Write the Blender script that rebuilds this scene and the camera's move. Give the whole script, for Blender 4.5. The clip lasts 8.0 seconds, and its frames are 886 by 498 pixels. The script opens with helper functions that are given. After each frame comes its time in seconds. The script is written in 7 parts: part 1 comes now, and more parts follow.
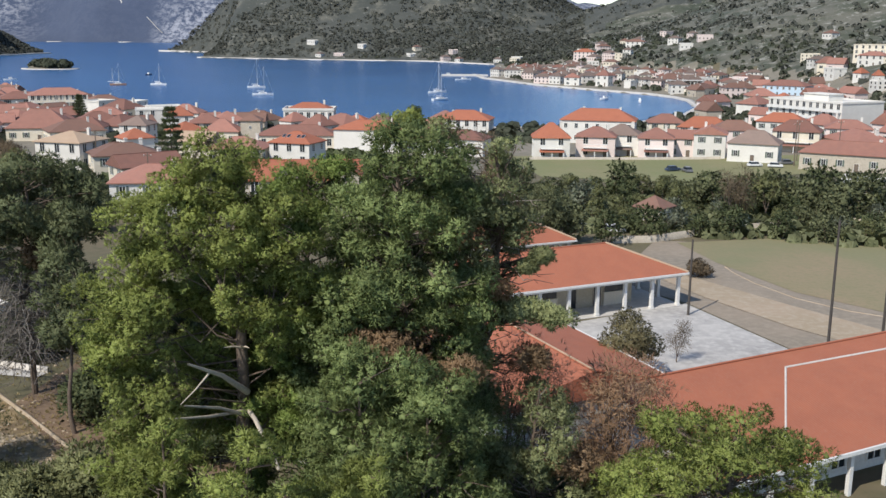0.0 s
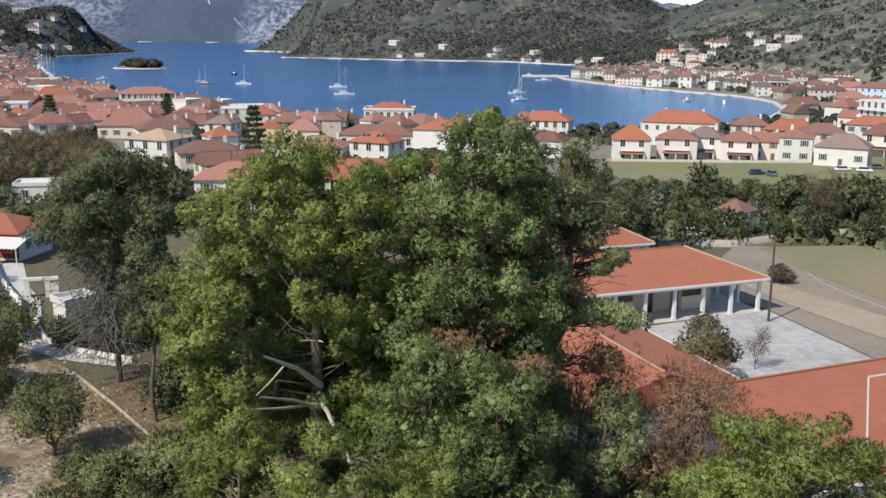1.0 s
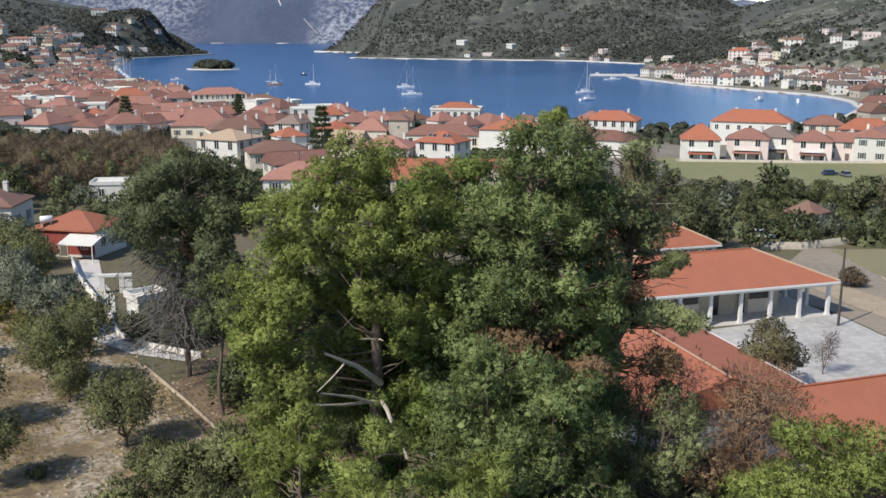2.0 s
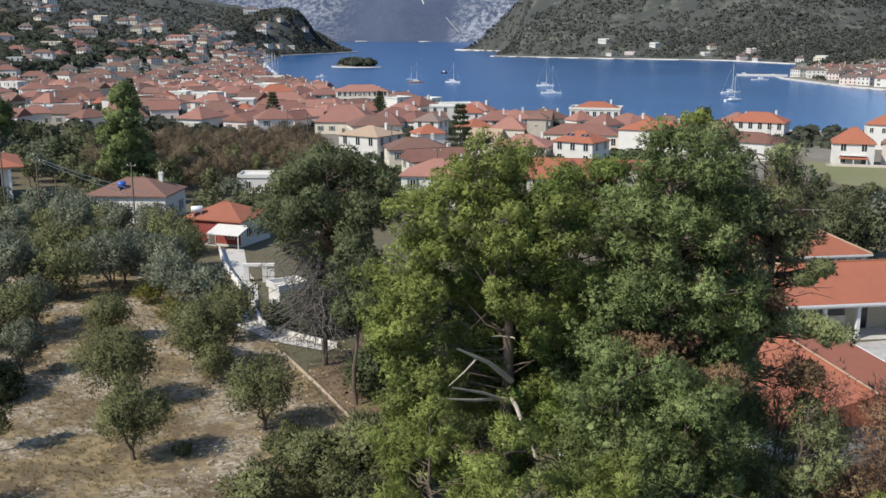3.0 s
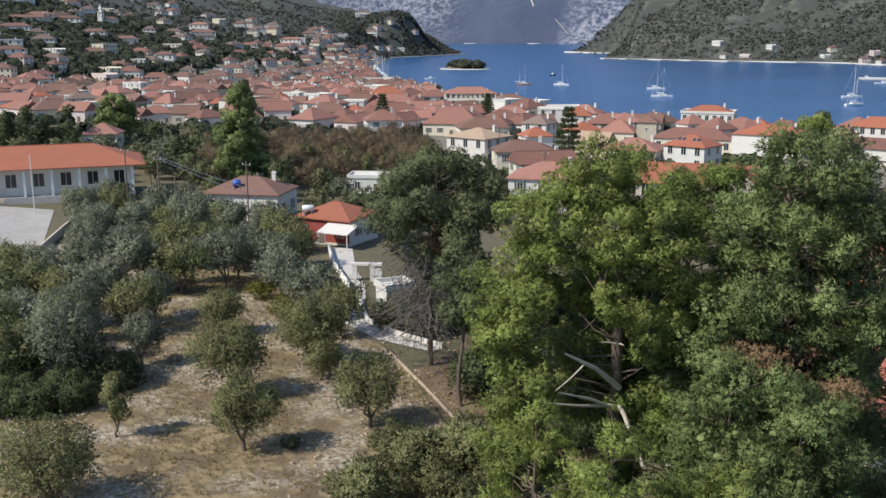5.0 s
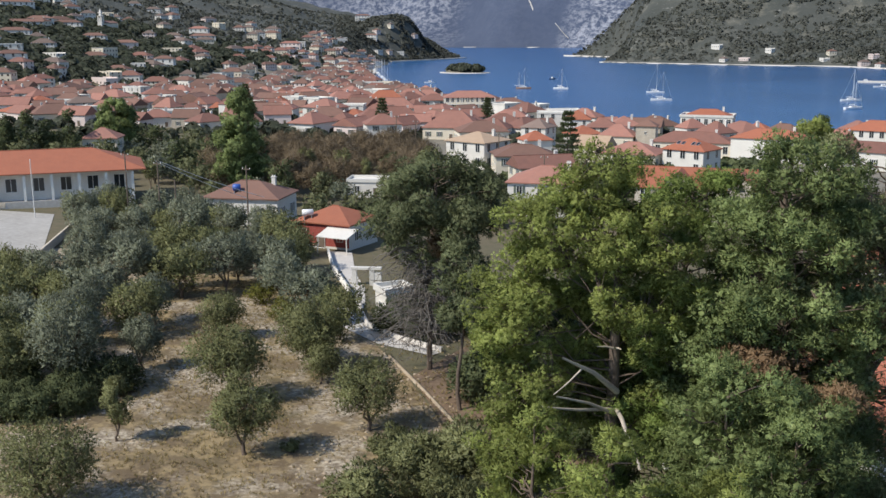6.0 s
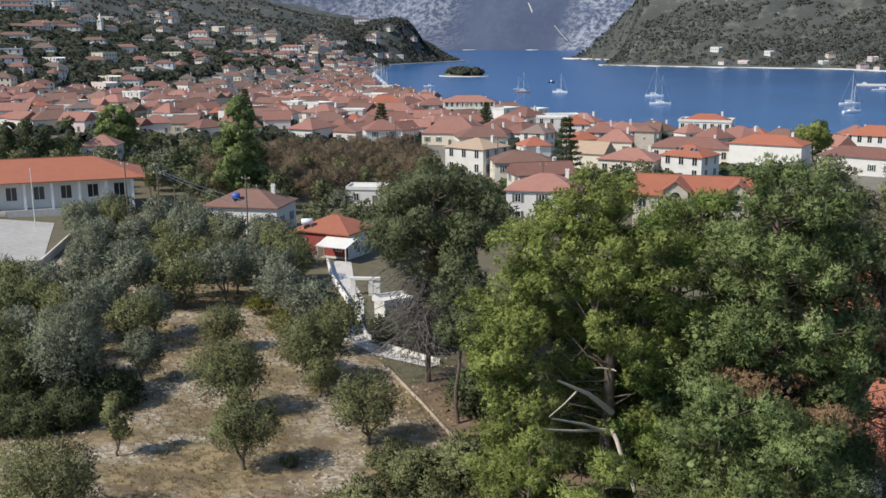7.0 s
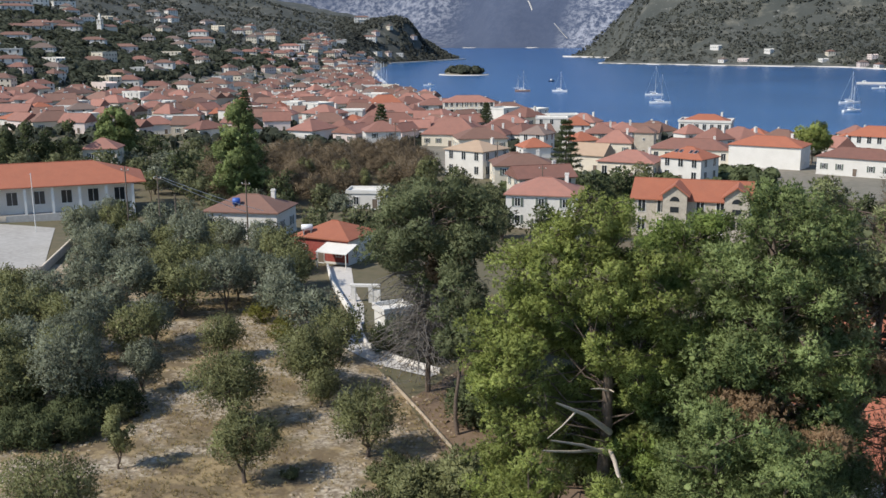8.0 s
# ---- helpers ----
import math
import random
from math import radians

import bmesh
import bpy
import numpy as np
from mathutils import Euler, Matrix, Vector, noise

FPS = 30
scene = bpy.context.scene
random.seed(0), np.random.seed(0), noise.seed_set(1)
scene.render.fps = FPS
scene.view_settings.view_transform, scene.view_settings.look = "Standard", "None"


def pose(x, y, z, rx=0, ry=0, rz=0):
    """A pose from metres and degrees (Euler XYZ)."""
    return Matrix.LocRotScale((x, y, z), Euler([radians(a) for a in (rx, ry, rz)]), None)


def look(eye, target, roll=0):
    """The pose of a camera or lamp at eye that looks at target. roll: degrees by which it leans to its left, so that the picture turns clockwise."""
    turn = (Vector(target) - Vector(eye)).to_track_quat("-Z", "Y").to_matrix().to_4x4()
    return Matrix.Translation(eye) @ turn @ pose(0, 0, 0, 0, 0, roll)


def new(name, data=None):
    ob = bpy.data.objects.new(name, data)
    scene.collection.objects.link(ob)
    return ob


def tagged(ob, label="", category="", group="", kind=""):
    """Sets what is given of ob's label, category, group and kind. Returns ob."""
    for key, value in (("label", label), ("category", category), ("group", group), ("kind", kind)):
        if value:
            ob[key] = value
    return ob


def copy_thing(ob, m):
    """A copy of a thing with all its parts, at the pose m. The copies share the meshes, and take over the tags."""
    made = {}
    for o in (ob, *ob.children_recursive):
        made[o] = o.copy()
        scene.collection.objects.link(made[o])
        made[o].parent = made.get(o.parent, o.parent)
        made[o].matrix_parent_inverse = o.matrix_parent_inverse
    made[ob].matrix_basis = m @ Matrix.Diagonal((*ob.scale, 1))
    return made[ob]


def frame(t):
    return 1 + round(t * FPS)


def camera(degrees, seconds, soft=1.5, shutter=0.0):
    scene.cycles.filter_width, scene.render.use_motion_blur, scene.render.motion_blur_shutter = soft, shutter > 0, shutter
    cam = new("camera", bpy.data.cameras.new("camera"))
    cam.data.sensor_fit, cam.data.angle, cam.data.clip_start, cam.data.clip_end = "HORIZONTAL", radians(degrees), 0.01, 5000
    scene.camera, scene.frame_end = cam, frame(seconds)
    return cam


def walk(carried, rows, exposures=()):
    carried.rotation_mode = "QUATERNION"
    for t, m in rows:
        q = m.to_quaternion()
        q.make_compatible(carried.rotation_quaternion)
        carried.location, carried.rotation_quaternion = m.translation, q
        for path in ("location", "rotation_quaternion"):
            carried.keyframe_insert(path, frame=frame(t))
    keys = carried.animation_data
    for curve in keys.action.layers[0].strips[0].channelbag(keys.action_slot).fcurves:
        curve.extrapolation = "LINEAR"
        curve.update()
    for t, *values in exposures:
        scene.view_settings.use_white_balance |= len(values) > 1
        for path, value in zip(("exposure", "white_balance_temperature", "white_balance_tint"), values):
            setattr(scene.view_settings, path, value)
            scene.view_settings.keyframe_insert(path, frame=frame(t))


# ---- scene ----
import itertools

cam = camera(49.0, 8.0, soft=1.5)
# seconds, x, y, z, heading, tilt, roll
PATH = [
    (0, 0.000, -0.000, 40.000, -0.030, -12.544, 0.389),
    (0.5, 0.105, -0.068, 39.982, 1.880, -12.587, 0.379),
    (1, 0.223, -0.275, 39.984, 4.643, -12.544, 0.397),
    (1.2, 0.249, -0.334, 39.923, 5.032, -12.532, 0.422),
    (2.3, 0.725, -0.902, 40.231, 9.528, -12.599, -0.122),
    (2.5, 0.728, -0.955, 40.201, 10.050, -12.582, -0.059),
    (3, 0.691, -1.126, 40.248, 16.738, -12.670, 0.001),
    (3.5, 0.585, -1.089, 40.262, 18.016, -12.756, -0.025),
    (4, 0.537, -1.204, 40.290, 20.387, -12.719, -0.014),
    (4.5, 0.484, -1.274, 40.315, 22.932, -12.688, -0.047),
    (6, 0.665, -1.599, 40.461, 23.010, -12.332, -0.145),
    (6.5, 0.841, -1.739, 40.963, 23.004, -12.254, -0.230),
    (7, 0.940, -1.851, 41.586, 22.997, -12.196, -0.249),
    (7.5, 0.996, -1.885, 42.160, 22.973, -12.220, -0.279),
    (8, 1.035, -1.912, 42.852, 23.007, -12.334, -0.343),
]
walk(cam, [(t, pose(x, y, z, 0, 0, h) @ pose(0, 0, 0, 90 + p, 0, 0) @ pose(0, 0, 0, 0, 0, r)) for t, x, y, z, h, p, r in PATH])

# ---- light ----
SUN_EL, SUN_DIR = 46.0, (-0.62, -0.785)
world = bpy.data.worlds.new("sky")
scene.world = world
world.use_nodes = True
wn = world.node_tree
sky = wn.nodes.new("ShaderNodeTexSky")
sky.sky_type = "NISHITA"
sky.sun_disc = False
sky.sun_elevation = radians(SUN_EL)
sky.sun_rotation = math.atan2(SUN_DIR[0], SUN_DIR[1])
sky.dust_density, sky.ozone_density, sky.air_density, sky.altitude = 0.3, 1.5, 1.0, 800.0
wn.nodes["Background"].inputs["Strength"].default_value = 0.12
wn.links.new(sky.outputs["Color"], wn.nodes["Background"].inputs["Color"])
sun = new("sun", bpy.data.lights.new("sun", "SUN"))
sun.data.energy, sun.data.angle, sun.data.color = 3.5, radians(0.6), (1.0, 0.93, 0.82)
sun.matrix_basis = look((SUN_DIR[0] * 100, SUN_DIR[1] * 100, 100 * math.tan(radians(SUN_EL))), (0, 0, 0))
scene.view_settings.exposure = 0.43


# ---- materials ----
def material(name, rough=0.8, metal=0.0):
    m = bpy.data.materials.new(name)
    m.use_nodes = True
    b = m.node_tree.nodes["Principled BSDF"]
    b.inputs["Roughness"].default_value, b.inputs["Metallic"].default_value = rough, metal
    return m, m.node_tree, b


def rgb(c):
    return (c[0], c[1], c[2], 1.0)


def noise_node(nt, scale, detail=4.0, rough=0.55, space="Object"):
    tc, n = nt.nodes.new("ShaderNodeTexCoord"), nt.nodes.new("ShaderNodeTexNoise")
    n.inputs["Scale"].default_value, n.inputs["Detail"].default_value, n.inputs["Roughness"].default_value = scale, detail, rough
    nt.links.new(tc.outputs[space], n.inputs["Vector"])
    return n.outputs["Fac"]


def ramp(nt, fac, stops):
    r = nt.nodes.new("ShaderNodeValToRGB")
    el = r.color_ramp.elements
    while len(el) < len(stops):
        el.new(0.5)
    for e, (p, c) in zip(el, stops):
        e.position, e.color = p, rgb(c)
    nt.links.new(fac, r.inputs["Fac"])
    return r.outputs["Color"]


def mixed(nt, fac, a, b, mode="MIX"):
    m = nt.nodes.new("ShaderNodeMix")
    m.data_type, m.blend_type = "RGBA", mode
    for k, v in ((0, fac), (6, a), (7, b)):
        if isinstance(v, (int, float)):
            m.inputs[k].default_value = v
        elif isinstance(v, tuple):
            m.inputs[k].default_value = rgb(v)
        else:
            nt.links.new(v, m.inputs[k])
    return m.outputs[2]


def bump(nt, b, fac, strength, dist):
    n = nt.nodes.new("ShaderNodeBump")
    n.inputs["Strength"].default_value, n.inputs["Distance"].default_value = strength, dist
    nt.links.new(fac, n.inputs["Height"])
    nt.links.new(n.outputs["Normal"], b.inputs["Normal"])


def object_random(nt):
    return nt.nodes.new("ShaderNodeObjectInfo").outputs["Random"]


def island_random(nt):
    return nt.nodes.new("ShaderNodeNewGeometry").outputs["Random Per Island"]


def two_scale(name, a, b, c, big, small, rough=0.85, bump_s=0.3, bump_d=0.05, vary=0.0):
    """A surface that goes from a to b in broad patches and to c in fine grain."""
    m, nt, p = material(name, rough)
    base = ramp(nt, noise_node(nt, big), [(0.35, a), (0.65, b)])
    fine = noise_node(nt, small, 6.0, 0.65)
    g = nt.nodes.new("ShaderNodeMapRange")
    g.inputs[1].default_value, g.inputs[2].default_value, g.inputs[3].default_value, g.inputs[4].default_value = 0.45, 0.72, 0.0, 0.8
    nt.links.new(fine, g.inputs[0])
    col = mixed(nt, g.outputs[0], base, c)
    if vary:
        h = nt.nodes.new("ShaderNodeHueSaturation")
        v = nt.nodes.new("ShaderNodeMapRange")
        v.inputs[3].default_value, v.inputs[4].default_value = 1 - vary, 1 + vary
        nt.links.new(object_random(nt), v.inputs[0])
        nt.links.new(v.outputs[0], h.inputs["Value"])
        nt.links.new(col, h.inputs["Color"])
        col = h.outputs["Color"]
    nt.links.new(col, p.inputs["Base Color"])
    bump(nt, p, fine, bump_s, bump_d)
    return m


def leafy(name, a, b, c, clump=0.35):
    """Foliage: hue by leaf, light passing through; wide swings of tone by bough paint in shaded gaps."""
    m, nt, p = material(name, 0.75)
    leaf = ramp(nt, island_random(nt), [(0.0, a), (0.6, b), (1.0, c)])
    h = nt.nodes.new("ShaderNodeHueSaturation")
    v = nt.nodes.new("ShaderNodeMapRange")
    v.inputs[1].default_value, v.inputs[2].default_value, v.inputs[3].default_value, v.inputs[4].default_value = 0.3, 0.7, 0.58, 1.32
    nt.links.new(noise_node(nt, clump, 2.0), v.inputs[0])
    nt.links.new(v.outputs[0], h.inputs["Value"])
    nt.links.new(leaf, h.inputs["Color"])
    nt.links.new(h.outputs["Color"], p.inputs["Base Color"])
    p.inputs["Specular IOR Level"].default_value = 0.2
    t = nt.nodes.new("ShaderNodeBsdfTranslucent")
    nt.links.new(h.outputs["Color"], t.inputs["Color"])
    mx = nt.nodes.new("ShaderNodeMixShader")
    mx.inputs[0].default_value = 0.35
    nt.links.new(p.outputs[0], mx.inputs[1])
    nt.links.new(t.outputs[0], mx.inputs[2])
    nt.links.new(mx.outputs[0], nt.nodes["Material Output"].inputs["Surface"])
    return m


def tiled(name, a, b, c, vary=0.12):
    """Clay roof tiles: courses as relief, colour patches by house."""
    m, nt, p = material(name, 0.85)
    base = ramp(nt, noise_node(nt, 0.6), [(0.3, a), (0.7, b)])
    fine = ramp(nt, noise_node(nt, 6.0, 5.0, 0.7), [(0.5, (0, 0, 0)), (0.72, (1, 1, 1))])
    col = mixed(nt, fine, base, c)
    h = nt.nodes.new("ShaderNodeHueSaturation")
    v = nt.nodes.new("ShaderNodeMapRange")
    v.inputs[3].default_value, v.inputs[4].default_value = 1 - vary, 1 + vary
    nt.links.new(object_random(nt), v.inputs[0])
    nt.links.new(v.outputs[0], h.inputs["Value"])
    nt.links.new(col, h.inputs["Color"])
    nt.links.new(h.outputs["Color"], p.inputs["Base Color"])
    tc, w = nt.nodes.new("ShaderNodeTexCoord"), nt.nodes.new("ShaderNodeTexWave")
    w.bands_direction = "X"
    w.inputs["Scale"].default_value, w.inputs["Distortion"].default_value = 1.4, 0.4
    nt.links.new(tc.outputs["Object"], w.inputs["Vector"])
    bump(nt, p, w.outputs["Fac"], 0.3, 0.04)
    return m


M_TILE = tiled("clay_tiles", (0.29, 0.132, 0.098), (0.235, 0.112, 0.086), (0.25, 0.155, 0.125), 0.32)
M_TILE_NEW = tiled("new_clay_tiles", (0.365, 0.122, 0.066), (0.315, 0.106, 0.06), (0.34, 0.155, 0.098), 0.08)
M_TILE_OLD = tiled("weathered_tiles", (0.21, 0.11, 0.08), (0.175, 0.095, 0.072), (0.18, 0.13, 0.105), 0.2)
M_TILE_TAN = tiled("ochre_tiles", (0.45, 0.325, 0.225), (0.41, 0.29, 0.2), (0.38, 0.3, 0.22), 0.04)
M_TILE_GREY = tiled("grey_brown_tiles", (0.20, 0.14, 0.115), (0.165, 0.12, 0.10), (0.20, 0.165, 0.14), 0.25)
M_WHITE = two_scale("white_render", (0.70, 0.68, 0.635), (0.64, 0.62, 0.575), (0.54, 0.52, 0.475), 0.4, 5.0, 0.9, 0.15, 0.02, 0.06)
M_CREAM = two_scale("cream_render", (0.72, 0.66, 0.54), (0.67, 0.60, 0.48), (0.56, 0.51, 0.42), 0.4, 5.0, 0.9, 0.15, 0.02, 0.1)
M_PINK = two_scale("pink_render", (0.74, 0.63, 0.59), (0.69, 0.58, 0.54), (0.6, 0.52, 0.48), 0.4, 5.0, 0.9, 0.15, 0.02, 0.1)
M_BLUE = two_scale("pale_blue_render", (0.54, 0.68, 0.80), (0.50, 0.64, 0.76), (0.52, 0.60, 0.66), 0.4, 5.0, 0.9, 0.15, 0.02, 0.08)
M_STONE = two_scale("grey_stonework", (0.50, 0.45, 0.37), (0.43, 0.38, 0.31), (0.30, 0.26, 0.21), 0.6, 3.5, 0.9, 0.5, 0.06, 0.1)
M_GLASS, _nt, _p = material("window_glass", 0.12)
_p.inputs["Base Color"].default_value = (0.025, 0.03, 0.035, 1)
M_FRAME = two_scale("painted_frames", (0.74, 0.74, 0.72), (0.68, 0.68, 0.66), (0.58, 0.57, 0.54), 1.0, 9.0, 0.6, 0.1, 0.01)
M_SHUTTER = two_scale("green_shutters", (0.10, 0.13, 0.10), (0.08, 0.10, 0.09), (0.14, 0.15, 0.12), 1.0, 9.0, 0.7, 0.1, 0.01, 0.3)
M_WOOD = two_scale("grey_timber", (0.16, 0.12, 0.09), (0.12, 0.09, 0.07), (0.20, 0.17, 0.14), 1.0, 14.0, 0.85, 0.4, 0.02)
M_BARK = two_scale("pine_bark", (0.13, 0.095, 0.07), (0.09, 0.07, 0.055), (0.20, 0.16, 0.13), 1.2, 7.0, 0.95, 0.8, 0.06)
M_TWIGWOOD = two_scale("weathered_twigs", (0.27, 0.235, 0.2), (0.21, 0.185, 0.16), (0.34, 0.3, 0.26), 1.5, 9.0, 0.9, 0.3, 0.02)
M_DEAD = two_scale("bare_dead_wood", (0.52, 0.46, 0.38), (0.44, 0.39, 0.33), (0.32, 0.28, 0.23), 1.5, 9.0, 0.9, 0.5, 0.03)
M_PINE = leafy("pine_needles_fresh", (0.205, 0.25, 0.064), (0.275, 0.322, 0.092), (0.345, 0.385, 0.135))
M_PINE_DARK = leafy("pine_needles_dark", (0.142, 0.188, 0.072), (0.206, 0.262, 0.10), (0.30, 0.354, 0.148))
M_PINE_OPEN = leafy("pine_needles_olive", (0.18, 0.205, 0.096), (0.255, 0.283, 0.134), (0.36, 0.385, 0.195))
M_PINE_MID = leafy("pine_needles_green", (0.145, 0.205, 0.054), (0.20, 0.268, 0.074), (0.28, 0.34, 0.112))
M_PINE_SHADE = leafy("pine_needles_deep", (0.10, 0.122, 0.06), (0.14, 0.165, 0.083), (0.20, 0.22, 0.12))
M_BROWN = leafy("dry_needles", (0.205, 0.135, 0.078), (0.265, 0.18, 0.105), (0.33, 0.24, 0.15))
M_OLIVE = leafy("olive_leaves", (0.15, 0.163, 0.07), (0.205, 0.218, 0.10), (0.29, 0.30, 0.155), 0.5)
M_OLIVE_GREY = leafy("grey_olive_leaves", (0.15, 0.172, 0.117), (0.21, 0.235, 0.165), (0.30, 0.32, 0.24), 0.5)
M_LEAF = leafy("broad_leaves", (0.075, 0.094, 0.044), (0.108, 0.132, 0.062), (0.155, 0.178, 0.088))
M_HEDGE = leafy("olive_green_hedge_leaves", (0.118, 0.132, 0.066), (0.162, 0.178, 0.092), (0.225, 0.24, 0.135))
M_LEAF_FAR = leafy("far_evergreen_leaves", (0.052, 0.062, 0.042), (0.076, 0.087, 0.06), (0.112, 0.12, 0.087))
M_YELLOW = leafy("yellowing_leaves", (0.13, 0.14, 0.03), (0.19, 0.19, 0.045), (0.24, 0.22, 0.07))
M_STRAW = leafy("dry_straw", (0.28, 0.215, 0.095), (0.37, 0.295, 0.145), (0.44, 0.37, 0.21))
M_RUST = leafy("rusty_twigs", (0.33, 0.20, 0.12), (0.40, 0.26, 0.16), (0.47, 0.34, 0.23))
M_TWIG = leafy("bare_brown_twigs", (0.15, 0.112, 0.07), (0.20, 0.155, 0.10), (0.26, 0.21, 0.148))
# scrub greens greyed, so that distance haze is in the colour
M_SCRUB = leafy("hill_scrub", (0.068, 0.075, 0.063), (0.095, 0.101, 0.086), (0.137, 0.14, 0.12), 0.02)
M_PLAIN = two_scale("dry_earth", (0.15, 0.12, 0.075), (0.11, 0.10, 0.055), (0.08, 0.08, 0.04), 0.03, 0.6, 0.95, 0.5, 0.1)
M_GROVE, _nt, _p = material("grove_earth", 0.95)
_soil = ramp(_nt, noise_node(_nt, 0.10, 5.0, 0.6), [(0.36, (0.12, 0.083, 0.046)), (0.5, (0.165, 0.122, 0.07)), (0.64, (0.12, 0.10, 0.05))])
_straw = ramp(_nt, noise_node(_nt, 0.45, 6.0, 0.7), [(0.46, (0, 0, 0)), (0.60, (1, 1, 1))])
_stony = ramp(_nt, noise_node(_nt, 0.17, 6.0, 0.68), [(0.49, (0, 0, 0)), (0.60, (1, 1, 1))])
_grit = ramp(_nt, noise_node(_nt, 2.6, 6.0, 0.75), [(0.42, (0.19, 0.15, 0.105)), (0.62, (0.55, 0.48, 0.37))])
_nt.links.new(mixed(_nt, _stony, mixed(_nt, _straw, _soil, (0.31, 0.235, 0.125)), _grit), _p.inputs["Base Color"])
bump(_nt, _p, noise_node(_nt, 2.6, 6.0, 0.75), 0.8, 0.15)
M_PITCH = two_scale("dry_grass", (0.205, 0.195, 0.105), (0.27, 0.21, 0.13), (0.18, 0.175, 0.09), 0.06, 1.5, 0.95, 0.4, 0.04)
M_MEADOW = two_scale("meadow_grass", (0.185, 0.195, 0.085), (0.225, 0.205, 0.105), (0.15, 0.165, 0.065), 0.06, 1.5, 0.95, 0.4, 0.04)
M_DIRT = two_scale("bare_track", (0.36, 0.28, 0.20), (0.31, 0.25, 0.17), (0.42, 0.36, 0.28), 0.08, 1.2, 0.95, 0.4, 0.05)
M_CONCRETE = two_scale("pale_concrete", (0.50, 0.48, 0.45), (0.42, 0.40, 0.38), (0.58, 0.57, 0.54), 0.12, 1.5, 0.9, 0.3, 0.03)
M_PAVING = two_scale("light_paving", (0.60, 0.57, 0.53), (0.54, 0.51, 0.47), (0.44, 0.42, 0.39), 0.2, 2.5, 0.9, 0.3, 0.03)
def hillside(name, low, high, patchy, rocks):
    """Scrub and limestone: green in two tones, pale dry patches, rock flecks."""
    m, nt, p = material(name, 0.95)
    green = ramp(nt, noise_node(nt, 0.012, 6.0, 0.65), [(0.36, low), (0.62, high)])
    dry = ramp(nt, noise_node(nt, 0.022, 7.0, 0.7), [(patchy, (0, 0, 0)), (patchy + 0.1, (0.85, 0.85, 0.85))])
    fleck = ramp(nt, noise_node(nt, 0.11, 6.0, 0.75), [(rocks, (0, 0, 0)), (rocks + 0.08, (0.85, 0.85, 0.85))])
    nt.links.new(mixed(nt, fleck, mixed(nt, dry, green, (0.125, 0.122, 0.098)), (0.29, 0.285, 0.255)), p.inputs["Base Color"])
    bump(nt, p, noise_node(nt, 0.10, 6.0, 0.7), 0.6, 1.5)
    return m


# this hill's greens are greyed to paint in the haze of distance
M_HILL = hillside("hazed_scrubby_limestone_hill", (0.045, 0.051, 0.044), (0.07, 0.074, 0.064), 0.53, 0.60)
M_HILL_ROCKY = hillside("terraced_limestone_hill", (0.042, 0.052, 0.034), (0.072, 0.078, 0.054), 0.45, 0.55)
# base tinted blue to paint in distance haze, pale scree flecks over it
M_FAR, _nt, _p = material("hazed_far_limestone", 0.95)
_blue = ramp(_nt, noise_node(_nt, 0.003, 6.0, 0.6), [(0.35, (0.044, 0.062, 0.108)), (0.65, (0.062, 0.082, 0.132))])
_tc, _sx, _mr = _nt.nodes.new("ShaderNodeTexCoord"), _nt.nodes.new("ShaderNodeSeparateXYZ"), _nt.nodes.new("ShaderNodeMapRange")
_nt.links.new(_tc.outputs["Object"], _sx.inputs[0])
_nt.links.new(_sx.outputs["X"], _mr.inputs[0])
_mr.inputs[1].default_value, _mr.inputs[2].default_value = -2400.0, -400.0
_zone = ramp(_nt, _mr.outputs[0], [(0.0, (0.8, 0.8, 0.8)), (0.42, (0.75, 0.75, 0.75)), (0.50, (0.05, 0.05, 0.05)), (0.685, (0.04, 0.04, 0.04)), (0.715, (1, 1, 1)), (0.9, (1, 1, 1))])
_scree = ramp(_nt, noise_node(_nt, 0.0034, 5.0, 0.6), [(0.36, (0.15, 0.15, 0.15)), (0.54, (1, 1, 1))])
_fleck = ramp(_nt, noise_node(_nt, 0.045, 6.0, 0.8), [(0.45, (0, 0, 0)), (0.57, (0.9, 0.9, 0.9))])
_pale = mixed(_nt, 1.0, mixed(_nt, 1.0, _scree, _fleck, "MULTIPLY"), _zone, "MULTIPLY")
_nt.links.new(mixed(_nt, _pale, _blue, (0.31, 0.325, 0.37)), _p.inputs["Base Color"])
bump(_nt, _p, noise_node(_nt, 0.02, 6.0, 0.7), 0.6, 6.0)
M_BARE = two_scale("town_ground", (0.24, 0.21, 0.17), (0.18, 0.165, 0.13), (0.12, 0.12, 0.075), 0.04, 0.5, 0.95, 0.3, 0.05)
M_BOAT = two_scale("boat_gelcoat", (0.80, 0.80, 0.80), (0.76, 0.76, 0.76), (0.70, 0.70, 0.70), 0.5, 3.0, 0.35, 0.02, 0.01)
M_METAL, _nt, _p = material("aluminium", 0.4, 0.8)
_p.inputs["Base Color"].default_value = (0.62, 0.63, 0.65, 1)
M_SEA, _nt, _p = material("sea_water", 0.22)
_sea = ramp(_nt, noise_node(_nt, 0.008, 3.0), [(0.35, (0.014, 0.082, 0.225)), (0.7, (0.022, 0.108, 0.28))])
_nt.links.new(_sea, _p.inputs["Base Color"])
_p.inputs["IOR"].default_value = 1.33
_p.inputs["Specular IOR Level"].default_value = 0.35
bump(_nt, _p, noise_node(_nt, 0.45, 5.0, 0.6), 0.6, 0.35)


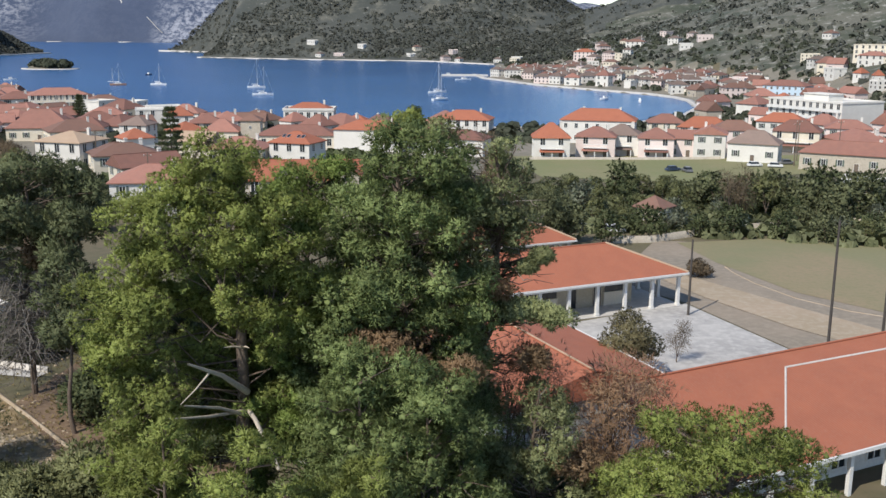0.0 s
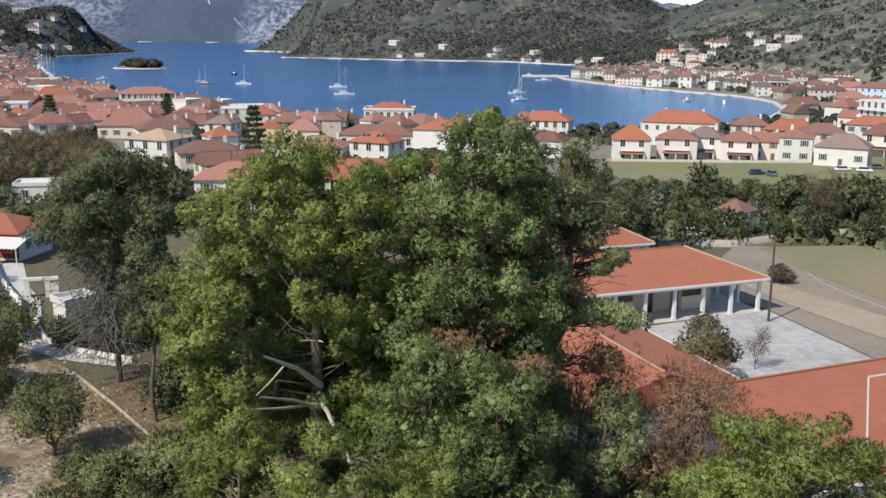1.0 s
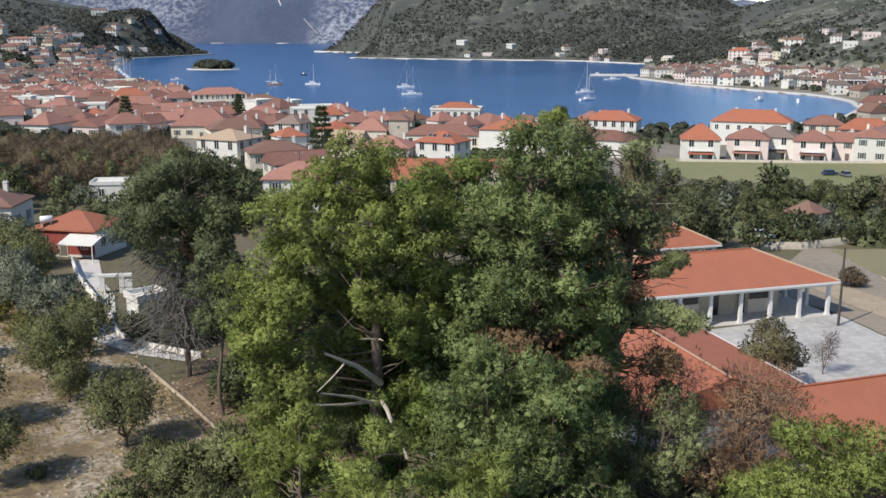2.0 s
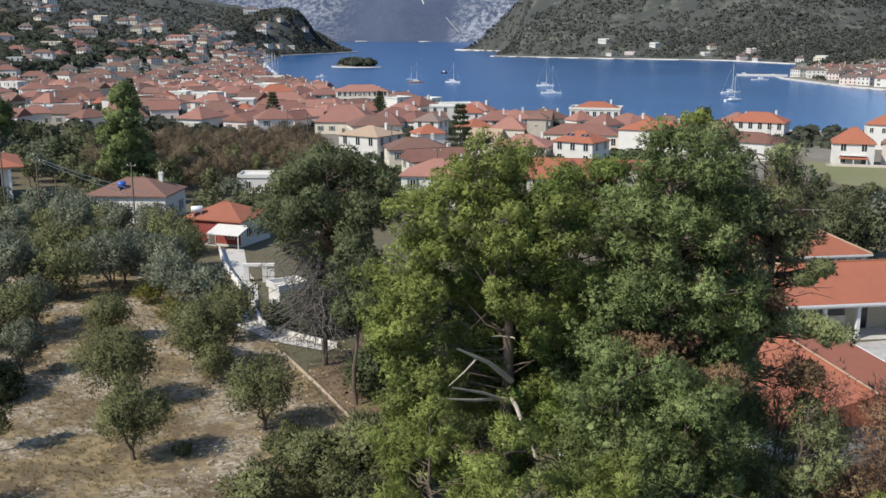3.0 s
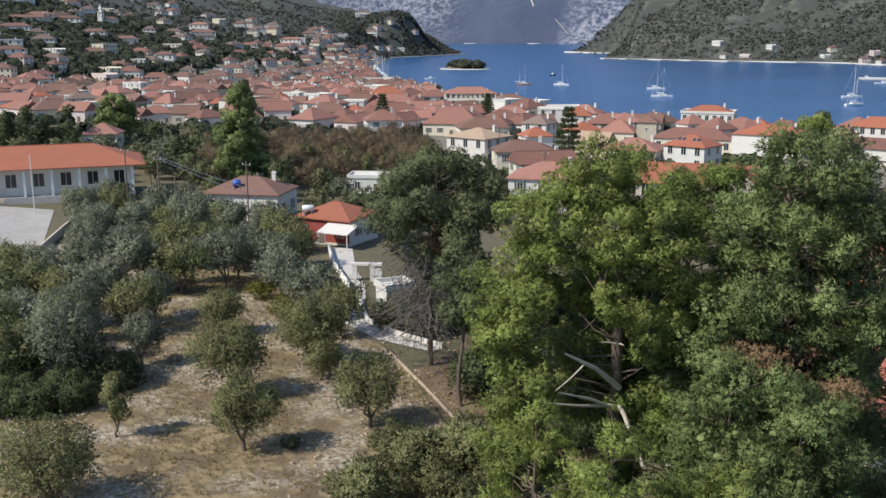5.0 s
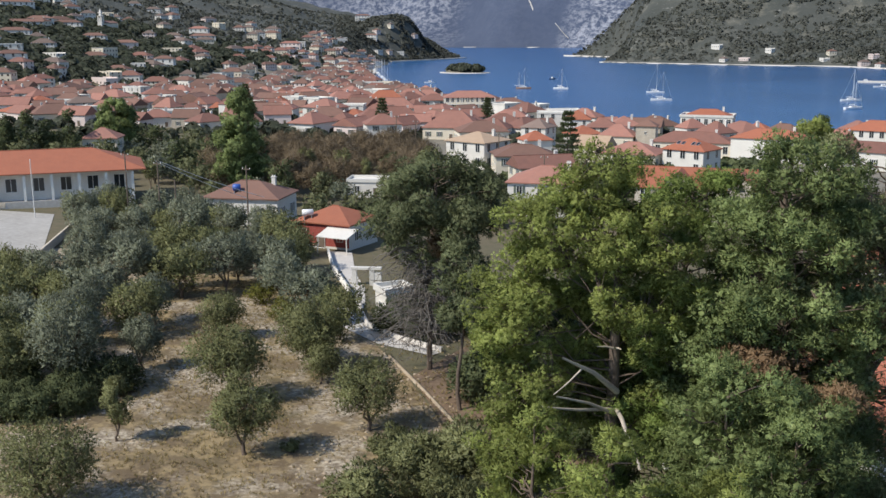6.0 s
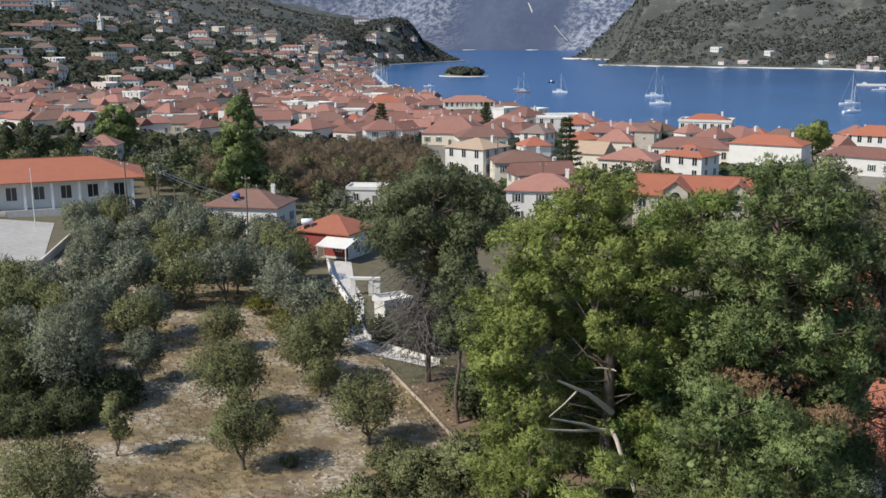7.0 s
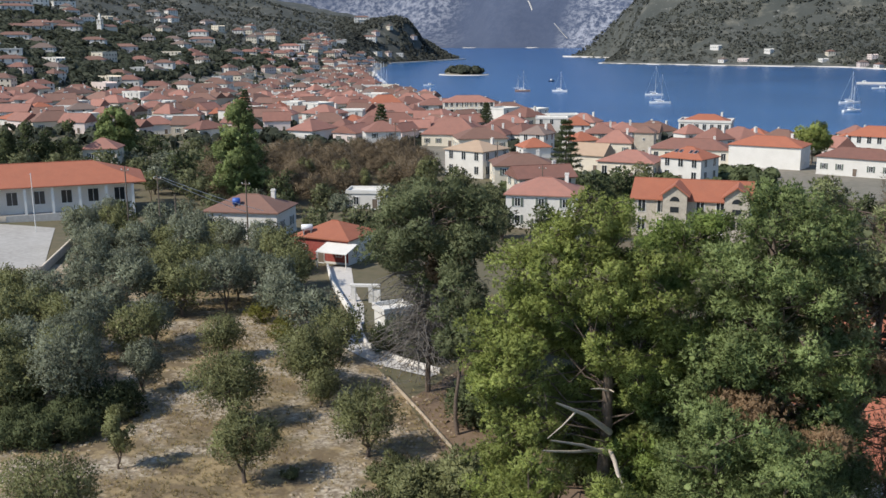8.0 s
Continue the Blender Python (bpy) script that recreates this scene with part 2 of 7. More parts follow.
# ---- mesh helpers ----
def mesh_np(name, verts, faces, mats, slots=None, smooth=False, normals=None):
    """A mesh from arrays of corners and of equal-sided faces; normals, one a corner, round off the leaves of a clump."""
    verts, faces = np.asarray(verts, np.float32), np.asarray(faces, np.int32)
    me = bpy.data.meshes.new(name)
    n, k = faces.shape
    me.vertices.add(len(verts))
    me.vertices.foreach_set("co", verts.ravel())
    me.loops.add(n * k)
    me.loops.foreach_set("vertex_index", faces.ravel())
    me.polygons.add(n)
    me.polygons.foreach_set("loop_start", np.arange(0, n * k, k, dtype=np.int32))
    if slots is not None:
        me.polygons.foreach_set("material_index", np.asarray(slots, np.int32))
    if smooth:
        me.polygons.foreach_set("use_smooth", np.ones(n, bool))
    for m in mats if isinstance(mats, (list, tuple)) else [mats]:
        me.materials.append(m)
    me.update(calc_edges=True)
    if normals is not None:
        me.polygons.foreach_set("use_smooth", np.ones(n, bool))
        me.attributes.new("custom_normal", "FLOAT_VECTOR", "POINT").data.foreach_set("vector", np.asarray(normals, np.float32).ravel())
    return me


def mesh_bm(name, bm, mats):
    me = bpy.data.meshes.new(name)
    bm.normal_update()
    bm.to_mesh(me)
    bm.free()
    for m in mats if isinstance(mats, (list, tuple)) else [mats]:
        me.materials.append(m)
    return me


def part(name, data, parent, m=None, label=""):
    ob = new(name, data)
    ob.parent = parent
    if m is not None:
        ob.matrix_basis = m
    return tagged(ob, label)


def box(bm, x0, x1, y0, y1, z0, z1, slot=0):
    v = [bm.verts.new((x, y, z)) for z in (z0, z1) for x, y in ((x0, y0), (x1, y0), (x1, y1), (x0, y1))]
    for f in ((3, 2, 1, 0), (4, 5, 6, 7), (0, 1, 5, 4), (1, 2, 6, 5), (2, 3, 7, 6), (3, 0, 4, 7)):
        bm.faces.new([v[i] for i in f]).material_index = slot
    return v


def tube_np(points, radii, sides=8):
    """Corners and four-sided faces of a tapered round limb."""
    p, vs = np.asarray(points, float), []
    for i in range(len(p)):
        d = p[min(i + 1, len(p) - 1)] - p[max(i - 1, 0)]
        d /= np.linalg.norm(d) + 1e-9
        a = np.cross(d, (0.3, 0.9, 0.1) if abs(d[2]) > 0.7 else (0, 0, 1))
        a /= np.linalg.norm(a)
        b = np.cross(d, a)
        for s in range(sides):
            q = 2 * math.pi * s / sides
            vs.append(p[i] + radii[i] * (a * math.cos(q) + b * math.sin(q)))
    fs = [[i * sides + s, i * sides + (s + 1) % sides, (i + 1) * sides + (s + 1) % sides, (i + 1) * sides + s] for i in range(len(p) - 1) for s in range(sides)]
    return np.array(vs), np.array(fs)


def joined(pieces):
    vs, fs, n = [], [], 0
    for v, f in pieces:
        vs.append(v)
        fs.append(np.asarray(f) + n)
        n += len(v)
    return np.concatenate(vs), np.concatenate(fs)


# ---- the lie of the land ----
BAY = [(-269, 611), (-189, 526), (-135, 470), (-100, 440), (-50, 415), (-6, 410), (40, 415), (87, 440), (118, 480), (141, 540),
       (150, 600), (148, 631), (139, 663), (109, 709), (75, 769), (36, 885), (60, 1000), (66, 1270), (-23, 1400), (-190, 1440),
       (-378, 1520), (-430, 1850), (-565, 1979), (-540, 2040), (-420, 2100), (-700, 3480), (-970, 3433), (-1363, 3411),
       (-1800, 3350), (-1500, 2300), (-800, 1900), (-693, 1735), (-690, 1600), (-703, 1439), (-573, 1131), (-440, 860), (-358, 743)]
RIDGES = [  # x, y, height, half width
    [(-1300, 1500, 150, 260), (-960, 1480, 98, 150), (-850, 1530, 56, 110), (-740, 1590, 72, 78), (-700, 1690, 14, 55)],
    [(-400, 1640, 40, 130), (-360, 1780, 90, 190), (-200, 1880, 200, 260), (-20, 1900, 215, 260), (110, 1900, 84, 220), (190, 1800, 46, 200), (420, 1650, 110, 260)],
    [(-2900, 4250, 620, 700), (-1900, 4300, 720, 620), (-1300, 4300, 700, 560), (-500, 4350, 640, 560), (60, 4500, 330, 430), (330, 4550, 265, 330), (700, 4600, 190, 300)],
]


def smooth_step(a, b, x):
    t = np.clip((x - a) / (b - a), 0, 1)
    return t * t * (3 - 2 * t)


def waves2(x, y, scale, seed):
    """Cheap smooth relief: a few crossed sines."""
    r = np.random.RandomState(seed)
    out = 0
    for k in range(7):
        a, f, p = r.uniform(0, 6.28), (0.6 + 0.35 * k) / scale, r.uniform(0, 6.28)
        out = out + np.sin((x * math.cos(a) + y * math.sin(a)) * f * 6.28 + p) / (1 + 0.6 * k)
    return out / 2.2


def shore(x, y):
    """Metres inland from the waterline; below zero on the bay."""
    x, y = np.asarray(x, float), np.asarray(y, float)
    best, inside = np.full(x.shape, 1e9), np.zeros(x.shape, bool)
    for (ax, ay), (bx, by) in zip(BAY, BAY[1:] + BAY[:1]):
        dx, dy = bx - ax, by - ay
        t = np.clip(((x - ax) * dx + (y - ay) * dy) / (dx * dx + dy * dy), 0, 1)
        best = np.minimum(best, np.hypot(x - ax - t * dx, y - ay - t * dy))
        if dy:
            inside ^= ((ay > y) != (by > y)) & (x < dx * (y - ay) / dy + ax)
    return np.where(inside, -best, best)


def land(x, y):
    """Height of the ground."""
    x, y = np.asarray(x, float), np.asarray(y, float)
    d = shore(x, y)
    z = 1.4 + np.minimum(0.0245 * np.maximum(d, 0), 9.0)
    rough = smooth_step(120, 900, d) + smooth_step(900, 1500, y)
    s = -x - (430 + 0.15 * (y - 423))
    left = 0.215 * np.maximum(s, 0) * smooth_step(-40, 60, s)
    sr = x - 225 + 110 * smooth_step(760, 1000, y)
    right = 0.24 * np.maximum(sr, 0) * smooth_step(0, 50, sr)
    hill = np.maximum(np.minimum(left, 320), np.minimum(right, 300)) * smooth_step(-300, 250, y)
    for pts in RIDGES:
        for (ax, ay, ah, aw), (bx, by, bh, bw) in zip(pts, pts[1:]):
            dx, dy = bx - ax, by - ay
            t = np.clip(((x - ax) * dx + (y - ay) * dy) / (dx * dx + dy * dy), 0, 1)
            q = np.hypot(x - ax - t * dx, y - ay - t * dy) / (aw + t * (bw - aw))
            hill = np.maximum(hill, (ah + t * (bh - ah)) * np.exp(-q * q))
    hill = hill * smooth_step(0, 70 + 600 * smooth_step(1800, 2200, y) * smooth_step(1250, 1500, -x), d)
    hill = hill * (1 + 0.13 * waves2(x, y, 300, 3) * smooth_step(5, 60, hill) + 0.05 * waves2(x, y, 90, 5) * smooth_step(5, 60, hill))
    hill = hill * (1 + 0.22 * waves2(x, y, 900, 6) * smooth_step(2600, 3300, y))
    q = np.hypot((x + 414) / 25, (y - 1040) / 16)
    islet = 6.5 * np.maximum(0, 1 - q * q) ** 0.5
    return np.maximum(np.where(d > 0, z + hill, -1 + np.maximum(d, -80) * 0.05), np.where(q < 1, islet, -50))


def land1(x, y):
    return float(land(np.array([x]), np.array([y]))[0])


def build_land():
    az = np.concatenate([np.arange(-36, 58, 0.4), np.arange(58, 324, 6.0)])
    rr = np.concatenate([[0.01], 12 * 1.02 ** np.arange(0, 304)])
    rr = rr[rr < 4950]
    a, r = np.meshgrid(np.radians(az), rr)
    x, y = -np.sin(a) * r, np.cos(a) * r
    z = land(x, y)
    n, k = x.shape
    i = np.arange(n * k).reshape(n, k)
    j = np.roll(i, -1, 1)
    f = np.stack([i[:-1], i[1:], j[1:], j[:-1]], -1).reshape(-1, 4)[:, ::-1]
    zc, yc = (z[:-1] + z[1:]).ravel() / 2, (y[:-1] + y[1:]).ravel() / 2
    rc = np.hypot((x[:-1] + x[1:]).ravel() / 2, yc)
    d = shore((x[:-1] + x[1:]).ravel() / 2, yc)
    xc = (x[:-1] + x[1:]).ravel() / 2
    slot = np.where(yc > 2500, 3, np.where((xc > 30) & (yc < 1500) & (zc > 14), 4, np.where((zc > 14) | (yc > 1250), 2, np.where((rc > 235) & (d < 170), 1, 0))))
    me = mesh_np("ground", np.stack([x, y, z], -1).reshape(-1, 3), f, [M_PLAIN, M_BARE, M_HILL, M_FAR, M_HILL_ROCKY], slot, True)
    tagged(new("ground", me), "dry plain rising to scrub-covered limestone hills", "ground", kind="structure")


build_land()


def patch(name, corners, mat, lift, label, step=3.0):
    """A sheet laid over the ground within a convex outline."""
    c = np.array(corners, float)
    mid = c.mean(0)
    n = max(2, int(np.abs(c - mid).max() / step))
    ring = []
    for p, q in zip(c, np.roll(c, -1, 0)):
        m = max(1, int(np.hypot(*(q - p)) / step))
        ring += [p + (q - p) * t / m for t in range(m)]
    ring = np.array(ring)
    k = len(ring)
    xy = np.concatenate([mid + (ring - mid) * t for t in np.linspace(0.001, 1, n)])
    v = np.column_stack([xy, land(xy[:, 0], xy[:, 1]) + lift])
    i = np.arange(n * k).reshape(n, k)
    f = np.stack([i[:-1], np.roll(i, -1, 1)[:-1], np.roll(i, -1, 1)[1:], i[1:]], -1).reshape(-1, 4)
    me = mesh_np(name, v, f, mat, None, True)
    return tagged(new(name, me), label, name.replace("_", " "), kind="structure")


bm = bmesh.new()
box(bm, -2400, 400, 380, 3700, -0.6, 0.0)
tagged(new("water", mesh_bm("water", bm, M_SEA)), "deep blue rippled water of a sheltered bay", "water", kind="structure")


# ---- ground cover and paving ----
M_COURT = two_scale("worn_court_concrete", (0.44, 0.425, 0.405), (0.30, 0.29, 0.28), (0.56, 0.54, 0.515), 0.22, 1.1, 0.9, 0.3, 0.03)
patch("olive_grove_floor", [(-20, 30), (-17, 52), (-36, 76), (-47, 88), (-62, 104), (-90, 120), (-125, 100), (-95, 60), (-60, 25)], M_GROVE, 0.05, "stony tan soil with dry grass under olives")
patch("pine_floor", [(-35.5, 76), (-22, 58), (-14, 62), (-14, 90), (-34, 92)], two_scale("needle_litter", (0.175, 0.118, 0.075), (0.13, 0.09, 0.06), (0.23, 0.165, 0.11), 0.2, 2.0, 0.95, 0.5, 0.06), 0.06, "brown needle litter under the pines")
patch("school_court", [(6, 97.5), (28.9, 111.2), (34.7, 93), (38, 82), (14, 69), (8, 84)], M_COURT, 0.06, "worn pale concrete school court")
patch("track_strip", [(22, 123), (34, 152), (42, 150), (56, 104), (70, 90), (60, 78), (38.2, 81.8), (34.9, 93.2), (29.1, 111.5)], two_scale("brown_earth", (0.27, 0.222, 0.17), (0.215, 0.185, 0.145), (0.33, 0.28, 0.22), 0.10, 1.2, 0.95, 0.4, 0.05), 0.05, "bare brown ground beside the pitch")
patch("worn_path", [(27.8, 127.5), (31.2, 128.8), (36.3, 119.5), (41.2, 110.2), (47.5, 99.5), (43.4, 92.5), (37.9, 100.8), (32.0, 114)], M_DIRT, 0.10, "pale worn path beside the court")
patch("sports_pitch", [(37, 150), (39, 135), (44, 117), (54, 103), (80, 92), (120, 100), (125, 150), (80, 160)], M_PITCH, 0.08, "dry olive-brown grass sports pitch")
patch("meadow", [(18, 286), (60, 288), (130, 292), (128, 262), (84, 240), (57, 225), (24, 236)], M_MEADOW, 0.08, "green and tan meadow below the houses")
patch("house_yard", [(-71.9, 124.3), (-68.3, 125.5), (-60.8, 112.5), (-56.0, 106), (-51.5, 97.5), (-50.5, 94), (-55.1, 101), (-64.2, 112.6)], M_PAVING, 0.07, "whitewashed paved yard")
patch("garden_path", [(-52.5, 96.5), (-49.8, 92.6), (-47.2, 89), (-42.2, 86), (-36, 83.8), (-36.3, 82.6), (-43, 84), (-50, 88.5), (-54, 95)], M_CONCRETE, 0.09, "pale stone garden path", 1.5)
M_YARD = two_scale("dusty_yard_concrete", (0.40, 0.385, 0.36), (0.32, 0.305, 0.28), (0.47, 0.455, 0.43), 0.12, 1.2, 0.9, 0.3, 0.03)
patch("left_yard", [(-170, 128), (-141, 132), (-134, 132.6), (-108.5, 104), (-112, 99.5), (-150, 100)], M_YARD, 0.07, "pale concrete yard of the long school")


def ribbon(name, pts, w, h, mat, label, level=None):
    """A wall that follows the ground along a line."""
    p = [np.array(a, float) for a in pts]
    fine = []
    for a, b in zip(p, p[1:]):
        m = max(1, int(np.hypot(*(b - a)) / 2.0))
        fine += [a + (b - a) * t / m for t in range(m)]
    fine.append(p[-1])
    vs = []
    for i, q in enumerate(fine):
        d = fine[min(i + 1, len(fine) - 1)] - fine[max(i - 1, 0)]
        n = np.array([-d[1], d[0]]) / (np.hypot(*d) + 1e-9) * w / 2
        z = land1(q[0], q[1]) if level is None else level
        vs += [(*(q - n), z - 0.4 - (level is not None)), (*(q - n), z + h), (*(q + n), z + h), (*(q + n), z - 0.4 - (level is not None))]
    fs = [[4 * i + k, 4 * i + (k + 1) % 4, 4 * i + 4 + (k + 1) % 4, 4 * i + 4 + k] for i in range(len(fine) - 1) for k in range(3)]
    fs += [[0, 1, 2, 3], [len(vs) - 1, len(vs) - 2, len(vs) - 3, len(vs) - 4]]
    return tagged(new(name, mesh_np(name, vs, fs, mat)), label, name.replace("_", " "), kind="structure")


ribbon("garden_wall", [(-40, 80.5), (-38.4, 78.8), (-33.3, 73.3), (-27.6, 66.9), (-25, 64)], 0.2, 0.28, M_DIRT, "low tan stone wall beside the grove")
ribbon("yard_wall", [(-52.4, 97.9), (-49.6, 93.2), (-47, 89.5), (-42, 86.4), (-35.9, 84.2)], 0.3, 0.55, M_PAVING, "low pale wall along the garden path")
ribbon("boundary_wall", [(26.7, 149.5), (33.3, 150.4), (46.1, 159.6), (61.3, 165.9), (80, 170), (130, 176)], 0.4, 1.1, M_STONE, "low grey stone wall behind the pitch")
ribbon("left_yard_wall", [(-112, 96), (-107, 102.5), (-119, 121)], 0.4, 1.2, M_STONE, "grey stone retaining wall of the yard")
ribbon("garden_front_wall", [(24, 276.5), (60, 277.4), (80, 279.2)], 0.3, 0.8, M_STONE, "low grey garden wall before the houses")
ribbon("pitch_line", [(39.5, 132), (39.6, 128), (40.5, 122), (43, 114), (47, 108), (54, 102.5), (64, 98)], 0.3, 0.1, M_DIRT, "pale worn edging round the pitch")
QUAY = [(30, 960), (36, 885), (75, 769), (109, 709), (139, 663), (148, 631), (150, 600), (141, 540), (118, 480), (87, 440), (40, 415), (-6, 410), (-50, 415), (-100, 440), (-135, 470), (-189, 526), (-269, 611), (-358, 743), (-440, 860), (-573, 1131)]
ribbon("quay", QUAY, 3.4, 0.2, M_CONCRETE, "pale stone quay along the harbour", 1.0)
ribbon("shore_rocks", [(66, 1270), (-23, 1400), (-190, 1440), (-378, 1520)], 3.0, 0.4, M_PAVING, "pale rock shoreline under the wooded hill", 1.0)
ribbon("spit_rocks", [(-430, 1850), (-500, 1920), (-565, 1979)], 9.0, 1.5, M_PAVING, "low pale rocky spit", 1.0)
ribbon("far_rocks", [(-640, 3450), (-970, 3433), (-1363, 3411)], 7.0, 1.6, M_PAVING, "pale band of rock on the far shore", 1.0)
ribbon("scree_gully", [(-1183, 3626), (-1140, 3560), (-1109, 3510)], 6.0, 0.5, M_CONCRETE, "pale scree gully on the far mountain")
ribbon("scree_gully_low", [(-1038, 3490), (-1010, 3476), (-979, 3463)], 5.0, 0.5, M_CONCRETE, "pale scree gully above the far shore")
ribbon("islet_shore", [(-414 + 28 * math.cos(0.2618 * k), 1040 + 18 * math.sin(0.2618 * k)) for k in range(25)], 4.0, 0.5, M_PAVING, "pale rock rim of the islet", 0.3)
ribbon("headland_rocks", [(-690, 1735), (-690, 1600), (-703, 1439)], 6.0, 0.8, M_PAVING, "pale rock shoreline of the headland", 1.0)
bm = bmesh.new()
box(bm, -2, 42, 932, 946, -1.5, 1.2)
box(bm, 2, 36, 934, 937, 1.2, 1.7)
tagged(new("pier", mesh_bm("pier", bm, M_PAVING)), "short pale stone pier in the harbour", "pier", kind="structure")


# ---- houses ----
def window_mesh(w, h, shutters):
    """A frame round a recessed pane, with a shutter folded back on either side where wanted."""
    xs = [-w / 2 - 0.09, -w / 2, -0.04, 0.04, w / 2, w / 2 + 0.09]
    if shutters:
        xs = [-w - 0.06] + xs + [w + 0.06]
    zs = [-0.09, 0.0, h, h + 0.09]
    bm = bmesh.new()
    grid = [[bm.verts.new((x, -0.10, z)) for x in xs] for z in zs]
    back = [[bm.verts.new((x, 0.05, z)) for x in xs] for z in zs]
    n, k = len(xs) - 1, 1 if shutters else 0
    deep = []
    for r in range(3):
        for c in range(n):
            f = bm.faces.new((grid[r][c], grid[r][c + 1], grid[r + 1][c + 1], grid[r + 1][c]))
            f.material_index = 2 if shutters and c in (0, n - 1) else 0
            if r == 1 and c - k in (1, 3):
                deep.append(f)
    for r in range(3):
        bm.faces.new((grid[r][0], grid[r + 1][0], back[r + 1][0], back[r][0]))
        bm.faces.new((grid[r + 1][n], grid[r][n], back[r][n], back[r + 1][n]))
    for c in range(n):
        bm.faces.new((grid[0][c + 1], grid[0][c], back[0][c], back[0][c + 1]))
        bm.faces.new((grid[3][c], grid[3][c + 1], back[3][c + 1], back[3][c]))
    for f in deep:
        q = bmesh.ops.extrude_discrete_faces(bm, faces=[f])["faces"][0]
        bmesh.ops.translate(bm, verts=q.verts, vec=(0, 0.07, 0))
        q.material_index = 1
    return mesh_bm("window", bm, [M_FRAME, M_GLASS, M_SHUTTER])


W_PLAIN, W_SHUT, W_TALL, W_SMALL = window_mesh(1.0, 1.5, False), window_mesh(1.0, 1.5, True), window_mesh(1.3, 2.1, False), window_mesh(0.7, 0.8, False)
W_BROAD = window_mesh(1.9, 2.5, False)
bm = bmesh.new()
box(bm, -0.62, 0.62, -0.09, 0.05, 0, 2.22, 1)
bm.normal_update()
leaf = [f for f in bm.faces if f.normal.y < -0.9]
bmesh.ops.inset_region(bm, faces=leaf, thickness=0.12, depth=-0.05)
for f in leaf:
    f.material_index = 0
bmesh.ops.inset_region(bm, faces=leaf, thickness=0.12, depth=0.02)
DOOR = mesh_bm("door", bm, [M_WOOD, M_FRAME])
bm = bmesh.new()
box(bm, -0.35, 0.35, -0.35, 0.35, -1.2, 1.0)
box(bm, -0.43, 0.43, -0.43, 0.43, 1.0, 1.15)
for sx in (-0.2, 0.2):
    box(bm, sx - 0.09, sx + 0.09, -0.09, 0.09, 1.15, 1.4)
CHIMNEY = mesh_bm("chimney", bm, M_WHITE)


def hip_roof(w, d, z, rise, over, gable, mat):
    """A tiled roof with thickness and ridge tiles; hipped, or with gables at both ends."""
    a, b, t = w / 2 + over, d / 2 + over, 0.2
    r = (a if gable else max(a - b, 0.02))
    bm = bmesh.new()
    low = [bm.verts.new((x, y, z - t)) for x, y in ((-a, -b), (a, -b), (a, b), (-a, b))]
    top = [bm.verts.new((x, y, z)) for x, y in ((-a, -b), (a, -b), (a, b), (-a, b))]
    p, q = bm.verts.new((-r, 0, z + rise)), bm.verts.new((r, 0, z + rise))
    bm.faces.new(low[::-1])
    for i in range(4):
        bm.faces.new((low[i], low[(i + 1) % 4], top[(i + 1) % 4], top[i]))
    bm.faces.new((top[0], top[1], q, p))
    bm.faces.new((top[2], top[3], p, q))
    bm.faces.new((top[1], top[2], q))
    bm.faces.new((top[3], top[0], p))
    box(bm, -r, r, -0.14, 0.14, z + rise - 0.08, z + rise + 0.07)
    return mesh_bm("roof", bm, mat)


def flat_roof(w, d, z, mat):
    bm = bmesh.new()
    box(bm, -w / 2 - 0.2, w / 2 + 0.2, -d / 2 - 0.2, d / 2 + 0.2, z, z + 0.2)
    for x0, x1, y0, y1 in ((-w / 2 - 0.2, w / 2 + 0.2, -d / 2 - 0.2, -d / 2), (-w / 2 - 0.2, w / 2 + 0.2, d / 2, d / 2 + 0.2), (-w / 2 - 0.2, -w / 2, -d / 2, d / 2), (w / 2, w / 2 + 0.2, -d / 2, d / 2)):
        box(bm, x0, x1, y0, y1, z + 0.2, z + 0.7)
    return mesh_bm("roof", bm, mat)


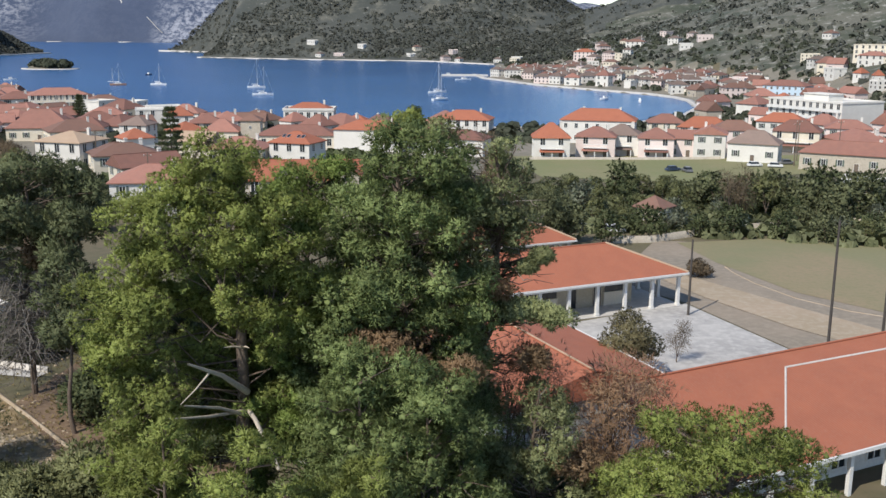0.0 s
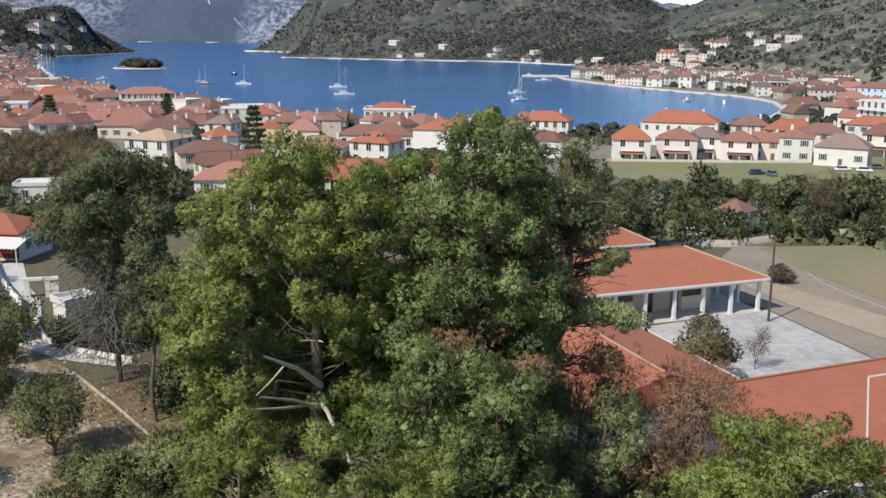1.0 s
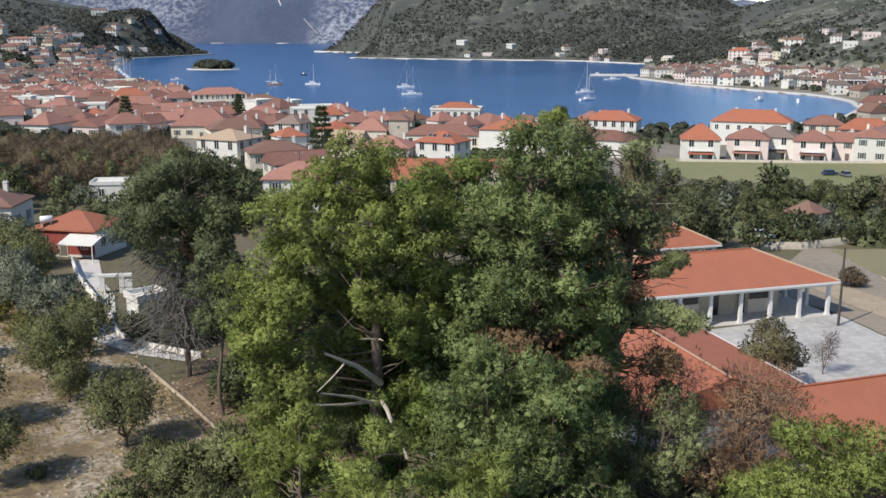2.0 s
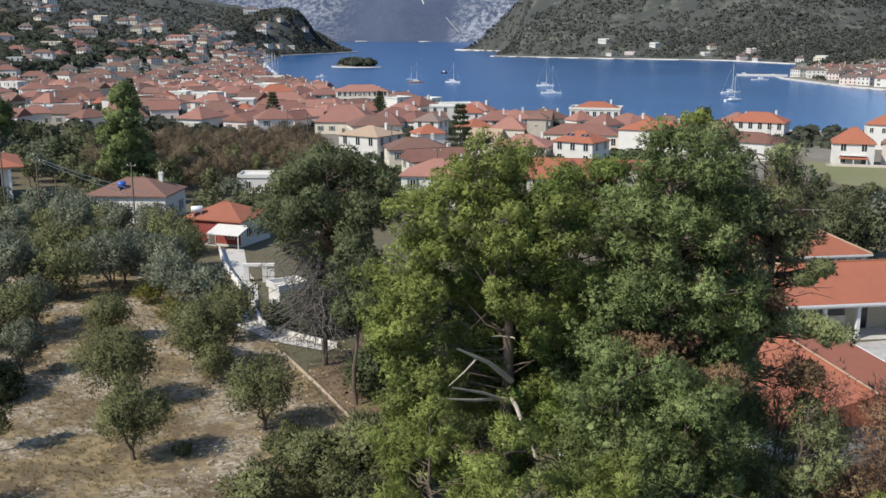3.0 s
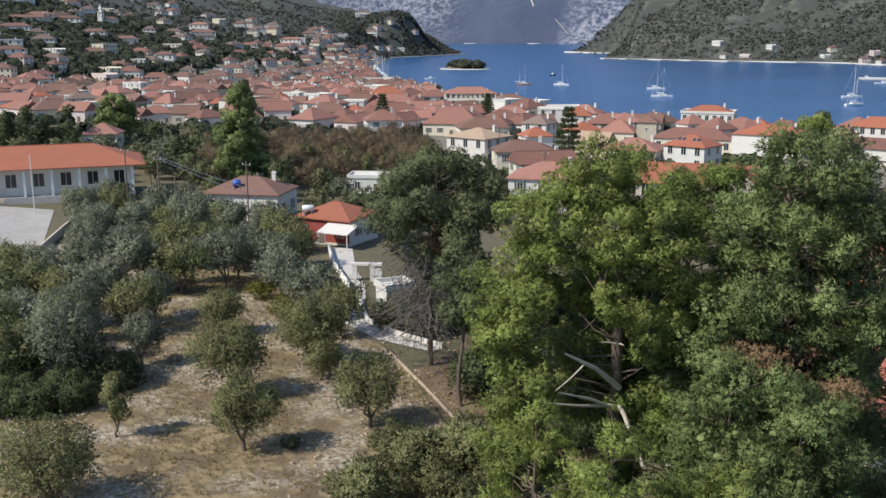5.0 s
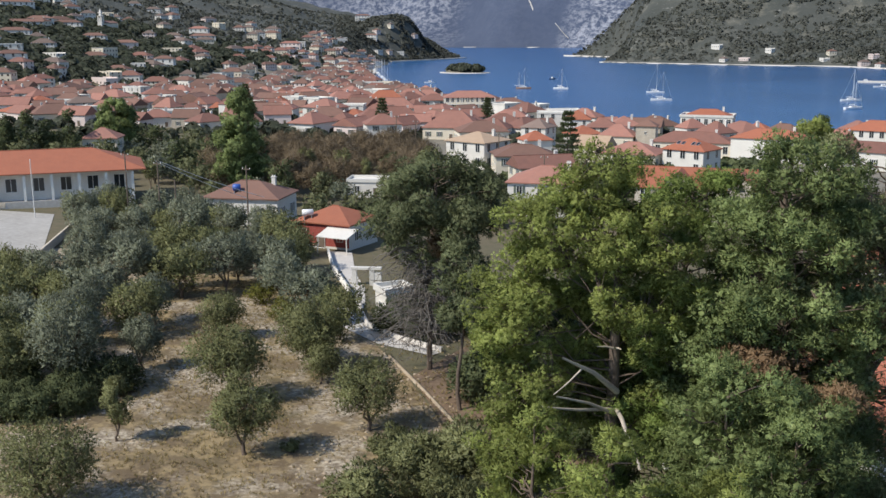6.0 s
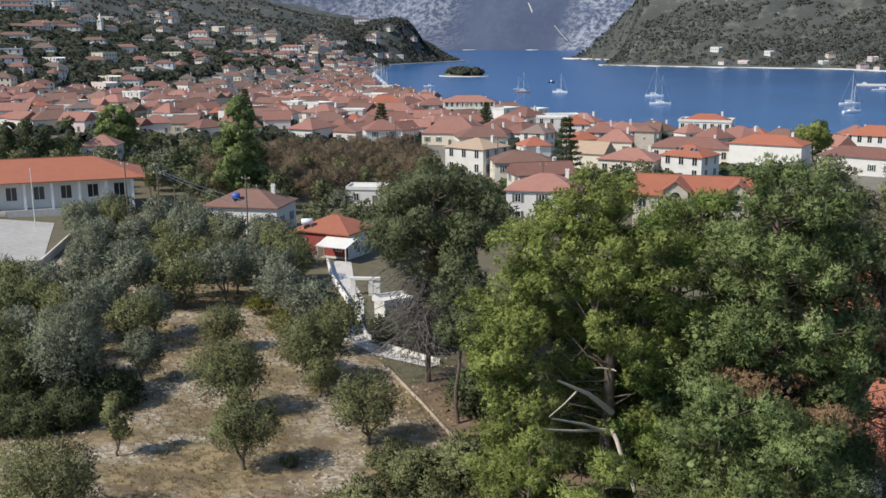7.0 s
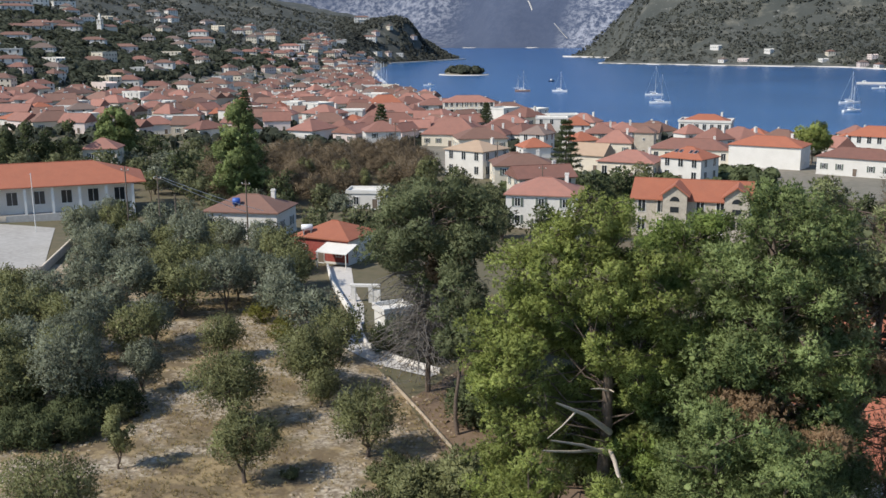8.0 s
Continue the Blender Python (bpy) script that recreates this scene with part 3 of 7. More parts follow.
def house(label, x, y, turn, w, d, h, storeys=2, roof="hip", wall_m=None, roof_m=None, win=None, step=2.9, rise=None, sides=(0, 1, 3), chimneys=1, balcony=False, over=0.45, name="house", category="house", group="", door=True, z=None, gap=()):
    e = new(name)
    z = min(land1(x, y), land1(x + 4, y), land1(x - 4, y)) if z is None else z
    e.matrix_basis = pose(x, y, z, 0, 0, turn)
    tagged(e, label, category, group)
    win, wall_m, roof_m = win or W_PLAIN, wall_m or M_WHITE, roof_m or M_TILE
    rise = rise if rise is not None else min(w, d) * 0.24
    bm = bmesh.new()
    box(bm, -w / 2, w / 2, -d / 2, d / 2, -2.5, h - 0.2 if roof != "flat" else h)
    if roof == "gable":
        for s in (-1, 1):
            v = [bm.verts.new((s * (w / 2 - k), yy, zz)) for k in (0, 0.3) for yy, zz in ((-d / 2, h - 0.2), (d / 2, h - 0.2), (0, h + rise - 0.3))]
            bm.faces.new(v[:3]), bm.faces.new(v[3:][::-1])
            for i in range(3):
                bm.faces.new((v[i], v[(i + 1) % 3], v[3 + (i + 1) % 3], v[3 + i]))
    box(bm, -w / 2 - 0.06, w / 2 + 0.06, -d / 2 - 0.06, d / 2 + 0.06, -2.5, 0.45)
    part("wall", mesh_bm("wall", bm, wall_m), e)
    part("roof", flat_roof(w, d, h, wall_m) if roof == "flat" else hip_roof(w, d, h, rise, over, roof == "gable", roof_m), e)
    fh = h / storeys
    for side in sides:
        along, out = (w, d) if side in (0, 2) else (d, w)
        n = max(1, int((along - 0.8) / step))
        for s in range(storeys):
            for i in range(n):
                if side == 0 and s == 0 and door and i == n // 2:
                    continue
                if (side, s, i) in gap:
                    continue
                u = (i - (n - 1) / 2) * along / n
                m = pose(0, 0, 0, 0, 0, 90 * side) @ pose(u, -out / 2, s * fh + fh * 0.33, 0, 0, 0)
                part("window", win, e, m)
    if door:
        n = max(1, int((w - 0.8) / step))
        part("door", DOOR, e, pose((n // 2 - (n - 1) / 2) * w / n, -d / 2 - 0.06, 0.1))
    for c in range(chimneys):
        part("chimney", CHIMNEY, e, pose(w * (0.28 - 0.5 * c), d * 0.18, h + rise * 0.75 if roof != "flat" else h + 0.6))
    if balcony:
        bm = bmesh.new()
        bz = fh + 0.05
        box(bm, -w * 0.3, w * 0.3, -d / 2 - 1.3, -d / 2 + 0.02, bz - 0.18, bz)
        box(bm, -w * 0.3, w * 0.3, -d / 2 - 1.3, -d / 2 - 1.22, bz + 0.9, bz + 1.0)
        k = int(w * 0.6 / 0.45)
        for i in range(k + 1):
            u = -w * 0.3 + 0.04 + i * (w * 0.6 - 0.08) / k
            box(bm, u - 0.03, u + 0.03, -d / 2 - 1.29, -d / 2 - 1.23, bz, bz + 0.9)
        part("balcony", mesh_bm("balcony", bm, M_FRAME), e)
    return e


def facing(x, y, more=0.0):
    """The turn by which a house at (x, y) shows its front to the camera near the origin."""
    return math.degrees(math.atan2(-x, y)) + more


# the harbour hotel with its colonnade
hotel = house("three-storey pale waterfront hotel with galleries and red roof", -180, 458, facing(-180, 458, 4), 25, 13, 10.0, 3, "hip", M_CREAM, M_TILE, W_TALL, 2.4, 3.0, chimneys=0, name="hotel", category="hotel", z=land1(-180, 458) - 1.5)
for s in range(2):
    bm = bmesh.new()
    box(bm, -12.5, 12.5, -8.6, -6.48, 3.2 + 3.35 * s, 3.5 + 3.35 * s)
    box(bm, -12.5, 12.5, -8.6, -8.45, 4.3 + 3.35 * s, 4.42 + 3.35 * s)
    part("gallery", mesh_bm("gallery", bm, M_WHITE), hotel)
for i in range(10):
    bm = bmesh.new()
    box(bm, -0.17, 0.17, -0.17, 0.17, -1, 9.8)
    box(bm, -0.24, 0.24, -0.24, 0.24, 9.5, 9.8)
    part("column", mesh_bm("column", bm, M_WHITE), hotel, pose(-12.3 + i * 2.73, -8.4, 0))
# the white mansion on the front
manor = house("white two-storey waterfront mansion with parapet and red hip roof", -53, 389, facing(-53, 389, -6), 19.5, 13, 9.4, 2, "hip", M_WHITE, M_TILE_NEW, W_TALL, 2.5, 2.4, over=-0.9, chimneys=1, z=land1(-53, 389) - 1.1)
for nm, z0, z1, o in (("parapet", 9.0, 9.9, 0.3), ("string_course", 4.6, 4.85, 0.22)):
    bm = bmesh.new()
    a, b = 9.75 + o, 6.5 + o
    v = [[bm.verts.new((sx * p, sy * q, z)) for sx, sy in ((-1, -1), (1, -1), (1, 1), (-1, 1))] for z in (z0, z1) for p, q in ((a, b), (a - 0.4, b - 0.4))]
    for i in range(4):
        k = (i + 1) % 4
        for r, s in ((0, 2), (3, 1), (2, 3), (1, 0)):
            bm.faces.new((v[r][i], v[r][k], v[s][k], v[s][i]))
    part(nm, mesh_bm(nm, bm, M_WHITE), manor)
house("white house with ochre tiled hip roof", -93.6, 245, facing(-93.6, 245, -38), 13, 11.5, 7.4, 2, "hip", M_WHITE, M_TILE_TAN, W_TALL, 3.3, 2.2)
modern = house("white house with orange hip roof and skylights", -38.5, 257, facing(-38.5, 257, -28), 11.6, 9.5, 6.6, 2, "hip", M_WHITE, M_TILE_NEW, W_TALL, 3.0, 2.6, chimneys=0)
for i, (u, v) in enumerate(((-2.6, 0), (-1.3, 0), (1.6, 0), (2.9, 0))):
    bm = bmesh.new()
    box(bm, -0.45, 0.45, -0.7, 0.7, -0.05, 0.08, 0)
    box(bm, -0.37, 0.37, -0.6, 0.6, 0.08, 0.1, 1)
    part("skylight", mesh_bm("skylight", bm, [M_METAL, M_GLASS]), modern, pose(u, -2.3, 6.6 + 2.6 * 0.58, 27, 0, 0))
house("low house with faded red hip roof", -54, 258, facing(-54, 258, -16), 15, 12, 5.0, 1, "hip", M_CREAM, M_TILE, W_TALL, 3.2, 2.6)
tower = house("square stone tower house with pyramid roof", -63.1, 321.2, facing(-63.1, 321.2, -8), 6.4, 6.2, 8.0, 2, "hip", M_STONE, M_TILE_OLD, W_SMALL, 5.0, 2.0, chimneys=0, name="tower", category="tower")
house("long building with weathered red gable roof", -45.7, 306.6, facing(-45.7, 306.6, -6), 23.5, 11, 4.7, 1, "hip", M_CREAM, M_TILE, W_TALL, 3.2, 2.8)
house("white house with a low pediment behind the long roof", -43.3, 336.9, facing(-43.3, 336.9, 90), 9, 10.5, 6.0, 2, "gable", M_WHITE, M_TILE_OLD, W_SMALL, 3.2, 1.8, sides=(3, 0), chimneys=0, door=False)
for lab, x, y, turn, w, d, h, st, rf, wm, rm, wn_, rise in (
    ("long low cream house under a broad red roof", -173.1, 355.4, 5, 23, 12, 4.5, 1, "hip", M_CREAM, M_TILE, W_SHUT, 4.3),
    ("house with wide faded red hip roof", -200.8, 414, 0, 21, 12, 4.5, 1, "hip", M_CREAM, M_TILE, W_SHUT, 4.6),
    ("house with orange hip roof by the quay", -233.1, 471, 3, 18.5, 11, 5.0, 2, "hip", M_CREAM, M_TILE_NEW, W_PLAIN, 4.6),
    ("house with red hip roof on the waterfront", -232.6, 502.4, -4, 16.5, 11, 5.0, 2, "hip", M_WHITE, M_TILE, W_PLAIN, 4.4),
    ("large house under a spreading red hip roof", -134, 326.4, -10, 20.5, 15, 4.5, 1, "hip", M_CREAM, M_TILE, W_SHUT, 5.6),
    ("house with weathered brown hip roof", -119, 314.4, 10, 17, 13, 4.5, 1, "hip", M_CREAM, M_TILE_OLD, W_SHUT, 3.3),
    ("white two-storey house with red roof near the water", -127.7, 370.3, -5, 14.5, 10, 6.0, 2, "hip", M_WHITE, M_TILE, W_PLAIN, 2.7),
    ("tall white house with grey-brown hip roof", -98.7, 315.5, -25, 9, 8.5, 6.5, 2, "hip", M_WHITE, M_TILE_GREY, W_TALL, 2.7),
    ("white flat-roofed house with roof terrace", -117.2, 394.3, 0, 13, 9, 6.5, 2, "flat", M_WHITE, M_WHITE, W_TALL, 0),
    ("white house with orange hip roof on the front", -100.8, 373.4, 0, 10, 9, 6.0, 2, "hip", M_WHITE, M_TILE_NEW, W_PLAIN, 3.1),
    ("house with red hip roof beside the tower", -83.7, 345.1, 0, 11, 10, 5.5, 2, "hip", M_CREAM, M_TILE, W_SHUT, 3.0),
    ("house with capped red hip roof", -78.8, 356.7, 10, 11.5, 11, 5.5, 2, "hip", M_PINK, M_TILE, W_SHUT, 3.2),
    ("low house with steep red roof before the tower", -72.7, 321.2, -10, 11.5, 10, 4.5, 1, "hip", M_CREAM, M_TILE, W_SHUT, 3.8),
    ("small house with ochre-grey gable roof", -67.6, 270, -20, 9, 9, 5.0, 1, "gable", M_CREAM, M_TILE_TAN, W_SMALL, 3.0),
    ("cottage with weathered roof between the gardens", -80.5, 238, 14, 11, 9, 5.0, 1, "hip", M_CREAM, M_TILE_OLD, W_SMALL, 2.6),
    ("modern pale flat-roofed house at the town edge", -261.9, 329.6, 0, 20, 12, 4.5, 1, "flat", M_WHITE, M_WHITE, W_TALL, 0),
    ("broad white gabled house in the upper town", -303.7, 401, 62, 14, 18, 4.0, 1, "gable", M_WHITE, M_TILE_OLD, W_SMALL, 4.0),
    ("white house with grey roof at the town edge", -318, 338, 8, 13, 9, 5.5, 2, "hip", M_WHITE, M_TILE_GREY, W_PLAIN, 2.6),
    ("whitewashed house with a terrace at the town edge", -334, 346, -14, 12, 9, 5.0, 2, "flat", M_WHITE, M_WHITE, W_PLAIN, 0),
):
    house(lab, x, y, facing(x, y, turn), w, d, h, st, rf, wm, rm, wn_, 3.4, rise, chimneys=1 if rf == "hip" else 0, group="town houses")
house("long white blank-walled hall with red hip roof", -22.5, 305, facing(-22.5, 305, -14), 21, 12, 6.8, 2, "hip", M_WHITE, M_TILE_NEW, W_SMALL, 9.0, 2.4, door=False, sides=(1, 3), name="hall", category="hall")
house("white house with orange hip roof by the harbour", 8, 355, facing(8, 355, -10), 19, 12, 7.0, 2, "hip", M_WHITE, M_TILE_NEW, W_TALL, 3.0, 3.0)
house("low white house with red roof and shutters", 3, 292, facing(3, 292, -16), 21, 10, 5.2, 1, "hip", M_WHITE, M_TILE, W_SHUT, 3.4, 2.4)
house("house with broad red tiled hip roof among trees", -53, 176, facing(-53, 176, -8), 13.5, 11, 6.6, 2, "hip", M_WHITE, M_TILE, W_SHUT, 3.4, 2.6)
house("house with two-level weathered roof", -73, 222, facing(-73, 222, 5), 14, 10, 6.6, 2, "hip", M_CREAM, M_TILE_OLD, W_SHUT, 3.4, 2.3)
house("cottage with red tiled roof behind the garden", -63, 205, facing(-63, 205, 20), 13, 9, 6.0, 2, "gable", M_CREAM, M_TILE, W_SHUT, 3.4, 2.3)
# the unfinished stone house with two gabled bays
ruin = house("stone house with red roof and gabled bays, unfinished", -25.5, 178, facing(-25.5, 178, -4), 20.5, 11, 7.0, 2, "gable", M_STONE, M_TILE_NEW, W_TALL, 3.2, 3.0, chimneys=0, door=False)
for u in (-2.6, 8.0):
    bm = bmesh.new()
    box(bm, -2.1, 2.1, -1.8, 0.6, -2.5, 8.3)
    v = [bm.verts.new(c) for c in ((-2.1, -1.8, 8.3), (2.1, -1.8, 8.3), (0, -1.8, 9.9), (-2.1, 0.6, 8.3), (2.1, 0.6, 8.3), (0, 0.6, 9.9))]
    bm.faces.new(v[:3]), bm.faces.new(v[3:][::-1])
    bay = part("gabled_bay", mesh_bm("gabled_bay", bm, M_STONE), ruin, pose(u, -5.5, 0))
    bm = bmesh.new()
    for s in (-1, 1):
        f = [bm.verts.new(c) for c in ((0, -2.3, 10.05), (s * 2.6, -2.3, 8.05), (s * 2.6, 4.6, 8.05), (0, 4.6, 10.05))]
        g = [bm.verts.new((c.co.x, c.co.y, c.co.z - 0.28)) for c in f]
        o = (0, 1, 2, 3) if s < 0 else (3, 2, 1, 0)
        bm.faces.new([f[i] for i in o]), bm.faces.new([g[i] for i in o[::-1]])
        for i in range(4):
            bm.faces.new((f[i], g[i], g[(i + 1) % 4], f[(i + 1) % 4]))
    part("bay_roof", mesh_bm("bay_roof", bm, M_TILE_NEW), bay)
    # openings are dark slabs on the bay, in place of the shade inside
    for x0, x1, z0, z1 in ((-0.75, 0.75, 5.0, 6.0), (-0.75, -0.15, 2.4, 4.0), (0.15, 0.75, 2.4, 4.0)):
        bm = bmesh.new()
        box(bm, x0, x1, -1.86, -1.78, z0, z1)
        part("dark_opening", mesh_bm("dark_opening", bm, M_GLASS), bay)
    bm = bmesh.new()
    a = [[bm.verts.new((0.85 * math.cos(q), yy, 7.0 + 0.85 * math.sin(q))) for q in np.linspace(0, math.pi, 9)] for yy in (-1.86, -1.78)]
    bm.faces.new(a[0])
    for i in range(9):
        bm.faces.new((a[0][i], a[1][i], a[1][(i + 1) % 9], a[0][(i + 1) % 9]))
    part("arched_opening", mesh_bm("arched_opening", bm, M_GLASS), bay)
# the small red house with its awning
M_REDWALL = two_scale("red_render", (0.30, 0.055, 0.045), (0.25, 0.05, 0.04), (0.34, 0.13, 0.10), 0.4, 5.0, 0.9, 0.15, 0.02)
cottage = house("small white house with one red wall and red tiled roof", -74, 131, facing(-74, 131, -32), 9.8, 8.6, 4.1, 1, "hip", M_WHITE, M_TILE_NEW, W_PLAIN, 2.8, 2.0, chimneys=0)
bm = bmesh.new()
box(bm, -5.0, -4.96, -4.2, 4.2, 0.46, 3.85)
box(bm, -4.98, 4.88, -4.345, -4.31, 0.46, 3.85)
part("red_wall", mesh_bm("red_wall", bm, M_REDWALL), cottage, None, "red painted wall face")
bm = bmesh.new()
v = [bm.verts.new(c) for c in ((1.2, -7.8, 2.7), (6.6, -7.8, 2.7), (6.6, -4.3, 3.6), (1.2, -4.3, 3.6), (1.2, -7.8, 2.58), (6.6, -7.8, 2.58), (6.6, -4.3, 3.48), (1.2, -4.3, 3.48))]
for f in ((0, 1, 2, 3), (7, 6, 5, 4), (0, 4, 5, 1), (1, 5, 6, 2), (2, 6, 7, 3), (3, 7, 4, 0)):
    bm.faces.new([v[i] for i in f])
for xx in (1.3, 6.4):
    box(bm, xx, xx + 0.12, -7.72, -7.6, -0.5, 2.62)
part("awning", mesh_bm("awning", bm, M_WHITE), cottage, None, "white canvas awning")
shack = house("white cottage with weathered brown hip roof", -98, 143, facing(-98, 143, -22), 13.5, 10, 5.0, 1, "hip", M_WHITE, M_TILE_OLD, W_SHUT, 3.4, 2.4, sides=(0, 1))
annex = house("low white flat-roofed annex", -94, 181, facing(-94, 181, -10), 8, 6, 3.4, 1, "flat", M_WHITE, M_WHITE, W_PLAIN, 2.8, chimneys=0)
house("small cream house with pyramid roof", -177, 194.1, facing(-177, 194.1, -15), 8.4, 7.4, 8.0, 2, "hip", M_CREAM, M_TILE, W_SHUT, 3.6, 2.4, chimneys=0)
# the long school at the grove's end
school_l = house("long single-storey white school with red hip roof", -159.2, 134.0, 43, 64, 14, 5.6, 1, "hip", M_WHITE, M_TILE_NEW, W_BROAD, 4.85, 3.5, chimneys=0, over=2.6, name="school", category="school", group="school buildings", z=land1(-159.2, 134.0) + 0.9)
for i in range(14):
    u = (i - 6.5) * 4.92
    bm = bmesh.new()
    box(bm, u - 0.24, u + 0.24, -9.2, -8.75, -2.5, 5.2)
    part("column", mesh_bm("column", bm, M_FRAME), school_l, None, "square white column")
bm = bmesh.new()
box(bm, -32, 32, -9.3, -7.0, -2.5, 0.25)
part("veranda_floor", mesh_bm("veranda_floor", bm, M_CONCRETE), school_l)
ribbon("school_forecourt_wall", [(-158, 122), (-150, 128), (-145, 136)], 0.5, 1.3, M_STONE, "low grey stone wall before the long school")
# villas on the hillside terraces
for lab, x, y, w, h, st, wm, rm in (
    ("white villa with arcaded terrace and brown roof", -661, 661, 22, 7.5, 2, M_WHITE, M_TILE_OLD),
    ("white villa with terrace and tiled roof", -654, 686, 24, 8, 2, M_WHITE, M_TILE_OLD),
    ("low white hillside house", -612, 585, 24, 4.5, 1, M_WHITE, M_TILE_OLD),
    ("white hillside villa with old roof", -597, 655, 20, 7, 2, M_WHITE, M_TILE_OLD),
    ("wide villa with brown tiled roof", -583, 676, 22, 5, 1, M_PINK, M_TILE_OLD),
    ("white villa with red roof above the town", -660, 884, 20, 9, 2, M_WHITE, M_TILE),
    ("pale terraced villa above the town", -628, 846, 26, 8, 2, M_WHITE, M_TILE_OLD),
    ("white two-storey house under the slope", -511, 637, 16, 9, 2, M_WHITE, M_TILE_OLD),
    ("cream house at the foot of the hill", -585, 865, 18, 6, 2, M_CREAM, M_TILE),
    ("red-roofed house at the foot of the hill", -620, 1004, 24, 8, 2, M_PINK, M_TILE),
    ("white house on the headland crest", -804, 1539, 26, 9, 2, M_WHITE, M_TILE_OLD),
    ("pale house on the headland slope", -760, 1480, 24, 8, 2, M_WHITE, M_TILE_OLD),
):
    house(lab, x, y, facing(x, y, -12 + 7 * (int(w) % 4)), w, 11, h, st, "hip", wm, rm, W_TALL, 4.4, 2.4, chimneys=1, balcony=st == 2, group="hillside villas")
for lab, x, y, w, h, st in (("large white villa high on the slope", -736, 709, 30, 8, 2), ("white terraced villa high on the slope", -756, 728, 30, 9, 2), ("white villa above the church", -815, 811, 28, 8, 2),
                            ("long white house on a terrace", -640, 622, 30, 6, 2), ("white villa above the church", -836, 875, 24, 8, 2), ("white house at the slope foot", -543, 511, 20, 7, 2), ("white house at the slope foot", -517, 489, 18, 6.5, 2)):
    house(lab, x, y, facing(x, y, 14 - 9 * (int(w) % 3)), w, 11, h, st, "hip" if w % 4 else "flat", M_WHITE, M_TILE_OLD, W_TALL, 4.4, 2.4, chimneys=1, balcony=True, group="hillside villas")
# houses by the meadow
house("long cream waterfront house with red hip roof", 53.7, 337, facing(53.7, 337, -5), 25, 12, 8.0, 2, "hip", M_WHITE, M_TILE_NEW, W_PLAIN, 3.4, 3.6, chimneys=2)
for lab, x, y, turn, w, h, rise, roof, wm, rm, bal in (
    ("pink two-storey house with balcony and tiled roof", 45.3, 287.8, -3, 11.3, 6.2, 2.6, "hip", M_PINK, M_TILE, True),
    ("white house with brown roof and balcony", 53.8, 293.2, -6, 10.8, 6.4, 2.8, "hip", M_WHITE, M_TILE_GREY, True),
    ("white house with faded red roof and balcony", 62.4, 285.4, 2, 10, 6.0, 2.7, "hip", M_PINK, M_TILE, True),
    ("pink house with faded red roof", 71.3, 290.4, -5, 8.8, 5.6, 2.2, "gable", M_PINK, M_TILE, False),
    ("tall white house with its gable over a loggia", 78.6, 286.2, 88, 9, 7.2, 2.2, "gable", M_WHITE, M_TILE, False),
    ("white house with orange roof and terrace", 31.4, 283.9, 4, 10.4, 6.2, 4.0, "hip", M_WHITE, M_TILE_NEW, True),
    ("white single-storey house with brown roof", 88.2, 274.7, -8, 13.6, 5.4, 3.4, "hip", M_WHITE, M_TILE_GREY, False),
    ("cream house with red hip roof behind the row", 80.3, 353, 6, 12.5, 6.0, 2.9, "hip", M_CREAM, M_TILE, False),
    ("wide house with orange hip roof behind the row", 89.5, 334, -8, 16.5, 5.6, 3.4, "hip", M_PINK, M_TILE_NEW, False),
    ("pink house with weathered hip roof", 94.5, 317, 10, 14, 6.0, 2.9, "hip", M_PINK, M_TILE_OLD, False),
    ("yellow house with balconies and tiled roof", 110, 303, -6, 14, 6.6, 3.2, "hip", M_CREAM, M_TILE, True),
    ("pale house with red tiled roof", 132, 318, 4, 14, 6.2, 2.6, "hip", M_PINK, M_TILE, False),
    ("white house with red roof near the square", 118, 340, -9, 16, 7.0, 2.8, "hip", M_WHITE, M_TILE_NEW, False),
    ("long low stone house with broad brown roof", 106, 252, -6, 24, 4.6, 3.0, "hip", M_STONE, M_TILE, False),
    ("pale house with red hip roof beside trees", 128, 268, -12, 14, 5.6, 2.6, "hip", M_PINK, M_TILE, False),
):
    home = house(lab, x, y, facing(x, y, turn), w, 9, h, 2 if h > 5.5 else 1, roof, wm, rm, W_SHUT if not bal else W_TALL, 3.6, rise, balcony=bal, group="houses by the meadow")
    if bal:
        bm = bmesh.new()
        v = box(bm, -w * 0.34, w * 0.34, -6.9, -4.45, 2.55, 2.7)
        for q in v[:2] + v[4:6]:
            q.co.z -= 0.35
        part("porch_roof", mesh_bm("porch_roof", bm, rm), home, None, "tiled porch roof")
        for u in (-0.32, 0.0, 0.32):
            bm = bmesh.new()
            box(bm, w * u - 0.12, w * u + 0.12, -6.8, -6.56, -0.6, 2.25)
            part("porch_post", mesh_bm("porch_post", bm, M_FRAME), home)
# the large white hotel block
block = house("white four-storey flat-roofed hotel with balconies", 147, 378, facing(147, 378, -42), 36, 22, 12.0, 4, "flat", M_WHITE, M_WHITE, W_TALL, 3.0, sides=(0,), chimneys=0, name="hotel", category="hotel")
for s in range(1, 4):
    for i in range(12):
        bm = bmesh.new()
        u = -16.5 + i * 3.0
        box(bm, u - 1.3, u + 1.3, -12.2, -10.98, s * 3.0 - 0.15, s * 3.0)
        box(bm, u - 1.3, u + 1.3, -12.2, -12.1, s * 3.0, s * 3.0 + 0.9)
        part("balcony", mesh_bm("balcony", bm, M_FRAME), block)
bm = bmesh.new()
box(bm, -6, 6, -5, 3, 12.0, 14.6)
box(bm, -6.4, 6.4, -5.4, 3.4, 14.6, 14.85)
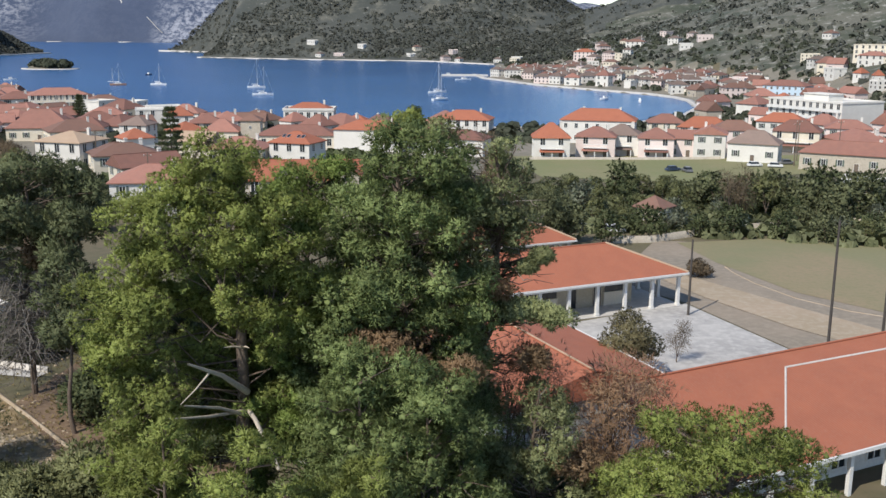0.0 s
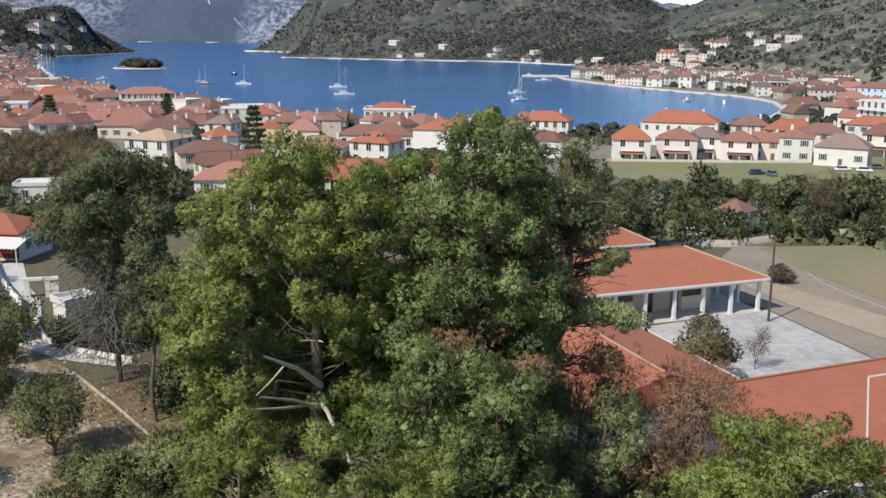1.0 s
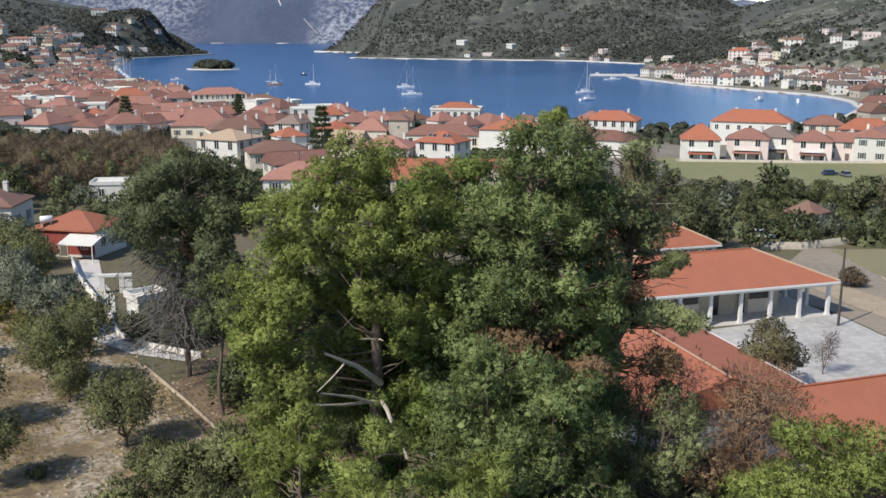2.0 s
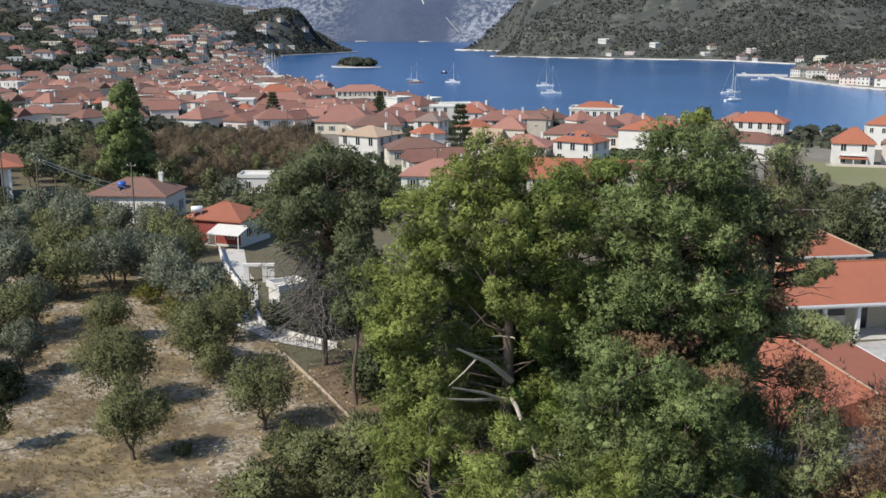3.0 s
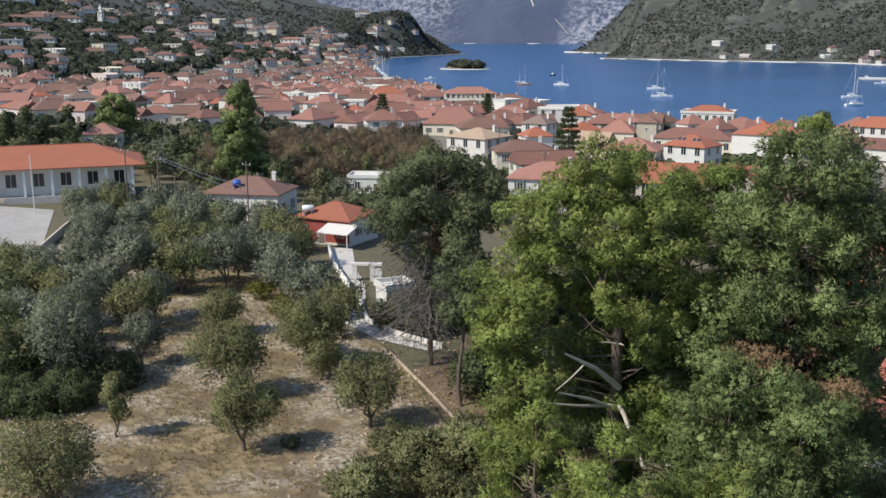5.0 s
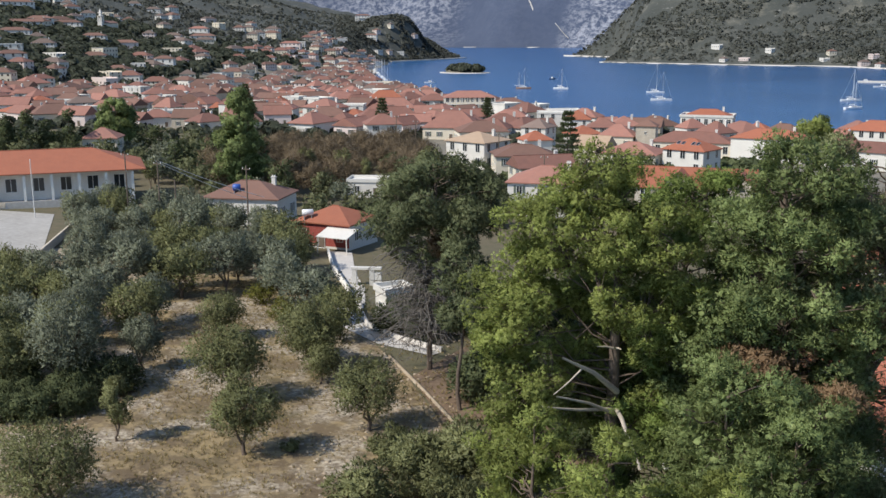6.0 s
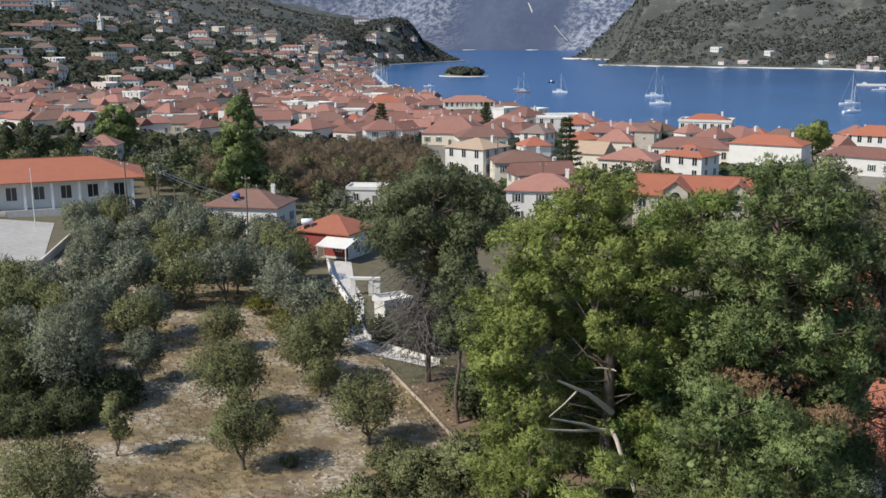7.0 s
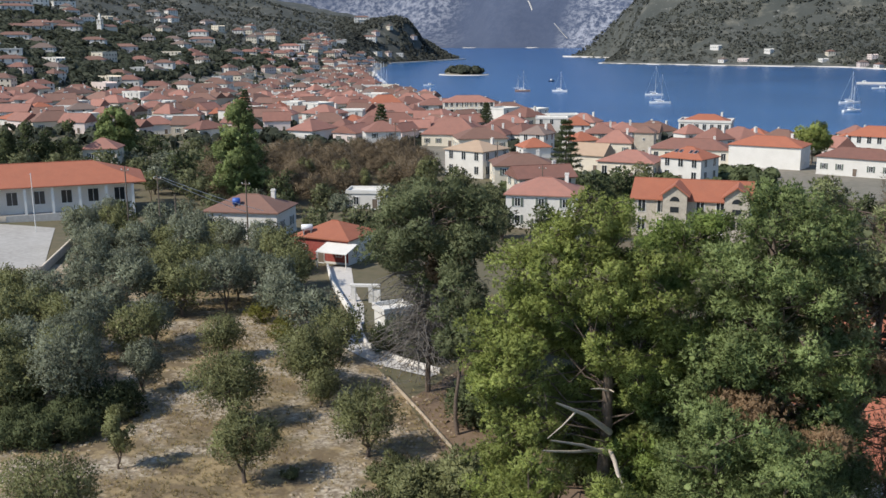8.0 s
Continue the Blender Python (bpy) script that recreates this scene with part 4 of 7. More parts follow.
part("roof_house", mesh_bm("roof_house", bm, M_WHITE), block)
house("pale blue house with red hip roof on the slope", 196, 560, facing(196, 560, -20), 24, 14, 9.6, 3, "hip", M_BLUE, M_TILE, W_PLAIN, 3.2, 3.0)
house("large pale villa on the hillside terrace", 305, 696, facing(305, 696, -15), 30, 14, 10, 3, "flat", M_CREAM, M_TILE, W_TALL, 4.0, chimneys=0)
house("white terraced villa with red roof on the slope", 292, 672, facing(292, 672, -25), 18, 11, 7, 2, "hip", M_WHITE, M_TILE, W_TALL, 4.0)
house("red-roofed villa above the harbour", 155, 1090, facing(155, 1090, -12), 22, 14, 10, 3, "hip", M_PINK, M_TILE_NEW, W_TALL, 4.0)
house("pale house above the harbour quay", 205, 1060, facing(205, 1060, -12), 20, 12, 7, 2, "hip", M_WHITE, M_TILE_OLD, W_TALL, 4.0)
# the open concrete frame on the quay
shell = new("building_shell")
shell.matrix_basis = pose(166, 676, land1(166, 676), 0, 0, facing(166, 676, 10))
tagged(shell, "unfinished open concrete frame of two floors", "building")
for k in range(3):
    bm = bmesh.new()
    box(bm, -12, 12, -6, 6, 3.6 * k - (1.5 if k == 0 else 0.3), 3.6 * k)
    part("slab", mesh_bm("slab", bm, M_CONCRETE), shell)
for k in range(2):
    for i in range(6):
        for yy in (-5.6, 5.2):
            bm = bmesh.new()
            box(bm, -0.2, 0.2, -0.2, 0.2, 3.6 * k, 3.6 * k + 3.3)
            part("column", mesh_bm("column", bm, M_CONCRETE), shell, pose(-11.4 + i * 4.56, yy, 0))

# ---- the school by the court ----
SCH = 25.0


# cream render darkened in colour for the shade under the walk's roof
M_HALL_SHADED = two_scale("shaded_hall_render", (0.50, 0.45, 0.34), (0.44, 0.39, 0.29), (0.55, 0.50, 0.40), 0.3, 4.0, 0.9, 0.15, 0.02)


def arcade_school(x, y, w, d, h, rise, label, bays, open_right=True):
    """Right front corner at (x, y); a roofed walk on white columns before a cream hall."""
    e = new("school")
    z = land1(x, y) + 0.05
    e.matrix_basis = pose(x, y, z, 0, 0, SCH)
    tagged(e, label, "school", "school buildings")
    bm = bmesh.new()
    inset = 4.2 if open_right else 0.3
    box(bm, -w, -inset, 3.4, d, -1, h - 0.35)
    part("wall", mesh_bm("wall", bm, M_HALL_SHADED), e)
    bm = bmesh.new()
    box(bm, -w, 0.4, -0.4, 3.4, -1, 0.12)
    if open_right:
        box(bm, -inset, 0.4, 3.4, d, -1, 0.12)
    # concrete darker than paving puts the roof's shade into the floor colour
    part("plinth", mesh_bm("plinth", bm, M_CONCRETE), e)
    bm = bmesh.new()
    box(bm, -w, 0.3, -0.25, 0.15, h - 0.55, h - 0.12)
    box(bm, -0.1, 0.3, 0.15, d, h - 0.55, h - 0.12)
    part("beam", mesh_bm("beam", bm, M_FRAME), e)
    bm = bmesh.new()
    box(bm, -w - 0.2, 0.5, -0.45, d + 0.4, h - 0.35, h - 0.21)
    part("soffit", mesh_bm("soffit", bm, M_FRAME), e)
    me = hip_roof(w, d, 0, rise, 0.7, False, M_TILE_NEW)
    part("roof", me, e, pose(-w / 2, d / 2, h + 0.05))
    bm = bmesh.new()
    box(bm, -w - 0.7, 0.75, -0.85, -0.7, h - 0.2, h + 0.02)
    box(bm, 0.7, 0.85, -0.7, d + 0.7, h - 0.2, h + 0.02)
    part("gutter", mesh_bm("gutter", bm, M_FRAME), e)
    # ridge and hip caps
    a, b = w / 2 + 0.7, d / 2 + 0.7
    for s in (-1, 1):
        for q in (-1, 1):
            v, f = tube_np([(s * (a - b), 0, rise + 0.05), (s * a, q * b, 0.05)], [0.14, 0.14], 6)
            part("hip_cap", mesh_np("hip_cap", v, f, M_TILE_TAN), e, pose(-w / 2, d / 2, h + 0.05))
    bm = bmesh.new()
    box(bm, -0.18, 0.18, -0.18, 0.18, 0, h - 0.5)
    box(bm, -0.24, 0.24, -0.24, 0.24, h - 0.7, h - 0.5)
    box(bm, -0.24, 0.24, -0.24, 0.24, 0, 0.25)
    col = mesh_bm("column", bm, M_FRAME)
    for i in range(bays):
        part("column", col, e, pose(-0.1 - 3.75 * i, 0, 0.1))
    for i in range(1, 4):
        part("column", col, e, pose(0.1, i * (d - 0.5) / 3, 0.1))
    # from the open end: a broad opening over a pale parapet, then two tall doors
    for i in range(bays // 3):
        for u, half, z0, z1 in ((-inset - 2.5 - 9.4 * i, 1.45, 1.7, 3.45), (-inset - 4.9 - 9.4 * i, 0.5, 0.14, 3.2), (-inset - 8.2 - 9.4 * i, 0.4, 0.14, 3.2)):
            broad = half > 1
            bm = bmesh.new()
            box(bm, u - half, u + half, 3.34, 3.45, z0, z1)
            part("window" if broad else "doorway", mesh_bm("window", bm, M_GLASS), e)
            bm = bmesh.new()
            for x0, x1, a0, a1 in ((u - half - 0.08, u - half, z0, z1), (u + half, u + half + 0.08, z0, z1), (u - half - 0.08, u + half + 0.08, z1, z1 + 0.1)):
                box(bm, x0, x1, 3.28, 3.42, a0, a1)
            part("window_frame", mesh_bm("window_frame", bm, M_STONE), e)
            if broad:
                bm = bmesh.new()
                box(bm, u - half - 0.1, u + half + 0.1, 3.2, 3.42, 0.12, 1.68)
                part("parapet", mesh_bm("parapet", bm, M_CREAM), e)
    return e


arcade_school(27.7, 110.2, 27, 12.5, 4.1, 2.7, "cream school hall with white columns and orange roof", 8)
arcade_school(17.4, 130.5, 18, 8, 4.1, 2.2, "smaller school hall with orange roof behind the first", 5, False)


def wing(x, y, w, d, h, rise, label, gable=True, turn=SCH, back=0.0, cap=M_TILE_NEW):
    """A long wing with a colonnade; with back, the slope behind the ridge is short and steep."""
    e = new("school_wing")
    e.matrix_basis = pose(x, y, land1(x, y), 0, 0, turn)
    tagged(e, label, "school", "school buildings")
    bm = bmesh.new()
    box(bm, -w / 2, w / 2, -d / 2 + 2.4, back - 0.4 if back else d / 2, -1, h - 0.2)
    part("wall", mesh_bm("wall", bm, M_WHITE), e)
    if back:
        bm = bmesh.new()
        ring = [(-d / 2 - 0.5, h), (0, h + rise), (back, h + rise - 0.85 * back), (back, h + rise - 0.85 * back - 0.2), (0, h + rise - 0.3), (-d / 2 - 0.5, h - 0.2)]
        ends = [[bm.verts.new((u, yy, zz)) for yy, zz in ring] for u in (-w / 2 - 0.5, w / 2 + 0.5)]
        bm.faces.new(ends[0]), bm.faces.new(ends[1][::-1])
        for i in range(6):
            bm.faces.new((ends[1][i], ends[1][(i + 1) % 6], ends[0][(i + 1) % 6], ends[0][i]))
        bmesh.ops.recalc_face_normals(bm, faces=bm.faces[:])
        part("roof", mesh_bm("roof", bm, M_TILE_NEW), e)
    else:
        part("roof", hip_roof(w, d, h, rise, 0.5, gable, M_TILE_NEW), e)
    v, f = tube_np([(-w / 2 - 0.5, 0, h + rise + 0.08), (w / 2 + 0.5, 0, h + rise + 0.05)], [0.09, 0.09], 6)
    part("ridge_cap", mesh_np("ridge_cap", v, f, cap), e)
    if gable:
        v, f = tube_np([(-w / 2 - 0.45, -d / 2 - 0.5, h + 0.05), (-w / 2 - 0.45, 0, h + rise + 0.08)], [0.15, 0.15], 6)
        part("verge_cap", mesh_np("verge_cap", v, f, M_TILE_NEW), e)
    bm = bmesh.new()
    box(bm, -w / 2 - 0.5, w / 2 + 0.5, -d / 2 - 0.66, -d / 2 - 0.5, h - 0.22, h + 0.03)
    part("gutter", mesh_bm("gutter", bm, M_FRAME), e)
    for i in range(int(w / 3.6) + 1):
        bm = bmesh.new()
        box(bm, -0.15, 0.15, -0.15, 0.15, -0.5, h - 0.2)
        box(bm, -0.21, 0.21, -0.21, 0.21, h - 0.45, h - 0.2)
        part("column", mesh_bm("column", bm, M_FRAME), e, pose(-w / 2 + 0.3 + i * 3.6, -d / 2 - 0.1, 0))
    for i in range(int(w / 3.6)):
        part("window", W_TALL, e, pose(-w / 2 + 2.1 + i * 3.6, -d / 2 + 2.4, 0.9))
    return e


big = wing(31.0, 73.97, 42, 21.4, 3.7, 2.7, "long school wing with orange gable roof and columns", True, 27.3, 2.4)
back_to = big.matrix_basis.inverted()
for ends in (((25.81, 69.31, 15.66), (46.0, 79.2, 15.54)), ((25.81, 69.31, 15.66), (22.4, 58.9, 13.76))):
    v, f = tube_np([tuple(back_to @ Vector(p)) for p in ends], [0.09, 0.09], 6)
    part("coping", mesh_np("coping", v, f, M_PAVING), big, None, "pale coping strip on the roof")
wing(7.06, 78.06, 19.5, 15, 3.9, 2.0, "school wing with orange gable roof under the pines", True, SCH + 90, cap=M_TILE_TAN)


# ---- trees ----
RNG = np.random.RandomState(11)


def unit(v):
    return v / (np.linalg.norm(v, axis=-1, keepdims=True) + 1e-9)


def blades(at, way, length, width, k, spread, rng, face=None):
    """k narrow leaves or needle sprays at each point, fanned about its direction, their flats turned to face."""
    n = len(at)
    p = np.repeat(at, k, 0)
    d = unit(np.repeat(way, k, 0) + rng.normal(0, spread, (n * k, 3)))
    s = unit(np.cross(d, rng.normal(0, 1, (n * k, 3)) * (1 if face is None else 0.3) + (0 if face is None else np.repeat(face, k, 0))))
    ln = length * rng.uniform(0.65, 1.35, (n * k, 1))
    wd = width * rng.uniform(0.7, 1.3, (n * k, 1))
    mid = p + d * ln * 0.3
    v = np.stack([mid + s * wd, p + d * ln, mid - s * wd], 1).reshape(-1, 3)
    return v, np.arange(3 * n * k).reshape(-1, 3)


ICO_V = unit(np.array([(a, b, 0) for a in (-1, 1) for b in (-1.618, 1.618)] + [(0, a, b) for a in (-1, 1) for b in (-1.618, 1.618)] + [(b, 0, a) for a in (-1, 1) for b in (-1.618, 1.618)]))
ICO_F = np.array([f for f in itertools.combinations(range(12), 3) if all(np.linalg.norm(ICO_V[f[i]] - ICO_V[f[i - 1]]) < 1.1 for i in range(3))])
ICO_F = np.array([f if np.dot(np.cross(ICO_V[f[1]] - ICO_V[f[0]], ICO_V[f[2]] - ICO_V[f[0]]), ICO_V[f[0]]) > 0 else f[::-1] for f in ICO_F])


def foliage(centres, radii, per, length, width, k, spread, rng, squash=0.75, up=0.35, shell=0.45, hubs=None, round_=0.6, core=0.0):
    """Leaves on and in rounded clumps, shaded as the clump and the bough (hubs) that they cover."""
    m = np.maximum(1, (per * (radii / radii.mean()) ** 2).astype(int))
    c, r = np.repeat(centres, m, 0), np.repeat(radii, m)[:, None]
    d = unit(rng.normal(0, 1, (len(c), 3)))
    q = rng.uniform(shell, 1.0, (len(c), 1)) ** 0.6
    at = c + d * r * q * np.array([1, 1, squash])
    way = unit(d + np.array([0, 0, up]))
    out = d * round_ + np.array([0, 0, 0.2])
    if hubs is not None:
        out = out + unit(at - np.repeat(hubs, m, 0)) * (1 - round_)
    out = unit(out + rng.normal(0, 0.12, out.shape))
    v, f = blades(at, way, length, width, k, spread, rng, out)
    nrm = np.repeat(out, k, 0)
    t = v.reshape(-1, 3, 3)
    back = np.einsum("ij,ij->i", np.cross(t[:, 1] - t[:, 0], t[:, 2] - t[:, 0]), nrm) < 0
    f[back] = f[back][:, ::-1]
    nrm = np.repeat(nrm, 3, 0)
    if core:
        n = len(centres)
        lump = centres[:, None] + ICO_V[None] * (radii * core)[:, None, None] * np.array([1, 1, squash]) * rng.uniform(0.65, 1.2, (n, 12, 1))
        out = np.tile(ICO_V[None], (n, 1, 1)) * round_ + np.array([0, 0, 0.2])
        if hubs is not None:
            out = out + unit(lump - hubs[:, None]) * (1 - round_)
        v, f = np.concatenate([v, lump.reshape(-1, 3)]), np.concatenate([f, (ICO_F[None] + 12 * np.arange(n)[:, None, None]).reshape(-1, 3) + len(v)])
        nrm = np.concatenate([nrm, unit(out).reshape(-1, 3)])
    return v, f, nrm


def bent(a, b, rng, n=5, sag=0.06):
    a, b = np.array(a, float), np.array(b, float)
    ln = np.linalg.norm(b - a)
    t = np.linspace(0, 1, n)[:, None]
    off = rng.normal(0, sag * ln, (n, 3)) * np.sin(t * math.pi)
    return a + (b - a) * t + off


def profile(levels, f):
    z, r, dx, dy = np.array(levels).T
    return np.interp(f, z, r), np.interp(f, z, dx), np.interp(f, z, dy)


def pine(label, x, y, h, levels, clumps, size, per, mat, seed, length=0.34, width=0.045, k=7, trunk_r=0.32, lean=(0, 0), inner=0.35, name="pine_tree", z=None, shell=0.45, twigs=0, boughs=0, spread=1.15, lobes=(), wobble=0.012, dry_at=(), shoots=()):
    """A conifer with a bare lower trunk, limbs to each clump and needle sprays.  levels: share of height, reach, shift."""
    rng = np.random.RandomState(seed)
    e = new(name)
    z = land1(x, y) - 0.2 if z is None else z
    e.matrix_basis = pose(x, y, z)
    tagged(e, label, "tree", "pines")
    n = 9
    t = np.linspace(0, 0.96, n)
    spine = np.column_stack([lean[0] * t + rng.normal(0, wobble * h, n) * (t > 0.05), lean[1] * t + rng.normal(0, wobble * h, n) * (t > 0.05), t * h])
    pieces = [tube_np(spine, trunk_r * (1 - 0.85 * t), 9)]
    f = rng.uniform(levels[0][0], levels[-1][0], (boughs or clumps) * 3)
    reach, dx, dy = profile(levels, f)
    keep = rng.uniform(0, 1, len(f)) < reach / reach.max()
    m = boughs or clumps
    f, reach, dx, dy = f[keep][:m], reach[keep][:m], dx[keep][:m], dy[keep][:m]
    a = rng.uniform(0, 2 * math.pi, len(f))
    q = reach * np.sqrt(rng.uniform(inner, 1.0, len(f))) * rng.uniform(0.85, 1.22, len(f))
    c = np.column_stack([lean[0] * f + dx + q * np.cos(a), lean[1] * f + dy + q * np.sin(a), f * h])
    hub = np.column_stack([lean[0] * f + dx, lean[1] * f + dy, f * h - 0.5])
    if boughs:
        per_bough = max(1, clumps // boughs)
        hub = np.repeat(c - np.array([0, 0, 0.3]), per_bough, 0)
        c = np.repeat(c, per_bough, 0) + rng.normal(0, spread * 0.62, (len(c) * per_bough, 3)) * np.array([1, 1, 0.42])
        f, reach = np.repeat(f, per_bough), np.repeat(reach, per_bough)
    if lobes:
        tops, cores = [], []
        for lx, ly, lz, ra, rb, rc in lobes:
            nb = max(3, int(boughs * ra * rc / sum(q[3] * q[5] for q in lobes)))
            d = unit(rng.normal(0, 1, (nb, 3)) + np.array([0, -0.25, 0.15]))
            ctr = np.array([lx, ly, lz]) + d * rng.uniform(0.62, 0.98, (nb, 1)) * np.array([ra, rb, rc]) * 0.86
            tops.append(np.repeat(ctr, max(1, clumps // boughs), 0))
            cores.append(np.repeat(ctr * 0.75 + np.array([lx, ly, lz - 0.4]) * 0.25, max(1, clumps // boughs), 0))
        c, hub = np.concatenate(tops), np.concatenate(cores)
        c = c + rng.normal(0, spread * 0.62, c.shape) * np.array([1, 1, 0.5])
        f, reach = np.clip(c[:, 2] / h, 0.1, 0.97), np.full(len(c), 3.0)
    r = size * rng.uniform(0.6, 1.3, len(f))
    for lx, ly, lz, rad in dry_at:
        out = (np.abs(c[:, 0] - lx) < rad) & (np.abs(c[:, 2] - lz) < rad * 0.8) & (c[:, 1] < ly + rad)
        c, r, f, reach, hub = c[~out], r[~out], f[~out], reach[~out], hub[~out]
    mains = list(range(0, len(c), 52 if lobes else 4))
    for m in mains:
        root = max(0.12, f[m] - rng.uniform(0.02, 0.10))
        o = np.array([np.interp(root, t, spine[:, i]) for i in range(3)])
        pieces.append(tube_np(bent(o, c[m], rng, 5, 0.09), np.linspace(0.055, 0.015, 5), 5))
    for m in range(len(c)):
        if m not in mains:
            near = mains[int(np.argmin([np.linalg.norm(c[m] - c[q]) for q in mains]))]
            o = c[near] * 0.7 + np.array([np.interp(f[near], t, spine[:, i]) for i in range(3)]) * 0.3
            pieces.append(tube_np(bent(o, c[m], rng, 3), [0.03, 0.02, 0.01], 4))
    bare = []
    for i in range(twigs):
        fi = f[i * 37 % len(c)]
        o = np.array([np.interp(fi * 0.95, t, spine[:, i2]) for i2 in range(3)])
        end = o + unit(rng.normal(0, 1, 3) * np.array([1, 1, 0.35])) * reach[i * 37 % len(c)] * rng.uniform(0.6, 1.05)
        bare.append(tube_np(bent(o, end, rng, 4, 0.07), np.linspace(0.035, 0.01, 4), 4))
        tip = bare[-1][0][8:12].mean(0)
        bare.append(tube_np(bent(tip, tip + unit(rng.normal(0, 1, 3)) * rng.uniform(0.5, 1.2), rng, 3, 0.1), [0.025, 0.018, 0.008], 4))
    if bare:
        tagged(part("bare_twig", mesh_np("bare_twig", *joined(bare), M_TWIGWOOD), e, None, "pale leafless twigs"), kind="stuff")
    part("trunk", mesh_np("trunk", *joined(pieces), M_BARK, None, True), e)
    v, fc, nm = foliage(c, r, per, length, width, k, 0.7, rng, shell=shell, hubs=hub, core=0.28)
    part("crown", mesh_np("crown", v, fc, mat, normals=nm), e)
    for i, (lx, ly, lz, rad) in enumerate(dry_at + shoots):
        at = np.array([lx, ly, lz]) + rng.normal(0, 0.5, (26, 3)) * np.array([rad, rad * 0.6, rad * 0.45])
        v, fc, nm = foliage(at, np.full(26, size * min(1.0, rad + 0.2)), int(per * 0.8), length, width, k, 0.7, rng, hubs=np.tile([lx, ly + 1.0, lz - 0.5], (26, 1)), core=0.3)
        if i < len(dry_at):
            bough = part("dry_bough", mesh_np("dry_bough", v, fc, M_BROWN, normals=nm), e, None, "browned dry needles")
        else:
            bough = part("side_bough", mesh_np("side_bough", v, fc, mat, normals=nm), e)
        root = np.array([np.interp(lz / h - 0.04, t, spine[:, j]) for j in range(3)])
        part("bare_twig", mesh_np("bare_twig", *joined([tube_np(bent(root, q, rng, 4, 0.08), np.linspace(0.05, 0.012, 4), 4) for q in at[::3]]), M_BARK), bough)
    return e


def dead_limb(parent, pts, r0, r1, name="dead_limb"):
    v, f = tube_np(pts, np.linspace(r0, r1, len(pts)), 7)
    part(name, mesh_np(name, v, f, M_DEAD, None, True), parent, None, "bleached bare limb")


# the tall fresh-green pine
A = pine("tall bright green pine with broken bare limbs", -9.8, 44.6, 25.6,
         [(0.30, 3.0, 0, 0), (0.99, 1.2, 0, 0)], 2600, 0.36, 23, M_PINE, 3, 0.17, 0.026, 7, 0.54, (0.35, 0.0), 0.45, shell=0.7, boughs=260, spread=0.74, wobble=0.003,
         lobes=((-0.5, -1.0, 23.9, 1.9, 1.9, 2.0), (-2.8, -1.6, 21.3, 2.6, 2.4, 2.2), (-0.1, -1.0, 21.1, 2.4, 2.6, 2.1), (1.9, -0.9, 21.0, 2.1, 1.8, 2.0), (2.9, 0.2, 19.0, 1.8, 1.6, 2.0),
                (-4.5, -2.6, 16.8, 2.0, 2.0, 2.9), (-3.3, -2.2, 17.6, 1.3, 1.4, 1.7), (-3.6, -3.0, 13.7, 1.9, 1.8, 1.9), (0.7, -2.5, 17.7, 1.1, 1.0, 0.8), (1.8, -1.6, 16.9, 1.1, 1.0, 1.1),
                (-3.6, -1.0, 19.2, 1.8, 1.6, 1.4), (-1.3, 0.7, 17.2, 1.6, 0.9, 1.8), (-1.4, 0.9, 14.0, 1.9, 0.8, 1.8), (-1.2, 2.2, 16.0, 2.4, 1.2, 3.2), (2.4, 0.8, 16.5, 1.5, 1.4, 2.8),
                (-4.0, -3.2, 11.6, 1.9, 1.6, 1.8), (-2.4, -3.2, 9.8, 1.8, 1.5, 1.6), (-1.6, 1.8, 11.8, 2.4, 1.2, 2.6), (1.9, 1.6, 12.0, 1.8, 1.2, 2.4)))
dead_limb(A, [(0.45, -0.4, 12.9), (-0.25, -2.4, 14.45), (-1.2, -4.57, 15.75)], 0.17, 0.05)
dead_limb(A, [(-0.6, -3.2, 14.9), (-1.05, -4.0, 14.4), (-1.6, -4.6, 13.9)], 0.05, 0.02)
dead_limb(A, [(0.4, -0.4, 11.7), (-0.4, -2.6, 12.95), (-1.37, -4.82, 13.93)], 0.11, 0.04)
dead_limb(A, [(0.4, -0.5, 12.0), (-0.8, -2.9, 12.65), (-1.5, -4.2, 13.1), (-2.32, -5.32, 13.51)], 0.10, 0.03)
dead_limb(A, [(0.5, -0.5, 12.0), (1.3, -2.9, 12.5), (1.93, -4.92, 12.82), (2.3, -5.1, 12.2), (2.71, -5.27, 11.2)], 0.12, 0.08)
dead_limb(A, [(2.15, -5.05, 12.4), (1.95, -5.3, 12.0), (1.7, -5.5, 11.7)], 0.06, 0.02)
for ax, az, ln in ((-0.9, 0.25, 0.8), (0.2, 0.8, 0.35), (0.8, 0.3, 0.6)):
    dead_limb(A, [(0.3, -0.3, 15.1), (0.3 + 0.5 * ln * ax, -0.8, 15.25 + 0.35 * ln * az), (0.3 + ln * ax, -1.0 - 0.3 * ln, 15.2 + ln * az)], 0.07, 0.02, "snag")
pine("green pine between two taller ones", -7.2, 49.8, 23.4,
     [(0.2, 3.6, 0, -0.6), (0.42, 4.6, 0.2, -0.4), (0.65, 4.8, 0.3, 0), (0.85, 3.6, 0.2, 0), (0.99, 1.6, 0, 0)], 1050, 0.52, 36, M_PINE_MID, 4, 0.235, 0.028, 6, 0.3, (0.1, 0), 0.25, boughs=105, spread=0.75, twigs=10)
